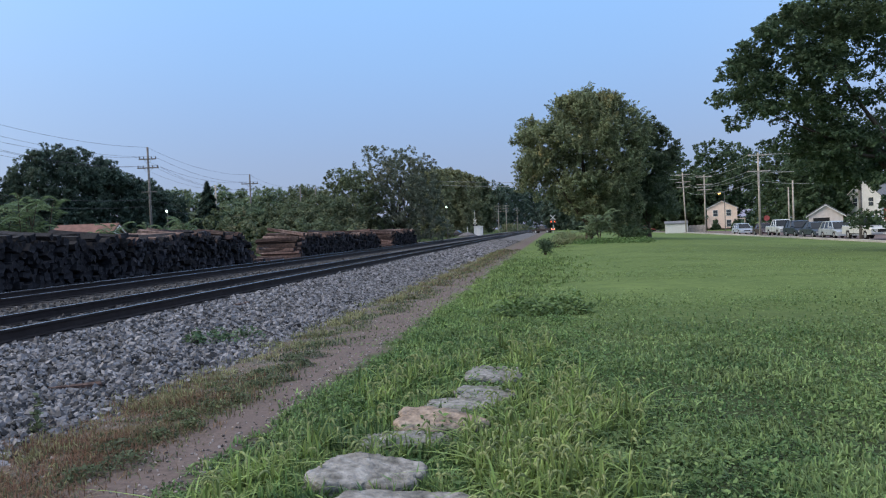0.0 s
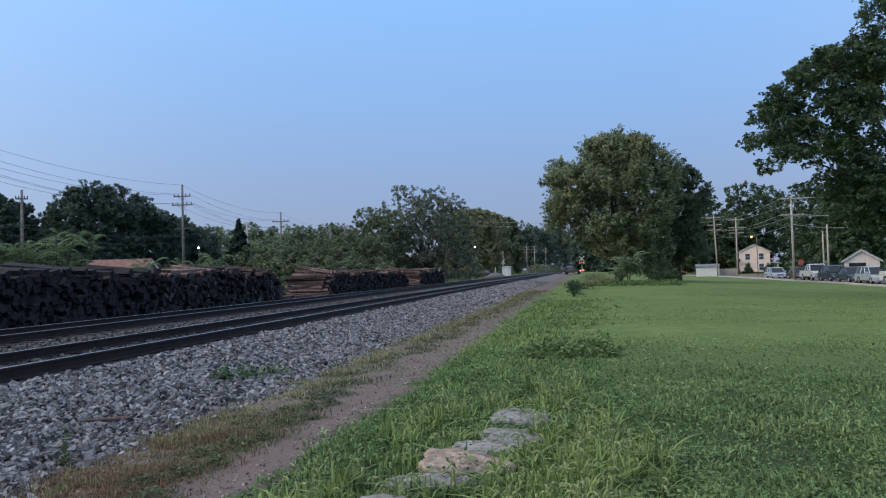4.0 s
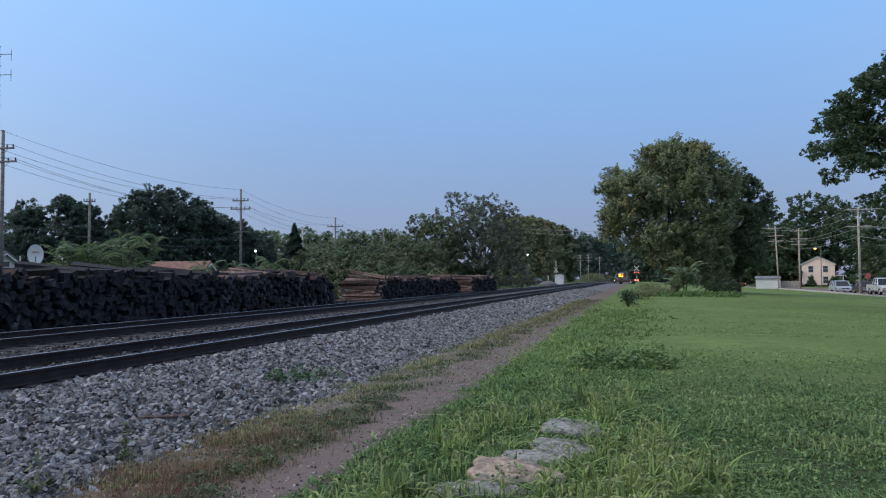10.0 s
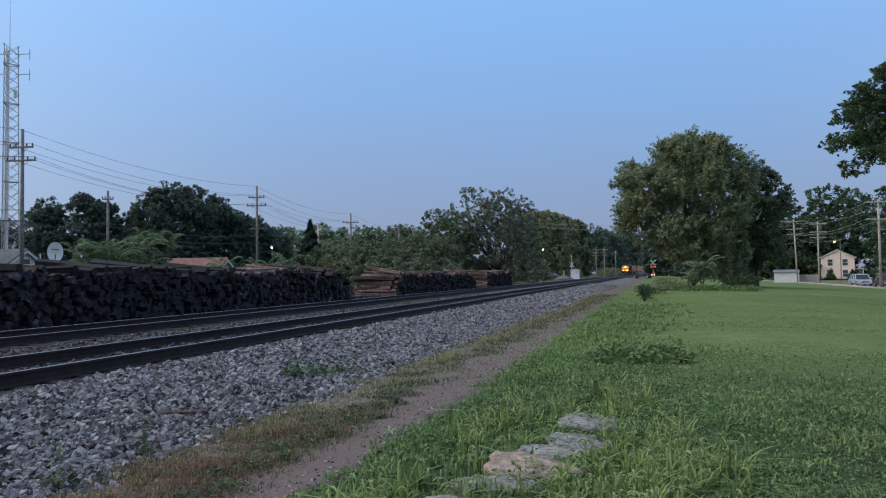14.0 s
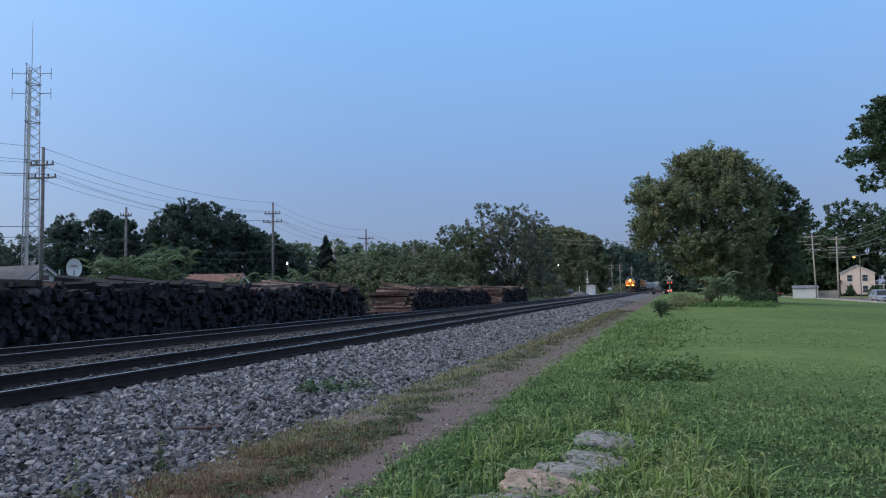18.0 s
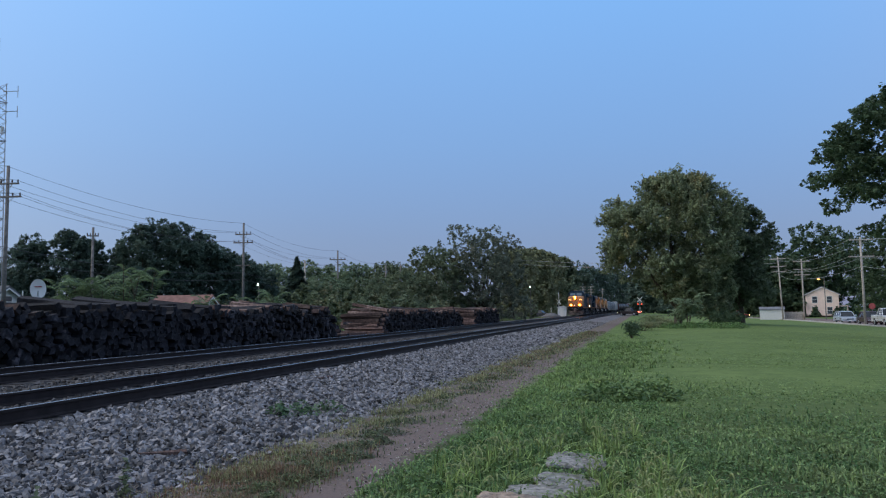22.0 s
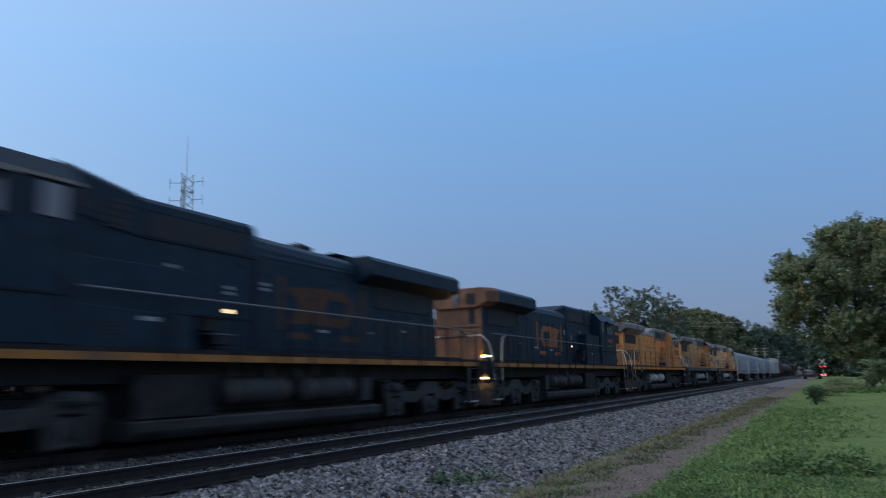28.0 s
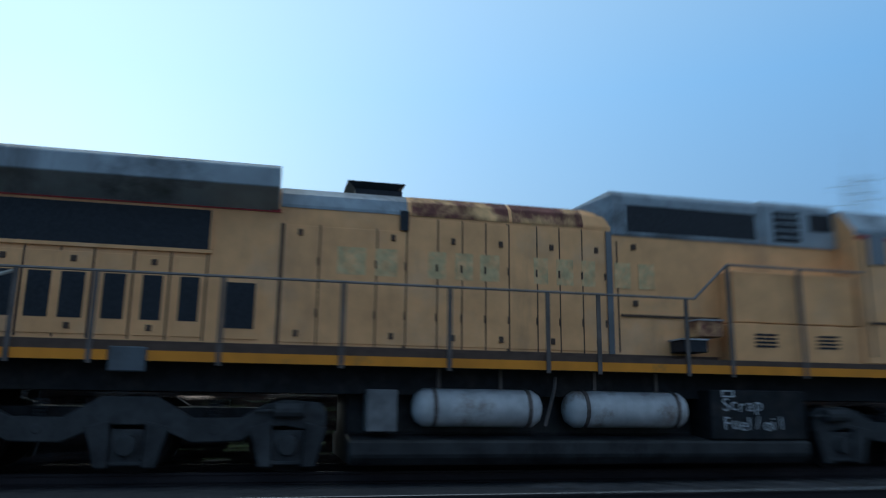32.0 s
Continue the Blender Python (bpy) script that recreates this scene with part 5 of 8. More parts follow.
def slab(x, y, w, d, h, turn, seed, mat, label, tilt=0.0):
    """Flat field stone: broken outline, sheer layered sides, uneven top."""
    n = 90
    rings = []
    for k, (s, z) in enumerate(((0.90, -0.35), (0.97, 0.05), (1.0, 0.40), (0.95, 0.45), (0.99, 0.70), (0.975, 0.90), (0.945, 0.97), (0.90, 1.0), (0.82, 1.0), (0.72, 1.0), (0.60, 1.0), (0.48, 1.0), (0.36, 1.0), (0.24, 1.0), (0.12, 1.0), (0.04, 1.0))):
        ring = []
        for i in range(n):
            t = 2 * math.pi * i / n
            c, q = math.cos(t), math.sin(t)
            box = 1.0 / (abs(c) ** 3.2 + abs(q) ** 3.2) ** (1 / 3.2)
            k1 = 1 + 0.34 * noise.noise((c * 0.9 + seed * 7, q * 0.9, 1)) + 0.16 * noise.noise((c * 3 + seed, q * 3, 4)) + 0.04 * noise.noise((c * 9, q * 9, seed + k * 0.35))
            px, py = c * box * k1 * s * w / 2, q * box * k1 * s * d / 2
            lift = h * (0.24 * noise.noise((px * 2.4, py * 2.4, seed)) + 0.07 * noise.noise((px * 9, py * 9, seed)) + 0.06 * noise.noise((px * 24, py * 24, seed)))
            ring.append((px, py, h * z + lift * (1.0 if z > 0.5 else 0.4)))
        rings.append(ring)
    ob = part("field_stone", Form().rings(rings), mat)
    ob.matrix_basis = pose(x, y, land(x, y) - 0.02, tilt, tilt * 0.6, turn)
    return tagged(ob, label, "stone", "flat stones in a row")


slab(-1.13, 4.20, 0.66, 0.46, 0.125, -6, 1, M_LIME, "flat grey limestone slab sunk in the grass", 4)
slab(-0.84, 3.66, 0.84, 0.46, 0.11, 4, 2, M_LIME, "flat grey limestone slab sunk in the grass", 3)
slab(-0.88, 5.42, 0.74, 0.42, 0.11, -20, 3, M_LIME_WARM, "tan flat field stone with a broken edge", 6)
slab(-1.08, 5.08, 0.66, 0.36, 0.06, 8, 4, M_LIME, "dark flat stone beneath the tan one")
slab(-0.82, 6.05, 0.62, 0.46, 0.07, -15, 5, M_LIME, "mossy flat limestone slab in the weeds")
slab(-0.66, 6.50, 0.60, 0.48, 0.07, 20, 7, M_LIME, "flat stone lapped over its neighbour", 5)
slab(-0.66, 7.30, 0.58, 0.60, 0.095, 12, 6, M_LIME, "thick limestone slab half hidden by foxtails", 4)
STONES = ((-1.13, 4.20, 0.34), (-0.84, 3.66, 0.42), (-0.88, 5.42, 0.38), (-1.08, 5.08, 0.25), (-0.82, 6.05, 0.30), (-0.66, 6.50, 0.28), (-0.66, 7.30, 0.28))


def smooth_step(v, a, b):
    t = np.clip((v - a) / (b - a), 0, 1)
    return t * t * (3 - 2 * t)


def off_stones(xx, yy, part_of=1.0):
    ok = np.ones(len(xx), bool)
    for sx, sy, sr in STONES:
        ok &= ((xx - sx) / (sr * part_of)) ** 2 + ((yy - sy) / (sr * 0.72 * part_of)) ** 2 > 1
    return ok


def grass_material(name, a, b):
    return leaf_material(name, a, b, 0.52, 0.6, thin=0.25, island=0.55)


M_GRASS = grass_material("mown_lawn_grass", (0.165, 0.244, 0.094), (0.218, 0.296, 0.119))
M_LAWN = leaf_material("mown_lawn_farther_off", (0.180, 0.255, 0.091), (0.199, 0.272, 0.099), 0.52, 0.3, thin=0.3, island=0.3)
M_CLOVER = leaf_material("mid_green_clover_leaves", (0.124, 0.198, 0.073), (0.150, 0.224, 0.083), 0.52, 0.6, thin=0.25, island=0.3)
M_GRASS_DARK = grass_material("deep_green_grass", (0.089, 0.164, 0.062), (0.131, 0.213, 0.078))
M_VERGE = grass_material("mixed_verge_grass", (0.165, 0.245, 0.086), (0.213, 0.291, 0.102))
M_FOXTAIL = grass_material("light_green_foxtail_grass", (0.192, 0.270, 0.085), (0.215, 0.290, 0.094))
M_DRY = grass_material("dry_reddish_grass", (0.212, 0.122, 0.080), (0.175, 0.132, 0.076))
M_OLIVE = grass_material("olive_yellow_weeds", (0.255, 0.250, 0.130), (0.20, 0.225, 0.11))
M_WEED = grass_material("dark_green_weed_leaves", (0.111, 0.192, 0.066), (0.136, 0.218, 0.074))
M_LEAF_WEED = grass_material("dark_broad_weed_leaves", (0.080, 0.135, 0.070), (0.105, 0.165, 0.08))
M_SAGE = grass_material("grey_green_creeping_weeds", (0.095, 0.120, 0.068), (0.12, 0.15, 0.07))
M_SEED = material("pale_green_seed_heads", (0.22, 0.26, 0.11), 0.8, vary=0.2, island=0.25)


def blades(name, xx, yy, h, w, mat, rng, lean=0.5, label="", zz=None, segs=2):
    """Tapering blades that arch over."""
    n = len(xx)
    zz = np.array([land(a, b) for a, b in zip(xx, yy)]) - 0.01 if zz is None else zz
    base = np.stack([xx, yy, zz], 1)
    a = rng.uniform(0, 2 * math.pi, n)
    d = np.stack([np.cos(a), np.sin(a), np.zeros(n)], 1)
    s = np.stack([-np.sin(a), np.cos(a), np.zeros(n)], 1) * (w / 2)[:, None]
    bend = np.abs(rng.normal(0, lean, n))[:, None]
    hh = h[:, None]
    up = np.array([0, 0, 1.0])

    def at(u):
        return base + d * hh * bend * u ** 1.7 + up * hh * (u - np.minimum(0.55, bend * 0.42) * u ** 2.2)
    rows = []
    for k in range(segs):
        u = k / segs
        c, k2 = at(u), 1.0 - 0.35 * u ** 2
        rows += [c - s * k2, c + s * k2]
    tip = at(1.0)
    m = 2 * segs + 1
    v = np.stack(rows + [tip], 1).reshape(-1, 3)
    k = m * np.arange(n)[:, None]
    f = []
    for i in range(segs - 1):
        q = 2 * i
        f += [k + np.array([[q, q + 1, q + 3]]), k + np.array([[q, q + 3, q + 2]])]
    q = 2 * (segs - 1)
    f.append(k + np.array([[q, q + 1, q + 2]]))
    return tagged(new(name, quads(name, v, np.concatenate(f, 0), mat)), label, "grass", kind="stuff"), tip


def spread(n, r0, r1, a0, a1, power=1.0):
    r = r0 * (r1 / r0) ** (rng.uniform(0, 1, n) ** power)
    a = np.radians(rng.uniform(a0, a1, n))
    return r * np.sin(a), r * np.cos(a), r


def patchy(xx, yy, scale, seed):
    return np.array([noise.noise((a * scale, b * scale, seed)) for a, b in zip(xx, yy)])


# lawn: short broad blades in darker and lighter tufts
xx, yy, r = spread(185000, 2.9, 62.0, -22, 36, 1.15)
ok = (xx > -2.15 + 0.2 * np.sin(yy * 0.8) + 0.12 * rng.normal(size=len(xx))) & (xx < 23)
xx, yy, r = xx[ok], yy[ok], r[ok]
ok = off_stones(xx, yy)
xx, yy, r = xx[ok], yy[ok], r[ok]
tuft = patchy(xx, yy, 1.6, 2) + 0.6 * patchy(xx, yy, 5.0, 6)
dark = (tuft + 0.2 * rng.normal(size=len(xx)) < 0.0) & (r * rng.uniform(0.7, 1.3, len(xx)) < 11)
hh = (0.052 + 0.0004 * r) * rng.uniform(0.5, 1.5, len(xx)) * (1 + 0.9 * np.clip(tuft, -0.6, 1))
ww = (0.010 + 0.0011 * r) * rng.uniform(0.7, 1.3, len(xx))
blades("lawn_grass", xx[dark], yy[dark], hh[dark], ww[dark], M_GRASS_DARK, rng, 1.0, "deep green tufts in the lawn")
far = ~dark & (r * rng.uniform(0.8, 1.2, len(xx)) > 10) & (r * rng.uniform(0.6, 1.4, len(xx)) < 48)
near = ~dark & (r * rng.uniform(0.8, 1.2, len(xx)) <= 10)
blades("lawn_grass", xx[near], yy[near], hh[near], ww[near], M_GRASS, rng, 1.0, "short green lawn grass")
blades("lawn_grass", xx[far], yy[far], hh[far] * np.where(r[far] > 15, 0.36, 0.5), ww[far] * 0.85, M_LAWN, rng, 2.0, "evenly mown green lawn grass")
# taller grass along the path and round the stones, in tufts that fan out from one root
def tufts(tx, ty, each, wide):
    n = len(tx) * each
    pick = np.repeat(np.arange(len(tx)), each)
    return tx[pick] + rng.normal(0, wide, n), ty[pick] + rng.normal(0, wide, n), pick


n = 3600
ty = 3.1 + 32 * rng.uniform(0, 1, n) ** 1.9
tx = -2.22 - 0.20 * (1 - smooth_step(ty, 3.6, 5.6)) + 0.10 * np.sin(ty * 0.9) + np.abs(rng.normal(0, 0.75 + 0.02 * ty, n))
high = rng.uniform(0.6, 1.35, n) * (0.045 + 0.055 * smooth_step(tx, -2.2, -1.6))
tone = rng.uniform(0, 1, n)
xx, yy, pick = tufts(tx, ty, 10, 0.035)
hh, tone = high[pick] * rng.uniform(0.6, 1.4, len(xx)), tone[pick]
ok = off_stones(xx, yy, 0.85) & (xx > -2.5)
xx, yy, hh, tone = xx[ok], yy[ok], hh[ok], tone[ok]
ww = (0.010 + 0.0008 * yy) * rng.uniform(0.7, 1.3, len(xx))
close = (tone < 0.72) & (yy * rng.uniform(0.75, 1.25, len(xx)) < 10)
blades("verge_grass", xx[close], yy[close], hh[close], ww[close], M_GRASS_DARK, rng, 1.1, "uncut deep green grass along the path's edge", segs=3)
blades("verge_grass", xx[~close], yy[~close], hh[~close], ww[~close], M_VERGE, rng, 1.0, "uncut green grass along the path's edge", segs=3)
# foxtail: broad pale blades arching out of single roots
cx = np.array([-1.72, -1.30, -0.20, 0.08, -0.35, -1.35, -0.05, 0.05, -1.55, -0.28, -0.05, -0.42, 0.0])
cy = np.array([4.0, 4.75, 4.35, 5.5, 8.4, 7.4, 6.7, 4.7, 6.4, 3.5, 3.7, 5.0, 6.0])
n = 430
pick = rng.integers(0, len(cx), n)
tx, ty = cx[pick] + rng.normal(0, 0.24, n), cy[pick] + rng.normal(0, 0.42, n)
high = rng.uniform(0.55, 1.2, n)
xx, yy, pick = tufts(tx, ty, 13, 0.028)
ok = (yy > 2.9) & off_stones(xx, yy, 0.85) & (xx > -2.05)
xx, yy, pick = xx[ok], yy[ok], pick[ok]
_, tips = blades("foxtail_grass", xx, yy, high[pick] * rng.uniform(0.12, 0.27, len(xx)), rng.uniform(0.009, 0.019, len(xx)), M_FOXTAIL, rng, 1.05, "tall light green foxtail grass round the stones", segs=5)
# seed heads: nodding spikes on thin stalks
sel = rng.choice(len(tips), 480, replace=False)
f = Form()
for i in sel:
    p = Vector((xx[i], yy[i], tips[i][2] + rng.uniform(0.02, 0.09)))
    a = rng.uniform(0, 6.28)
    d = Vector((math.cos(a), math.sin(a), 0))
    f.tube((xx[i], yy[i], 0.0), p, 0.0018, 0.0012, 3, caps=False)
    q = [p, p + d * 0.014 + Vector((0, 0, 0.024)), p + d * 0.036 + Vector((0, 0, 0.030)), p + d * 0.060 + Vector((0, 0, 0.016)), p + d * 0.074 + Vector((0, 0, -0.008))]
    for u, w_, ra, rb in zip(q, q[1:], (0.004, 0.0075, 0.008, 0.006), (0.0075, 0.008, 0.006, 0.002)):
        f.tube(u, w_, ra, rb, 5, caps=False)
tagged(part("foxtail_heads", f.mesh("foxtail_heads", M_SEED, fix=False), None), "nodding pale green foxtail seed heads", "grass", kind="stuff")
# weedy strip between path and ballast: red-brown, olive and grey-green patches
n = 85000
yy = np.where(rng.uniform(0, 1, n) < 0.3, rng.uniform(2.4, 7.5, n), 2.4 + 50 * rng.uniform(0, 1, n) ** 1.9)
xx = -3.50 + rng.normal(0, 0.30 + 0.004 * yy, n)
clump = patchy(xx, yy, 1.5, 8)
fine_clump = patchy(xx, yy, 5.0, 3)
ok = clump + 0.7 * fine_clump + 0.25 * rng.normal(size=n) > np.where(yy < 6.5, -0.5, -0.12)
xx, yy, clump, fine_clump = xx[ok], yy[ok], clump[ok], fine_clump[ok]
red = rng.uniform(0, 1, len(xx)) < (np.clip((8.5 - yy) / 3.5, 0.03, 0.85) + 0.35 * smooth_step(yy, 12, 22)) * np.clip(0.9 - fine_clump, 0.3, 1)
sage = ~red & ((xx > -3.55 + 0.3 * clump) & (rng.uniform(0, 1, len(xx)) < 0.8))
olive = ~red & ~sage
hh = rng.uniform(0.03, 0.13, len(xx)) * (0.8 + 0.7 * np.clip(clump, -0.4, 1)) * (1 + 0.004 * yy)
blades("dry_grass", xx[red], yy[red], hh[red], 0.003 + 0.0005 * yy[red], M_DRY, rng, 1.1, "reddish dry grass between path and ballast")
blades("olive_weeds", xx[olive], yy[olive], hh[olive], 0.005 + 0.0008 * yy[olive], M_OLIVE, rng, 1.0, "olive-yellow weeds between path and ballast")
blades("creeping_weeds", xx[sage], yy[sage], hh[sage] * 0.7, 0.008 + 0.0008 * yy[sage], M_SAGE, rng, 1.1, "grey-green creeping weeds at the path's edge")


n = 46000
xx, yy = rng.uniform(-2.1, 14, n), rng.uniform(-14, 6, n)
ok = (np.hypot(xx, yy) > 0.5) & ~((yy > 2.6) & (np.abs(np.degrees(np.arctan2(xx, np.maximum(yy, 0.01))) - 7) < 29))
xx, yy = xx[ok], yy[ok]
blades("lawn_grass", xx, yy, rng.uniform(0.03, 0.07, len(xx)), np.full(len(xx), 0.017), M_GRASS, rng, 1.0, "short lawn grass where the viewer stands")
n = 9000
xx, yy = -3.50 + rng.normal(0, 0.30, n), rng.uniform(-14, 2.4, n)
blades("dry_grass", xx, yy, rng.uniform(0.03, 0.11, n), np.full(n, 0.006), M_DRY, rng, 1.1, "reddish dry grass beside the path")
n = 8000
xx, yy = rng.uniform(-6.75, -3.8, n), rng.uniform(-10, 2.0, n)
size = rng.uniform(0.022, 0.045, n)
v, f = rubble(np.stack([xx, yy, np.array([bed_z(a) for a in xx]) + size * 0.35], 1), size, rng)
tagged(new("ballast_stones", quads("ballast_stones", v, f, M_STONES)), "loose grey crushed stones on the ballast shoulder", "gravel", kind="stuff")


def leafy(name, spots, count, size, mat, label, height=0.3, z=None):
    """Low broad-leaved weeds: leaves at several heights over a patch."""
    n = count
    p = np.array(spots, float)
    pick = rng.integers(0, len(p), n)
    off = rng.normal(size=(n, 2)) * p[pick, 2:3] * 0.55
    x, y = p[pick, 0] + off[:, 0], p[pick, 1] + off[:, 1]
    g = np.array([max(land(a, b), bed_z(a) if a < -3.7 else -9) for a, b in zip(x, y)])
    hz = g + height * rng.uniform(0.1, 1, n) * np.exp(-(off ** 2).sum(1) / (p[pick, 2] ** 2))
    c = np.stack([x, y, hz], 1)
    nrm = unit(rng.normal(size=(n, 3)) * 0.5 + np.array([0, 0, 1]))
    a = unit(np.cross(nrm, rng.normal(size=(n, 3))))
    b = np.cross(nrm, a)
    s = size * rng.uniform(0.6, 1.4, n)[:, None]
    v = np.stack([c - a * s, c - b * s * 0.5, c + a * s, c + b * s * 0.5], 1).reshape(-1, 3)
    return tagged(new(name, quads(name, v, np.arange(4 * n).reshape(-1, 4), mat)), label, "weeds", kind="stuff")


leafy("broadleaf_weeds", [(-0.35, 13.2, 0.34), (-0.05, 13.6, 0.4), (0.25, 13.9, 0.36), (-0.6, 13.0, 0.28), (0.3, 12.9, 0.3), (-0.2, 12.5, 0.28), (-0.9, 12.3, 0.3)], 1700, 0.050, M_CLOVER, "patch of broad-leaved weeds in the grass", 0.34)
leafy("broadleaf_weeds", [(-4.7, 9.7, 0.22), (-4.5, 10.2, 0.25), (-4.9, 9.4, 0.15)], 520, 0.034, M_LEAF_WEED, "small green weed growing in the ballast", 0.22)
leafy("clover_weeds", [(-0.9 + 1.0 * math.sin(i * 2.7), 5.4 + i * 0.25, 0.40) for i in range(34)], 12000, 0.021, M_WEED, "leafy deep green weeds among the verge grass", 0.13)
leafy("clover_weeds", [(-1.1 + 1.1 * math.sin(i * 2.3), 13 + i * 0.62, 0.35 + 0.2 * math.sin(i * 1.3)) for i in range(56)], 11000, 0.024, M_VERGE, "leafy green weeds along the lawn's edge", 0.16)
leafy("clover_weeds", [(3.0 + (3.2 + 0.05 * i) * math.sin(i * 1.7), 3.3 + i * 0.22 * (1 + i * 0.010), 0.9 + 0.01 * i) for i in range(36)], 46000, 0.0195, M_CLOVER, "clover and plantain in the lawn", 0.085)
leafy("clover_weeds", [(3.6 + (3.4 + 0.05 * i) * math.sin(i * 2.9), 3.3 + i * 0.24 * (1 + i * 0.030), 0.9 + 0.03 * i) for i in range(52)], 24000, 0.018, M_GRASS, "pale clover in the lawn", 0.095)
# dark leaves added where the bushy tree shades the lawn
leafy("shade_weeds", [polar(1.8 + i * 0.42, 61 + 2.0 * math.sin(i * 2.2)) + (0.7,) for i in range(13)], 5200, 0.07, M_WEED, "dark leaves standing in for shadow below the bushy tree", 0.5)
leafy("creeping_weeds", [(-3.08 + 0.14 * math.sin(i * 2.1), 4.3 + i * 0.3, 0.16 + 0.05 * math.sin(i * 1.3)) for i in range(16)], 5200, 0.016, M_SAGE, "grey-green creeping weeds along the path", 0.09)
leafy("dead_weed", [(-4.15, 5.3, 0.06), (-4.1, 4.3, 0.1)], 160, 0.03, M_SAGE, "small grey-green plant among the stones", 0.35)


def shrub(x, y, h, w, seed, mat, label, leaves=2500, size=0.09):
    r_ = np.random.default_rng(seed)
    t = thing("shrub", label, "shrub", pose(x, y, land(x, y)))
    f = Form()
    lob = []
    for i in range(7):
        a = i * 0.9
        px, py, pz = math.cos(a) * w * 0.3, math.sin(a) * w * 0.3, h * r_.uniform(0.4, 0.85)
        f.tube((0, 0, -0.05), (px, py, pz), 0.03, 0.01, 5)
        lob.append((px, py, pz, w * 0.25, w * 0.25, h * 0.25))
    part("stem", f, M_BARK, t)
    part("leaf_mass", crown_mesh("leaf_mass", lob, leaves, size, mat, r_, per=14, spike=1.3), None, t)


shrub(*polar(-0.75, 40), 0.75, 0.7, 31, M_LEAF_DARK, "small dark green shrub at the lawn's edge", 1500, 0.05)
shrub(*polar(0.1, 54), 0.55, 2.2, 32, M_LEAF_SCRUB, "low yellowish scrub before the tree", 1500, 0.06)
shrub(*polar(0.9, 64), 0.9, 2.6, 36, M_LEAF_SCRUB, "low yellowish scrub before the tree", 1900, 0.065)
shrub(*polar(1.2, 63), 0.5, 2.4, 33, M_LEAF_SCRUB, "low yellowish scrub before the tree", 2100, 0.065)
shrub(*polar(5.9, 72), 1.1, 2.6, 35, M_LEAF_DARK, "dark bush at the foot of the tree", 4000, 0.09)

# ---------- train ----------
HEAD0, SPEED = 37.33, 23.98


def head_y(t):
    """Where the first coupler is on the line; a little slower at the very end."""
    return HEAD0 - SPEED * (t - 26.5) + 0.3 * smooth(31.6, 32.0, t)


M_NAVY = material("dark_blue_loco_paint", (0.0085, 0.025, 0.044), 0.48, vary=0.25, scale=3, second=(0.014, 0.032, 0.050), second_scale=0.7, second_at=0.6, spec=0.16)
M_GOLD = material("sooty_gold_nose_paint", (0.44, 0.20, 0.075), 0.5, vary=0.2, scale=3, second=(0.26, 0.135, 0.07), second_scale=1.2, second_at=0.62)
M_AMBER = material("orange_sill_stripe", (0.31, 0.135, 0.033), 0.6, vary=0.3, scale=2, second=(0.10, 0.06, 0.04), second_scale=1.0, second_at=0.62)
M_YELLOW = [material("faded_armour_yellow_paint", c, 0.55, vary=0.12, scale=2.5, second=d, second_scale=0.8, second_at=0.58, bump=0.05, bump_scale=8)
            for c, d in (((0.66, 0.265, 0.072), (0.56, 0.24, 0.085)), ((0.66, 0.305, 0.105), (0.64, 0.43, 0.20)), ((0.75, 0.395, 0.170), (0.70, 0.40, 0.20)))]
M_STRIPE = material("bright_yellow_sill_stripe", (0.64, 0.235, 0.016), 0.5, vary=0.15, scale=2, second=(0.30, 0.16, 0.04), second_scale=1.5, second_at=0.68)
# the nose gold made dimmer, for shade on the second unit's hood end
M_SHADED_GOLD = material("shaded_gold_panel", (0.235, 0.112, 0.068), 0.7, vary=0.3, scale=3, second=(0.12, 0.065, 0.045), second_scale=1.5, second_at=0.55)
M_PILOT = material("dusty_brown_pilot_steel", (0.115, 0.088, 0.074), 0.85, vary=0.35, scale=4, second=(0.06, 0.05, 0.045), second_scale=1.8)
M_GREY_BROWN = material("sooty_brown_grey_roof_paint", (0.215, 0.205, 0.205), 0.6, vary=0.2, scale=2, second=(0.12, 0.105, 0.10), second_scale=0.8)
M_GREY_DEEP = material("shadow_grey_housing_paint", (0.14, 0.145, 0.155), 0.6, vary=0.2, scale=2)
M_GREY = material("harbor_grey_roof_paint", (0.29, 0.335, 0.375), 0.5, vary=0.15, scale=2, second=(0.125, 0.14, 0.155), second_scale=0.7)
M_RUST = material("rust_brown_bare_panel", (0.16, 0.062, 0.048), 0.85, vary=0.4, scale=3, second=(0.66, 0.39, 0.18), second_scale=1.3, second_at=0.53)


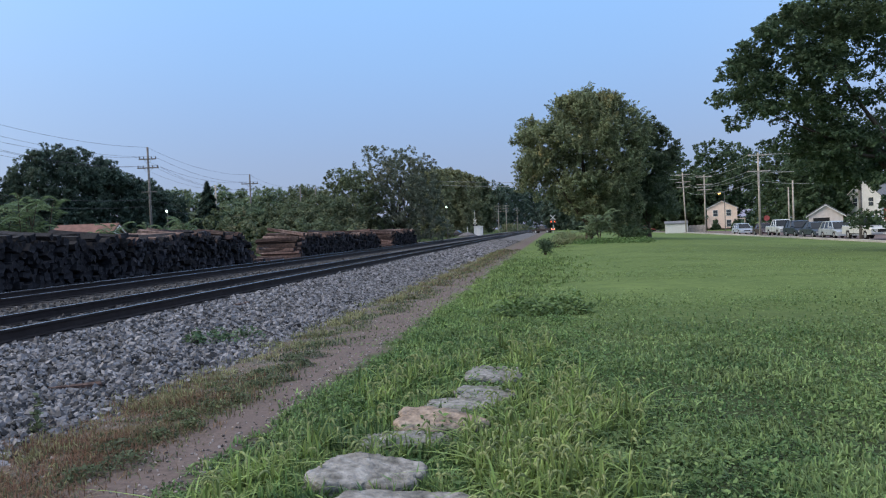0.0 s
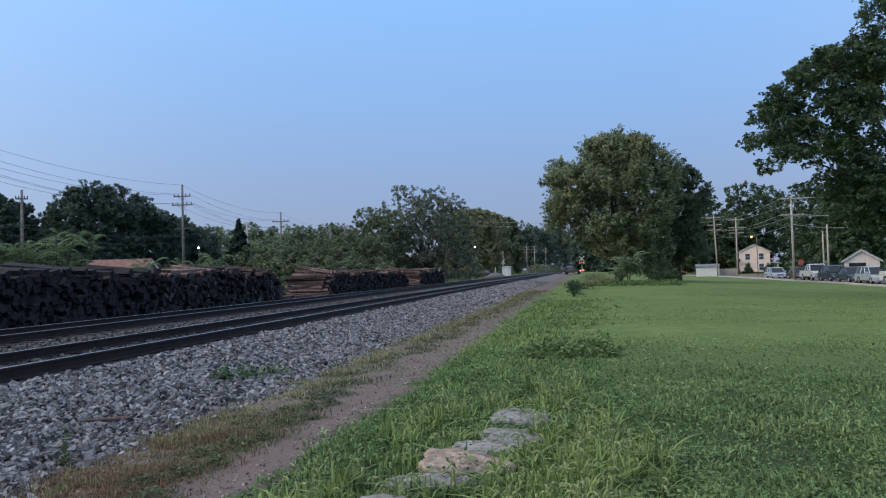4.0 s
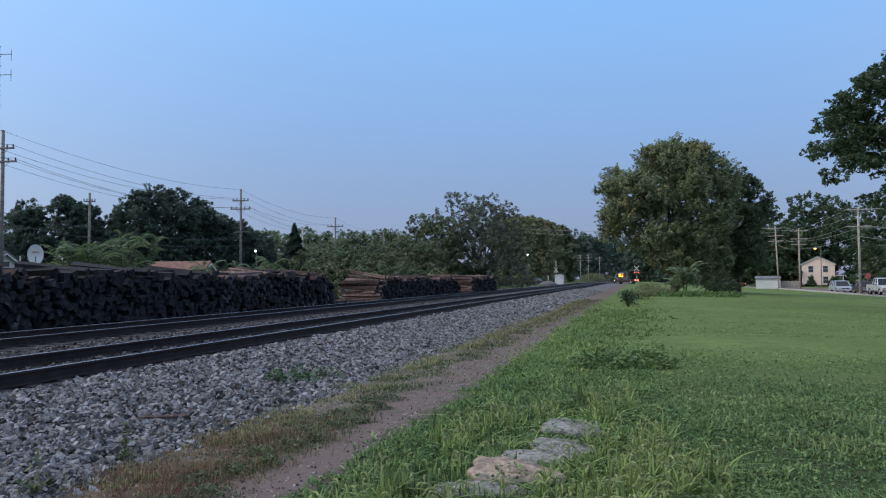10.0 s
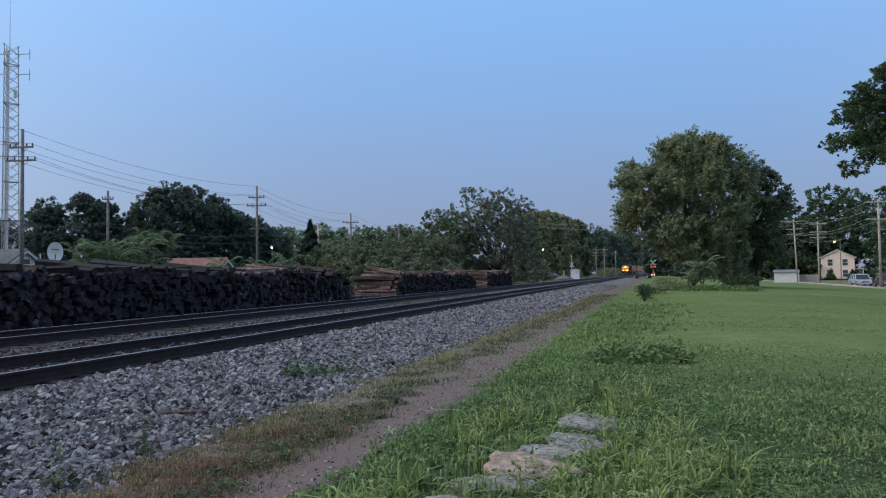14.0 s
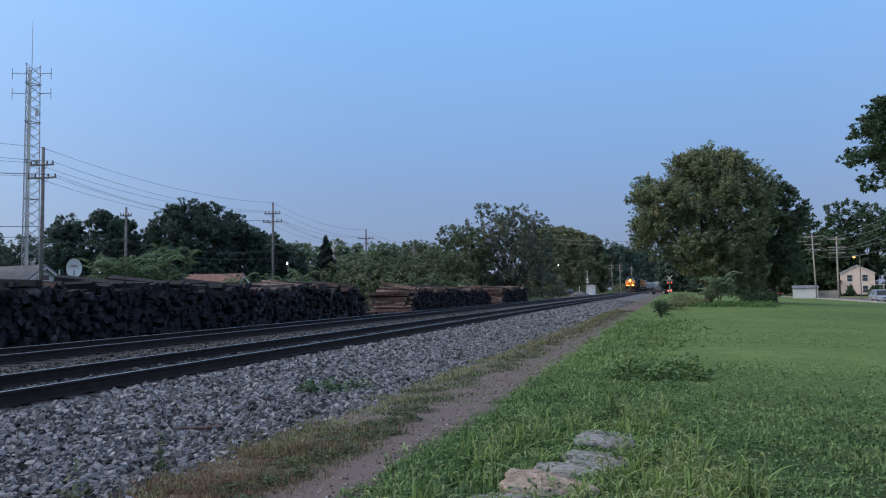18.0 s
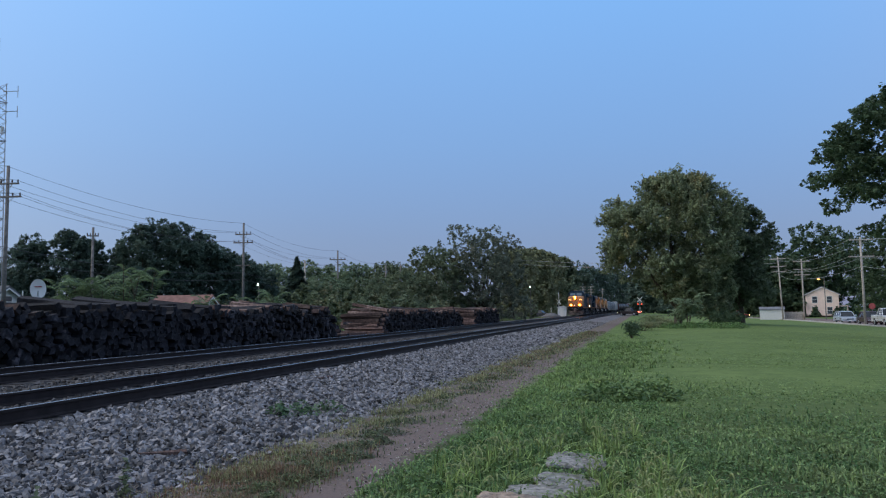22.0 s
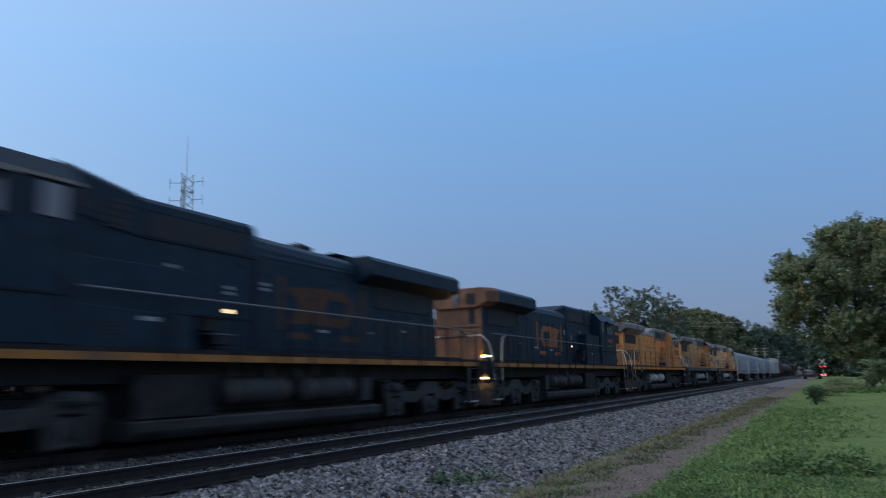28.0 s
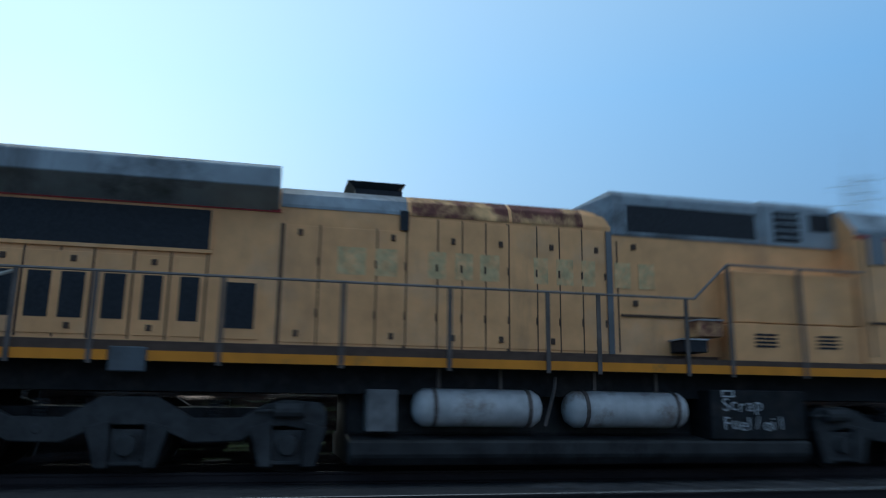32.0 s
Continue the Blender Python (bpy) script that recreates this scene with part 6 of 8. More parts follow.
def grime(ma, color, at=0.58, soft=0.16, most=0.75, size=0.55):
    """Dark streaks that run down a painted side."""
    n, l = ma.node_tree.nodes, ma.node_tree.links
    sock = n["Principled BSDF"].inputs["Base Color"]
    src = sock.links[0].from_socket
    co, mp, no, rg = n.new("ShaderNodeTexCoord"), n.new("ShaderNodeMapping"), n.new("ShaderNodeTexNoise"), n.new("ShaderNodeMapRange")
    mp.inputs["Scale"].default_value = (size, size * 1.6, size * 0.35)
    no.inputs["Scale"].default_value, no.inputs["Detail"].default_value, no.inputs["Roughness"].default_value = 1.0, 6, 0.62
    l.new(co.outputs["Object"], mp.inputs[0])
    l.new(mp.outputs[0], no.inputs["Vector"])
    rg.inputs[1].default_value, rg.inputs[2].default_value, rg.inputs[4].default_value = at - soft / 2, at + soft / 2, most
    l.new(no.outputs[0], rg.inputs[0])
    l.new(ramp_mix(n, l, rg.outputs[0], src, color), sock)


for ma in M_YELLOW[:2]:
    grime(ma, (0.13, 0.075, 0.045), 0.60)
grime(M_YELLOW[2], (0.34, 0.20, 0.11), 0.62, most=0.5)
grime(M_NAVY, (0.022, 0.036, 0.050), 0.62, most=0.6)
grime(M_GREY, (0.075, 0.075, 0.078), 0.60, most=0.6)
M_GRILLE = material("black_grille_mesh", (0.017, 0.020, 0.026), 0.6, vary=0.3, scale=20)
M_SEAM = material("dark_door_seam", (0.085, 0.055, 0.04), 0.8, vary=0.2)
M_SEAM_NAVY = material("dark_blue_door_seam", (0.007, 0.013, 0.022), 0.8, vary=0.2)
M_RED = material("thin_red_line_paint", (0.33, 0.03, 0.03), 0.5, vary=0.2)
M_UNDER = material("black_underframe_steel", (0.013, 0.014, 0.016), 0.75, 0.2, vary=0.4, scale=5, second=(0.028, 0.026, 0.025), second_scale=1.5)
M_SKIRT = material("dusty_blue_grey_skirt_paint", (0.10, 0.115, 0.13), 0.6, vary=0.2, scale=2, second=(0.06, 0.065, 0.07), second_scale=1.0)
M_FUELTANK = material("oily_dark_fuel_tank", (0.028, 0.029, 0.030), 0.6, vary=0.4, scale=3, second=(0.012, 0.012, 0.013), second_scale=1.3)
M_RELAY = material("dull_grey_box_paint", (0.17, 0.17, 0.17), 0.7, vary=0.25, scale=5)
M_TRUCK = material("dusty_grey_truck_castings", (0.046, 0.048, 0.050), 0.8, 0.1, vary=0.4, scale=4, second=(0.019, 0.019, 0.02), second_scale=2)
# wheel colour lowered to stand in for the shadow round the wheels
M_WHEEL = material("grimy_shaded_steel_wheel", (0.022, 0.021, 0.021), 0.75, 0.2, vary=0.3, scale=5)
M_TANK = material("dull_white_air_tank", (0.45, 0.45, 0.45), 0.5, vary=0.2, scale=4, second=(0.21, 0.165, 0.135), second_scale=1.5, second_at=0.6)
M_HANDRAIL = material("grimy_handrail_steel", (0.12, 0.10, 0.09), 0.6, 0.3, vary=0.3)
M_RAILPAINT = material("dull_grey_handrail_paint", (0.20, 0.175, 0.16), 0.6, vary=0.25)
M_WHITERAIL = material("pale_handrail_paint", (0.55, 0.53, 0.48), 0.6, vary=0.2)
M_GLASS = material("cab_window_glass", (0.14, 0.165, 0.19), 0.08, 0.0, vary=0.05, spec=0.6)
M_GHOST = material("ghost_of_old_green_lettering", (0.58, 0.43, 0.22), 0.7, vary=0.2, scale=6, second=(0.69, 0.42, 0.20), second_scale=5.0, second_at=0.5)
M_NUMBER = material("faded_red_number_paint", (0.24, 0.055, 0.045), 0.7, vary=0.3)
M_LABEL = material("pale_label_paint", (0.30, 0.33, 0.36), 0.7, vary=0.2)
# the emblem's orange made darker, used on the leading unit
M_LOGO_DIM = material("dimmer_emblem_paint", (0.075, 0.036, 0.020), 0.7, vary=0.3)
M_LOGO = material("orange_emblem_paint", (0.27, 0.095, 0.03), 0.6, vary=0.25)
M_HEADLIGHT = material("burning_headlight", (1, 0.7, 0.4), 0.3, vary=0, emit=((1.0, 0.21, 0.0020), 620.0))
M_DITCH = material("burning_ditch_light", (1, 0.7, 0.4), 0.3, vary=0, emit=((1.0, 0.17, 0.0015), 560.0))
M_ROOF_EDGE = material("pale_dusty_roof_paint", (0.20, 0.18, 0.16), 0.8, vary=0.25, scale=3)
M_BOARD = material("lit_number_board", (1, 0.9, 0.5), 0.4, vary=0, emit=((1.0, 0.62, 0.14), 1.7))
M_STEPLIGHT = material("step_light_glow", (1, 0.8, 0.4), 0.4, vary=0, emit=((1.0, 0.58, 0.16), 90.0))
M_CLASSLIGHT = material("small_white_marker_light", (1, 1, 0.9), 0.4, vary=0, emit=((1.0, 0.72, 0.36), 2.6))


def text_mesh(words, size, mat):
    cu = bpy.data.curves.new("writing", "FONT")
    cu.body, cu.size, cu.extrude = words, size, 0.002
    ob = bpy.data.objects.new("writing", cu)
    scene.collection.objects.link(ob)
    me = bpy.data.meshes.new_from_object(ob.evaluated_get(bpy.context.evaluated_depsgraph_get()))
    bpy.data.objects.remove(ob)
    me.materials.clear()
    me.materials.append(mat)
    return me


def wheel_mesh():
    f = Form()
    f.tube((0.66, 0, 0.53), (0.79, 0, 0.53), 0.53, 0.53, 24)
    f.tube((0.64, 0, 0.53), (0.67, 0, 0.53), 0.56, 0.56, 24)
    f.tube((-0.79, 0, 0.53), (-0.66, 0, 0.53), 0.53, 0.53, 24)
    f.tube((-0.67, 0, 0.53), (-0.64, 0, 0.53), 0.56, 0.56, 24)
    f.tube((-0.95, 0, 0.53), (0.95, 0, 0.53), 0.09, 0.09, 10)
    return f.mesh("wheelset", M_WHEEL, smooth=False)


WHEELSET = wheel_mesh()


def sideframe_mesh():
    """Cast side frame of a three-axle truck: arched beam between axle boxes."""
    f = Form()
    top = [(-2.72, 0.90), (-2.62, 1.02), (-2.1, 1.05), (-1.85, 0.98), (-1.5, 0.79), (-0.85, 0.78), (-0.58, 0.94), (-0.36, 1.07), (0.36, 1.07), (0.58, 0.94), (0.85, 0.78), (1.5, 0.79), (1.85, 0.98), (2.1, 1.05), (2.62, 1.02), (2.72, 0.90)]
    bot = [(-2.72, 0.60), (-2.62, 0.60), (-2.1, 0.68), (-1.85, 0.66), (-1.5, 0.46), (-0.85, 0.44), (-0.58, 0.56), (-0.36, 0.68), (0.36, 0.68), (0.58, 0.56), (0.85, 0.44), (1.5, 0.46), (1.85, 0.66), (2.1, 0.68), (2.62, 0.60), (2.72, 0.60)]
    prof = top + bot[::-1]
    f.prism(prof, "x", 1.05, 1.22)
    for y in (-2.18, 0, 2.18):
        for q in (1, -1):
            f.prism([(y + q * 0.24, 0.74), (y + q * 0.56, 0.66), (y + q * 0.46, 0.36), (y + q * 0.40, 0.10), (y + q * 0.22, 0.10), (y + q * 0.22, 0.40)], "x", 1.07, 1.24)
        f.box(1.06, 1.20, y - 0.24, y + 0.24, 0.13, 0.19)
    f.tube((1.20, -1.15, 0.62), (1.232, -1.15, 0.62), 0.075, 0.075, 10).tube((1.20, 1.15, 0.62), (1.232, 1.15, 0.62), 0.075, 0.075, 10)
    return f.mesh("side_frame", M_TRUCK, bevel=0.02)


def axlebox_mesh():
    f = Form().prism([(-0.21, 0.22), (-0.17, 0.14), (0.17, 0.14), (0.21, 0.22), (0.21, 0.62), (-0.21, 0.62)], "x", 1.08, 1.19)
    return f.tube((1.15, 0, 0.40), (1.27, 0, 0.40), 0.16, 0.14, 14).mesh("axle_box", M_TRUCK, bevel=0.01)


def spring_mesh():
    f = Form()
    for k in range(5):
        f.tube((1.12, 0, 0.80 + k * 0.05), (1.12, 0, 0.83 + k * 0.05), 0.10, 0.10, 10)
    return f.mesh("coil_spring", M_UNDER)


def brake_mesh():
    return Form().tube((1.28, -0.24, 0.90), (1.28, 0.2, 0.90), 0.11, 0.11, 12).tube((1.28, -0.5, 0.88), (1.28, -0.24, 0.90), 0.025, 0.025, 6).mesh("brake_cylinder", M_TRUCK, bevel=0.01)


SIDEFRAME, AXLEBOX, SPRING, BRAKE = sideframe_mesh(), axlebox_mesh(), spring_mesh(), brake_mesh()


def add_truck(root, yc, sx=1):
    t = part("truck", Form().box(-0.9, 0.9, yc - 2.5, yc + 2.5, 0.62, 0.92), M_UNDER, root, "grey six-wheel truck")
    for s in (1, -1):
        m = pose(0, yc, 0) if s == 1 else pose(0, yc, 0, 0, 0, 180)
        part("side_frame", SIDEFRAME, None, t, m=m)
        for dy in (-2.18, 0.0, 2.18):
            mm = pose(0, yc + dy, 0) if s == 1 else pose(0, yc + dy, 0, 0, 0, 180)
            part("axle_box", AXLEBOX, None, t, m=mm)
        for dy in (-1.15, 1.15):
            mm = pose(0, yc + dy, 0) if s == 1 else pose(0, yc + dy, 0, 0, 0, 180)
            part("coil_spring", SPRING, None, t, m=mm)
        for dy in (-2.3, 2.2):
            mm = pose(0, yc + dy, 0) if s == 1 else pose(0, yc + dy, 0, 0, 0, 180)
            part("brake_cylinder", BRAKE, None, t, m=mm)
    for dy in (-2.18, 0.0, 2.18):
        part("wheelset", WHEELSET, None, t, m=pose(0, yc + dy, 0))
    return t


def loco(label, body, roof, seam, stripe, L=21.65, navy=False, leading=False, kind=2):
    """A six-axle hood unit; local y runs from the long-hood end to the cab end, rail top at z 0."""
    root = thing("locomotive", label, "locomotive", group="locomotives of the train")
    k = L / 21.65

    def Y(y):
        return y * k

    def P(name, f, mat, lab="", bevel=0.0, parent=None, smooth=False):
        return part(name, f, mat, parent or root, lab, bevel, smooth)

    # underframe and sill
    P("underframe", Form().box(-1.1, 1.1, 0.5, L - 0.5, 1.15, 1.56), M_UNDER)
    P("walkway", Form().box(-1.53, 1.53, 0.75, L - 0.75, 1.56, 1.78), M_UNDER if navy else seam, "grimy walkway deck")
    for s in (1, -1):
        x0, x1 = sorted((s * 1.533, s * 1.545))
        if kind == 3:
            P("sill_stripe", Form().box(x0, x1, 0.8, L - 0.8, 1.79, 1.94), stripe, "yellow stripe along the sill")
            P("sill_skirt", Form().box(x0, x1, 0.8, L - 0.8, 1.50, 1.785), M_SKIRT, "blue-grey side skirt below the stripe")
        else:
            stops = (0.8, Y(3.2), Y(3.72), L - 0.8) if not navy else (0.8, L - 0.8)
            for ya, yb in zip(stops[::2], stops[1::2]):
                P("sill_stripe", Form().box(x0, x1, ya, yb, 1.55, 1.69), stripe, "orange-yellow stripe along the sill")
            if not navy:
                P("jacking_pad", Form().box(*sorted((s * 1.50, s * 1.55)), Y(3.22), Y(3.70), 1.40, 1.74), M_SKIRT, "grey jacking pad on the sill", bevel=0.015)
    h0 = 2.75 if leading else 0.92          # where the long hood ends
    w0, w9 = (1.95, 7.07) if leading else (0.78, 5.37)          # where the radiator wing begins and ends
    up, low = (0.12, -0.20) if kind == 3 else (0.0, 0.0)
    # long hood: flat sides, rounded shoulders
    hood = [(-1.0, 1.78), (-1.0, 4.04), (-0.94, 4.22), (-0.75, 4.36), (-0.4, 4.42), (0.4, 4.42), (0.75, 4.36), (0.94, 4.22), (1.0, 4.04), (1.0, 1.78)]
    hood = [(x, z + up if z > 2 else z) for x, z in hood]
    P("long_hood", Form().prism(hood, "y", Y(h0), Y(15.5)), body, bevel=0.02)
    outer = [(1.012, 4.0), (1.012, 4.05), (0.95, 4.232), (0.757, 4.374), (0.4, 4.434)]
    inner = [(0.4, 4.40), (0.74, 4.345), (0.93, 4.21), (0.99, 4.03), (0.99, 4.0)]

    outer, inner = [(x, z + up) for x, z in outer], [(x, z + up) for x, z in inner]

    def cap(y0, y1, mat, lab, name="hood_roof", grow=0.0):
        """A sheet bent over the shoulders of the hood."""
        right = [(x + grow, z + (grow if z > 4.02 else 0)) for x, z in outer] + inner
        if name == "hood_roof":
            prof = [(-x, z) for x, z in outer] + [(x, z) for x, z in outer[::-1]] + inner[::-1] + [(-x, z) for x, z in inner]
            P(name, Form().prism(prof, "y", Y(y0), Y(y1)), mat, lab)
        else:
            for q in (1, -1):
                P(name, Form().prism([(q * x, z) for x, z in right], "y", Y(y0), Y(y1)), mat, lab)

    if kind == 4:
        cap(5.40, 7.40, roof, "grey hood roof")
        for ya, yb in ((7.47, 9.12), (9.18, 10.45)):
            cap(ya, yb, M_RUST, "bent roof edge, its paint rusted through", "bare_panel", 0.004)
        cap(7.40, 10.75, body, "tan-yellow hood roof")
        P("torn_flap", Form().box(1.0, 1.05, Y(7.28), Y(7.42), 3.74, 4.06), M_GRILLE, "black torn rubber flap")
    else:
        cap(5.40, 10.8, roof, "grey hood roof")
    # radiator wings at the hood end
    wing = [(-1.0, 3.93), (-1.5, 4.17), (-1.5, 4.46), (-1.40, 4.54), (1.40, 4.54), (1.5, 4.46), (1.5, 4.17), (1.0, 3.93)]
    if navy:
        wing = [(-1.0, 3.82), (-1.54, 4.02), (-1.54, 4.42), (-1.36, 4.56), (1.36, 4.56), (1.54, 4.42), (1.54, 4.02), (1.0, 3.82)]
    narrow = [(x * 0.80, z) for x, z in wing]
    f = Form()
    f.rings([[(x, Y(w0), z) for x, z in (wing if leading else narrow)], [(x, Y(w0 + 0.57), z) for x, z in wing], [(x, Y(w9), z) for x, z in wing]])
    P("radiator_wing", f, roof, "grey overhanging radiator housing", bevel=0.015)
    for s in (1, -1):
        a, b = (wing[6], wing[7]) if s == 1 else (wing[1], wing[0])
        f = Form()
        f.add([(a[0] * 0.995, Y(w0 + 0.6), a[1] - 0.006), (b[0] * 1.004, Y(w0 + 0.6), b[1] - 0.012), (b[0] * 1.004, Y(w9 - 0.12), b[1] - 0.012), (a[0] * 0.995, Y(w9 - 0.12), a[1] - 0.006)], [(0, 1, 2, 3)])
        P("radiator_screen", f, M_GRILLE if navy else M_GREY, "dark screen under the overhang")
        if not navy:
            P("red_line", Form().box(*sorted((s * 1.005, s * 1.018)), Y(0.95), Y(5.4), 3.90, 3.96), M_RED)
        g0 = h0 + 0.36
        P("radiator_grille", Form().box(*sorted((s * 1.003, s * 1.02)), Y(g0), Y(h0 + 3.45), 3.25, 3.86), M_GRILLE, "dark radiator intake grille")
        f = Form().box(*sorted((s * 1.003, s * 1.04)), Y(g0 - 0.05), Y(h0 + 3.50), 3.19, 3.245).box(*sorted((s * 1.003, s * 1.04)), Y(h0 + 3.455), Y(h0 + 3.50), 3.25, 3.88)
        f.box(*sorted((s * 1.003, s * 1.04)), Y(g0 - 0.05), Y(g0 - 0.005), 3.25, 3.88)
        P("grille_frame", f, body)
        # tall door slots, each in a door of its own
        for i, (ya, yb) in enumerate(((0.95, 1.24), (1.45, 1.77), (1.94, 2.25), (2.38, 2.70), (2.95, 3.25), (3.48, 3.76), (4.0, 4.28))):
            ya, yb = ya + h0 - 0.92, yb + h0 - 0.92
            P("slot_door", Form().box(*sorted((s * 1.001, s * 1.014)), Y(ya - 0.07), Y(yb + 0.07), 1.93, 3.12), body, bevel=0.006)
            P("cooling_slot", Form().box(*sorted((s * 1.010, s * 1.018)), Y(ya), Y(yb), 2.16, 2.82), M_GRILLE, "dark tall cooling slot")
            P("door_seam", Form().box(*sorted((s * 1.001, s * 1.009)), Y(yb + 0.075), Y(yb + 0.10), 1.88, 3.18), seam)
            if i % 2:
                for z in (2.0, 2.97):
                    P("door_latch", Form().box(*sorted((s * 1.012, s * 1.035)), Y(ya + 0.10), Y(ya + 0.18), z, z + 0.09), seam, bevel=0.006)
        d0 = h0 + 3.75
        P("filter_door", Form().box(*sorted((s * 1.001, s * 1.016)), Y(d0 - 0.06), Y(d0 + 0.50), 1.92, 2.84), body, bevel=0.006)
        P("filter_screen", Form().box(*sorted((s * 1.010, s * 1.020)), Y(d0), Y(d0 + 0.42), 2.08, 2.77), M_GRILLE, "dark filter opening")
        if not navy and kind < 4:
            P("red_line", Form().box(*sorted((s * 1.003, s * 1.018)), Y(5.4), Y(10.75), 3.99 + up, 4.05 + up), M_RED)
        # hood doors: each panel stands a little proud, with dark joints, latches and hinges between
        edges = (5.46, 6.02, 6.92, 7.40, 7.91, 8.32, 8.72, 9.12, 9.61, 10.01, 10.42, 10.84)
        for i, (ya, yb) in enumerate(zip(edges, edges[1:])):
            ztop = 3.72 if ya < 7.3 else 3.94
            P("hood_door", Form().box(*sorted((s * 1.0, s * 1.012)), Y(ya) + 0.011, Y(yb) - 0.011, 1.90, ztop), body, bevel=0.004)
            wide = ya in (5.46, 7.40, 9.12)
            P("door_seam", Form().box(*sorted((s * 1.0, s * 1.005)), Y(ya) - (0.045 if wide else 0.011), Y(ya) + 0.011, 1.86, ztop + 0.02), seam)
            if i % 2 == 0:
                for z in (1.99, 3.56):
                    P("door_latch", Form().box(*sorted((s * 1.010, s * 1.035)), Y(ya + 0.22), Y(ya + 0.29), z, z + 0.10), seam, bevel=0.006)
            for z in (2.3, 3.1):
                P("door_hinge", Form().box(*sorted((s * 1.008, s * 1.028)), Y(yb) - 0.028, Y(yb) + 0.0, z, z + 0.12), seam)
        P("door_post", Form().box(*sorted((s * 1.0, s * 1.03)), Y(10.86), Y(10.96), 1.86, 3.96), M_GREY_DEEP if not navy else seam, "grey post between hood and cabinets")
        P("door_seam", Form().box(*sorted((s * 1.0, s * 1.006)), Y(11.05), Y(11.075), 1.9, 3.8), seam)
        P("hood_ledge", Form().box(*sorted((s * 1.0, s * 1.03)), Y(11.1), Y(12.95), 2.50, 2.54), seam)
        for z in (2.68, 3.66):
            P("door_latch", Form().box(*sorted((s * 1.002, s * 1.03)), Y(11.33), Y(11.42), z, z + 0.10), seam, bevel=0.006)
        P("door_ledge", Form().box(*sorted((s * 1.0, s * 1.035)), Y(0.95), Y(12.9), 1.79, 1.86), M_SEAM if not navy else M_SEAM_NAVY)
        # long handrail on posts
        f = Form()
        xr = s * 1.56
        f.pipe([(xr, Y(0.55), 2.77 + up), (xr, Y(12.15), 2.77 + up)] if not navy else [(xr, Y(0.55), 2.77), (xr, Y(15.4), 2.77)], 0.022)
        if not navy:
            f.pipe([(xr, Y(12.15), 2.77 + up), (xr, Y(12.8), 3.38 + up / 2), (xr, Y(15.5), 3.38 + up / 2)], 0.022)
        P("handrail", f, M_GREY_DEEP if navy else M_RAILPAINT, "grimy steel handrail")
        for y in (0.9, 1.96, 2.97, 4.66, 6.37, 7.99, 9.57, 10.43, 11.99) + ((12.80, 14.19) if not navy else (13.6,)):
            P("handrail_post", Form().box(*sorted((s * 1.548, s * 1.575)), Y(y) - 0.036, Y(y) + 0.036, 1.50, 2.76 if y < 12.5 else (3.38 if not navy else 2.76)), M_SEAM_NAVY if navy else M_HANDRAIL, bevel=0.006)
        if not navy:
            if kind < 4:
                P("red_line", Form().box(*sorted((s * 1.003, s * 1.034)), Y(10.98), Y(15.5), 3.84, 3.89), M_RED)
            P("red_line", Form().box(*sorted((s * 1.502, s * 1.512)), Y(15.5), Y(16.45), 4.02, 4.08), M_RED)
        # equipment cabinets and aux cab
        P("cabinet", Form().box(*sorted((s * 1.0, s * 1.42)), Y(12.95), Y(15.5), 1.78, 2.42), body, bevel=0.01)
        P("cabinet_door", Form().box(*sorted((s * 1.0, s * 1.40)), Y(13.0), Y(15.45), 2.44, 3.32), body, bevel=0.01)
        P("cabinet_seam", Form().box(*sorted((s * 1.40, s * 1.408)), Y(14.25), Y(14.29), 2.46, 3.30), seam)
        for y in (13.35, 14.58):
            for z in (2.02, 2.085, 2.15, 2.215):
                P("louvre", Form().box(*sorted((s * 1.42, s * 1.43)), Y(y), Y(y + 0.42), z, z + 0.035), M_GRILLE)
        P("step_box", Form().box(*sorted((s * 1.02, s * 1.46)), Y(11.98), Y(12.42), 1.90, 2.10), M_GRILLE, "black open step box", bevel=0.01)
        P("step_plate", Form().box(*sorted((s * 1.02, s * 1.48)), Y(11.95), Y(12.44), 2.10, 2.125), M_TANK if not navy else M_GREY_DEEP, "pale step edge")
        P("battery_box", Form().box(*sorted((s * 1.02, s * 1.40)), Y(12.30), Y(12.76), 2.17, 2.44), M_RUST if not navy else M_UNDER, bevel=0.01)
        # box top in white on yellow units, standing in for light on it
        P("battery_lid", Form().box(*sorted((s * 1.02, s * 1.42)), Y(12.28), Y(12.78), 2.44, 2.46), M_TANK if not navy else M_UNDER)
    # inverter and blower housing behind the cab
    box_a = [(-1.025, 3.90), (-1.025, 4.62), (-0.93, 4.72), (0.93, 4.72), (1.025, 4.62), (1.025, 3.90)]
    box_a = [(x, z + up) for x, z in box_a]
    f = Form()
    f.rings([[(x * 0.55, Y(10.3), min(z, 4.36 + up)) for x, z in box_a], [(x, Y(11.0), z) for x, z in box_a], [(x, Y(13.95), z) for x, z in box_a]])
    P("blower_housing", f, roof, "grey equipment housing behind the cab", bevel=0.012)
    P("inverter_housing", Form().prism([(x * 1.01, z + (0.03 if z > 4 else 0)) for x, z in box_a], "y", Y(13.97), Y(15.5)), roof, "grey cabinet housing behind the cab", bevel=0.012)
    for s in (1, -1):
        P("blower_grille", Form().box(*sorted((s * 1.026, s * 1.036)), Y(11.28), Y(13.80), 3.98 + up, 4.45 + up), M_GRILLE, "dark intake grille")
        f = Form()
        for z in (3.945 + up, 4.455 + up):
            f.box(*sorted((s * 1.026, s * 1.045)), Y(11.24), Y(13.84), z, z + 0.03)
        P("grille_frame", f, roof)
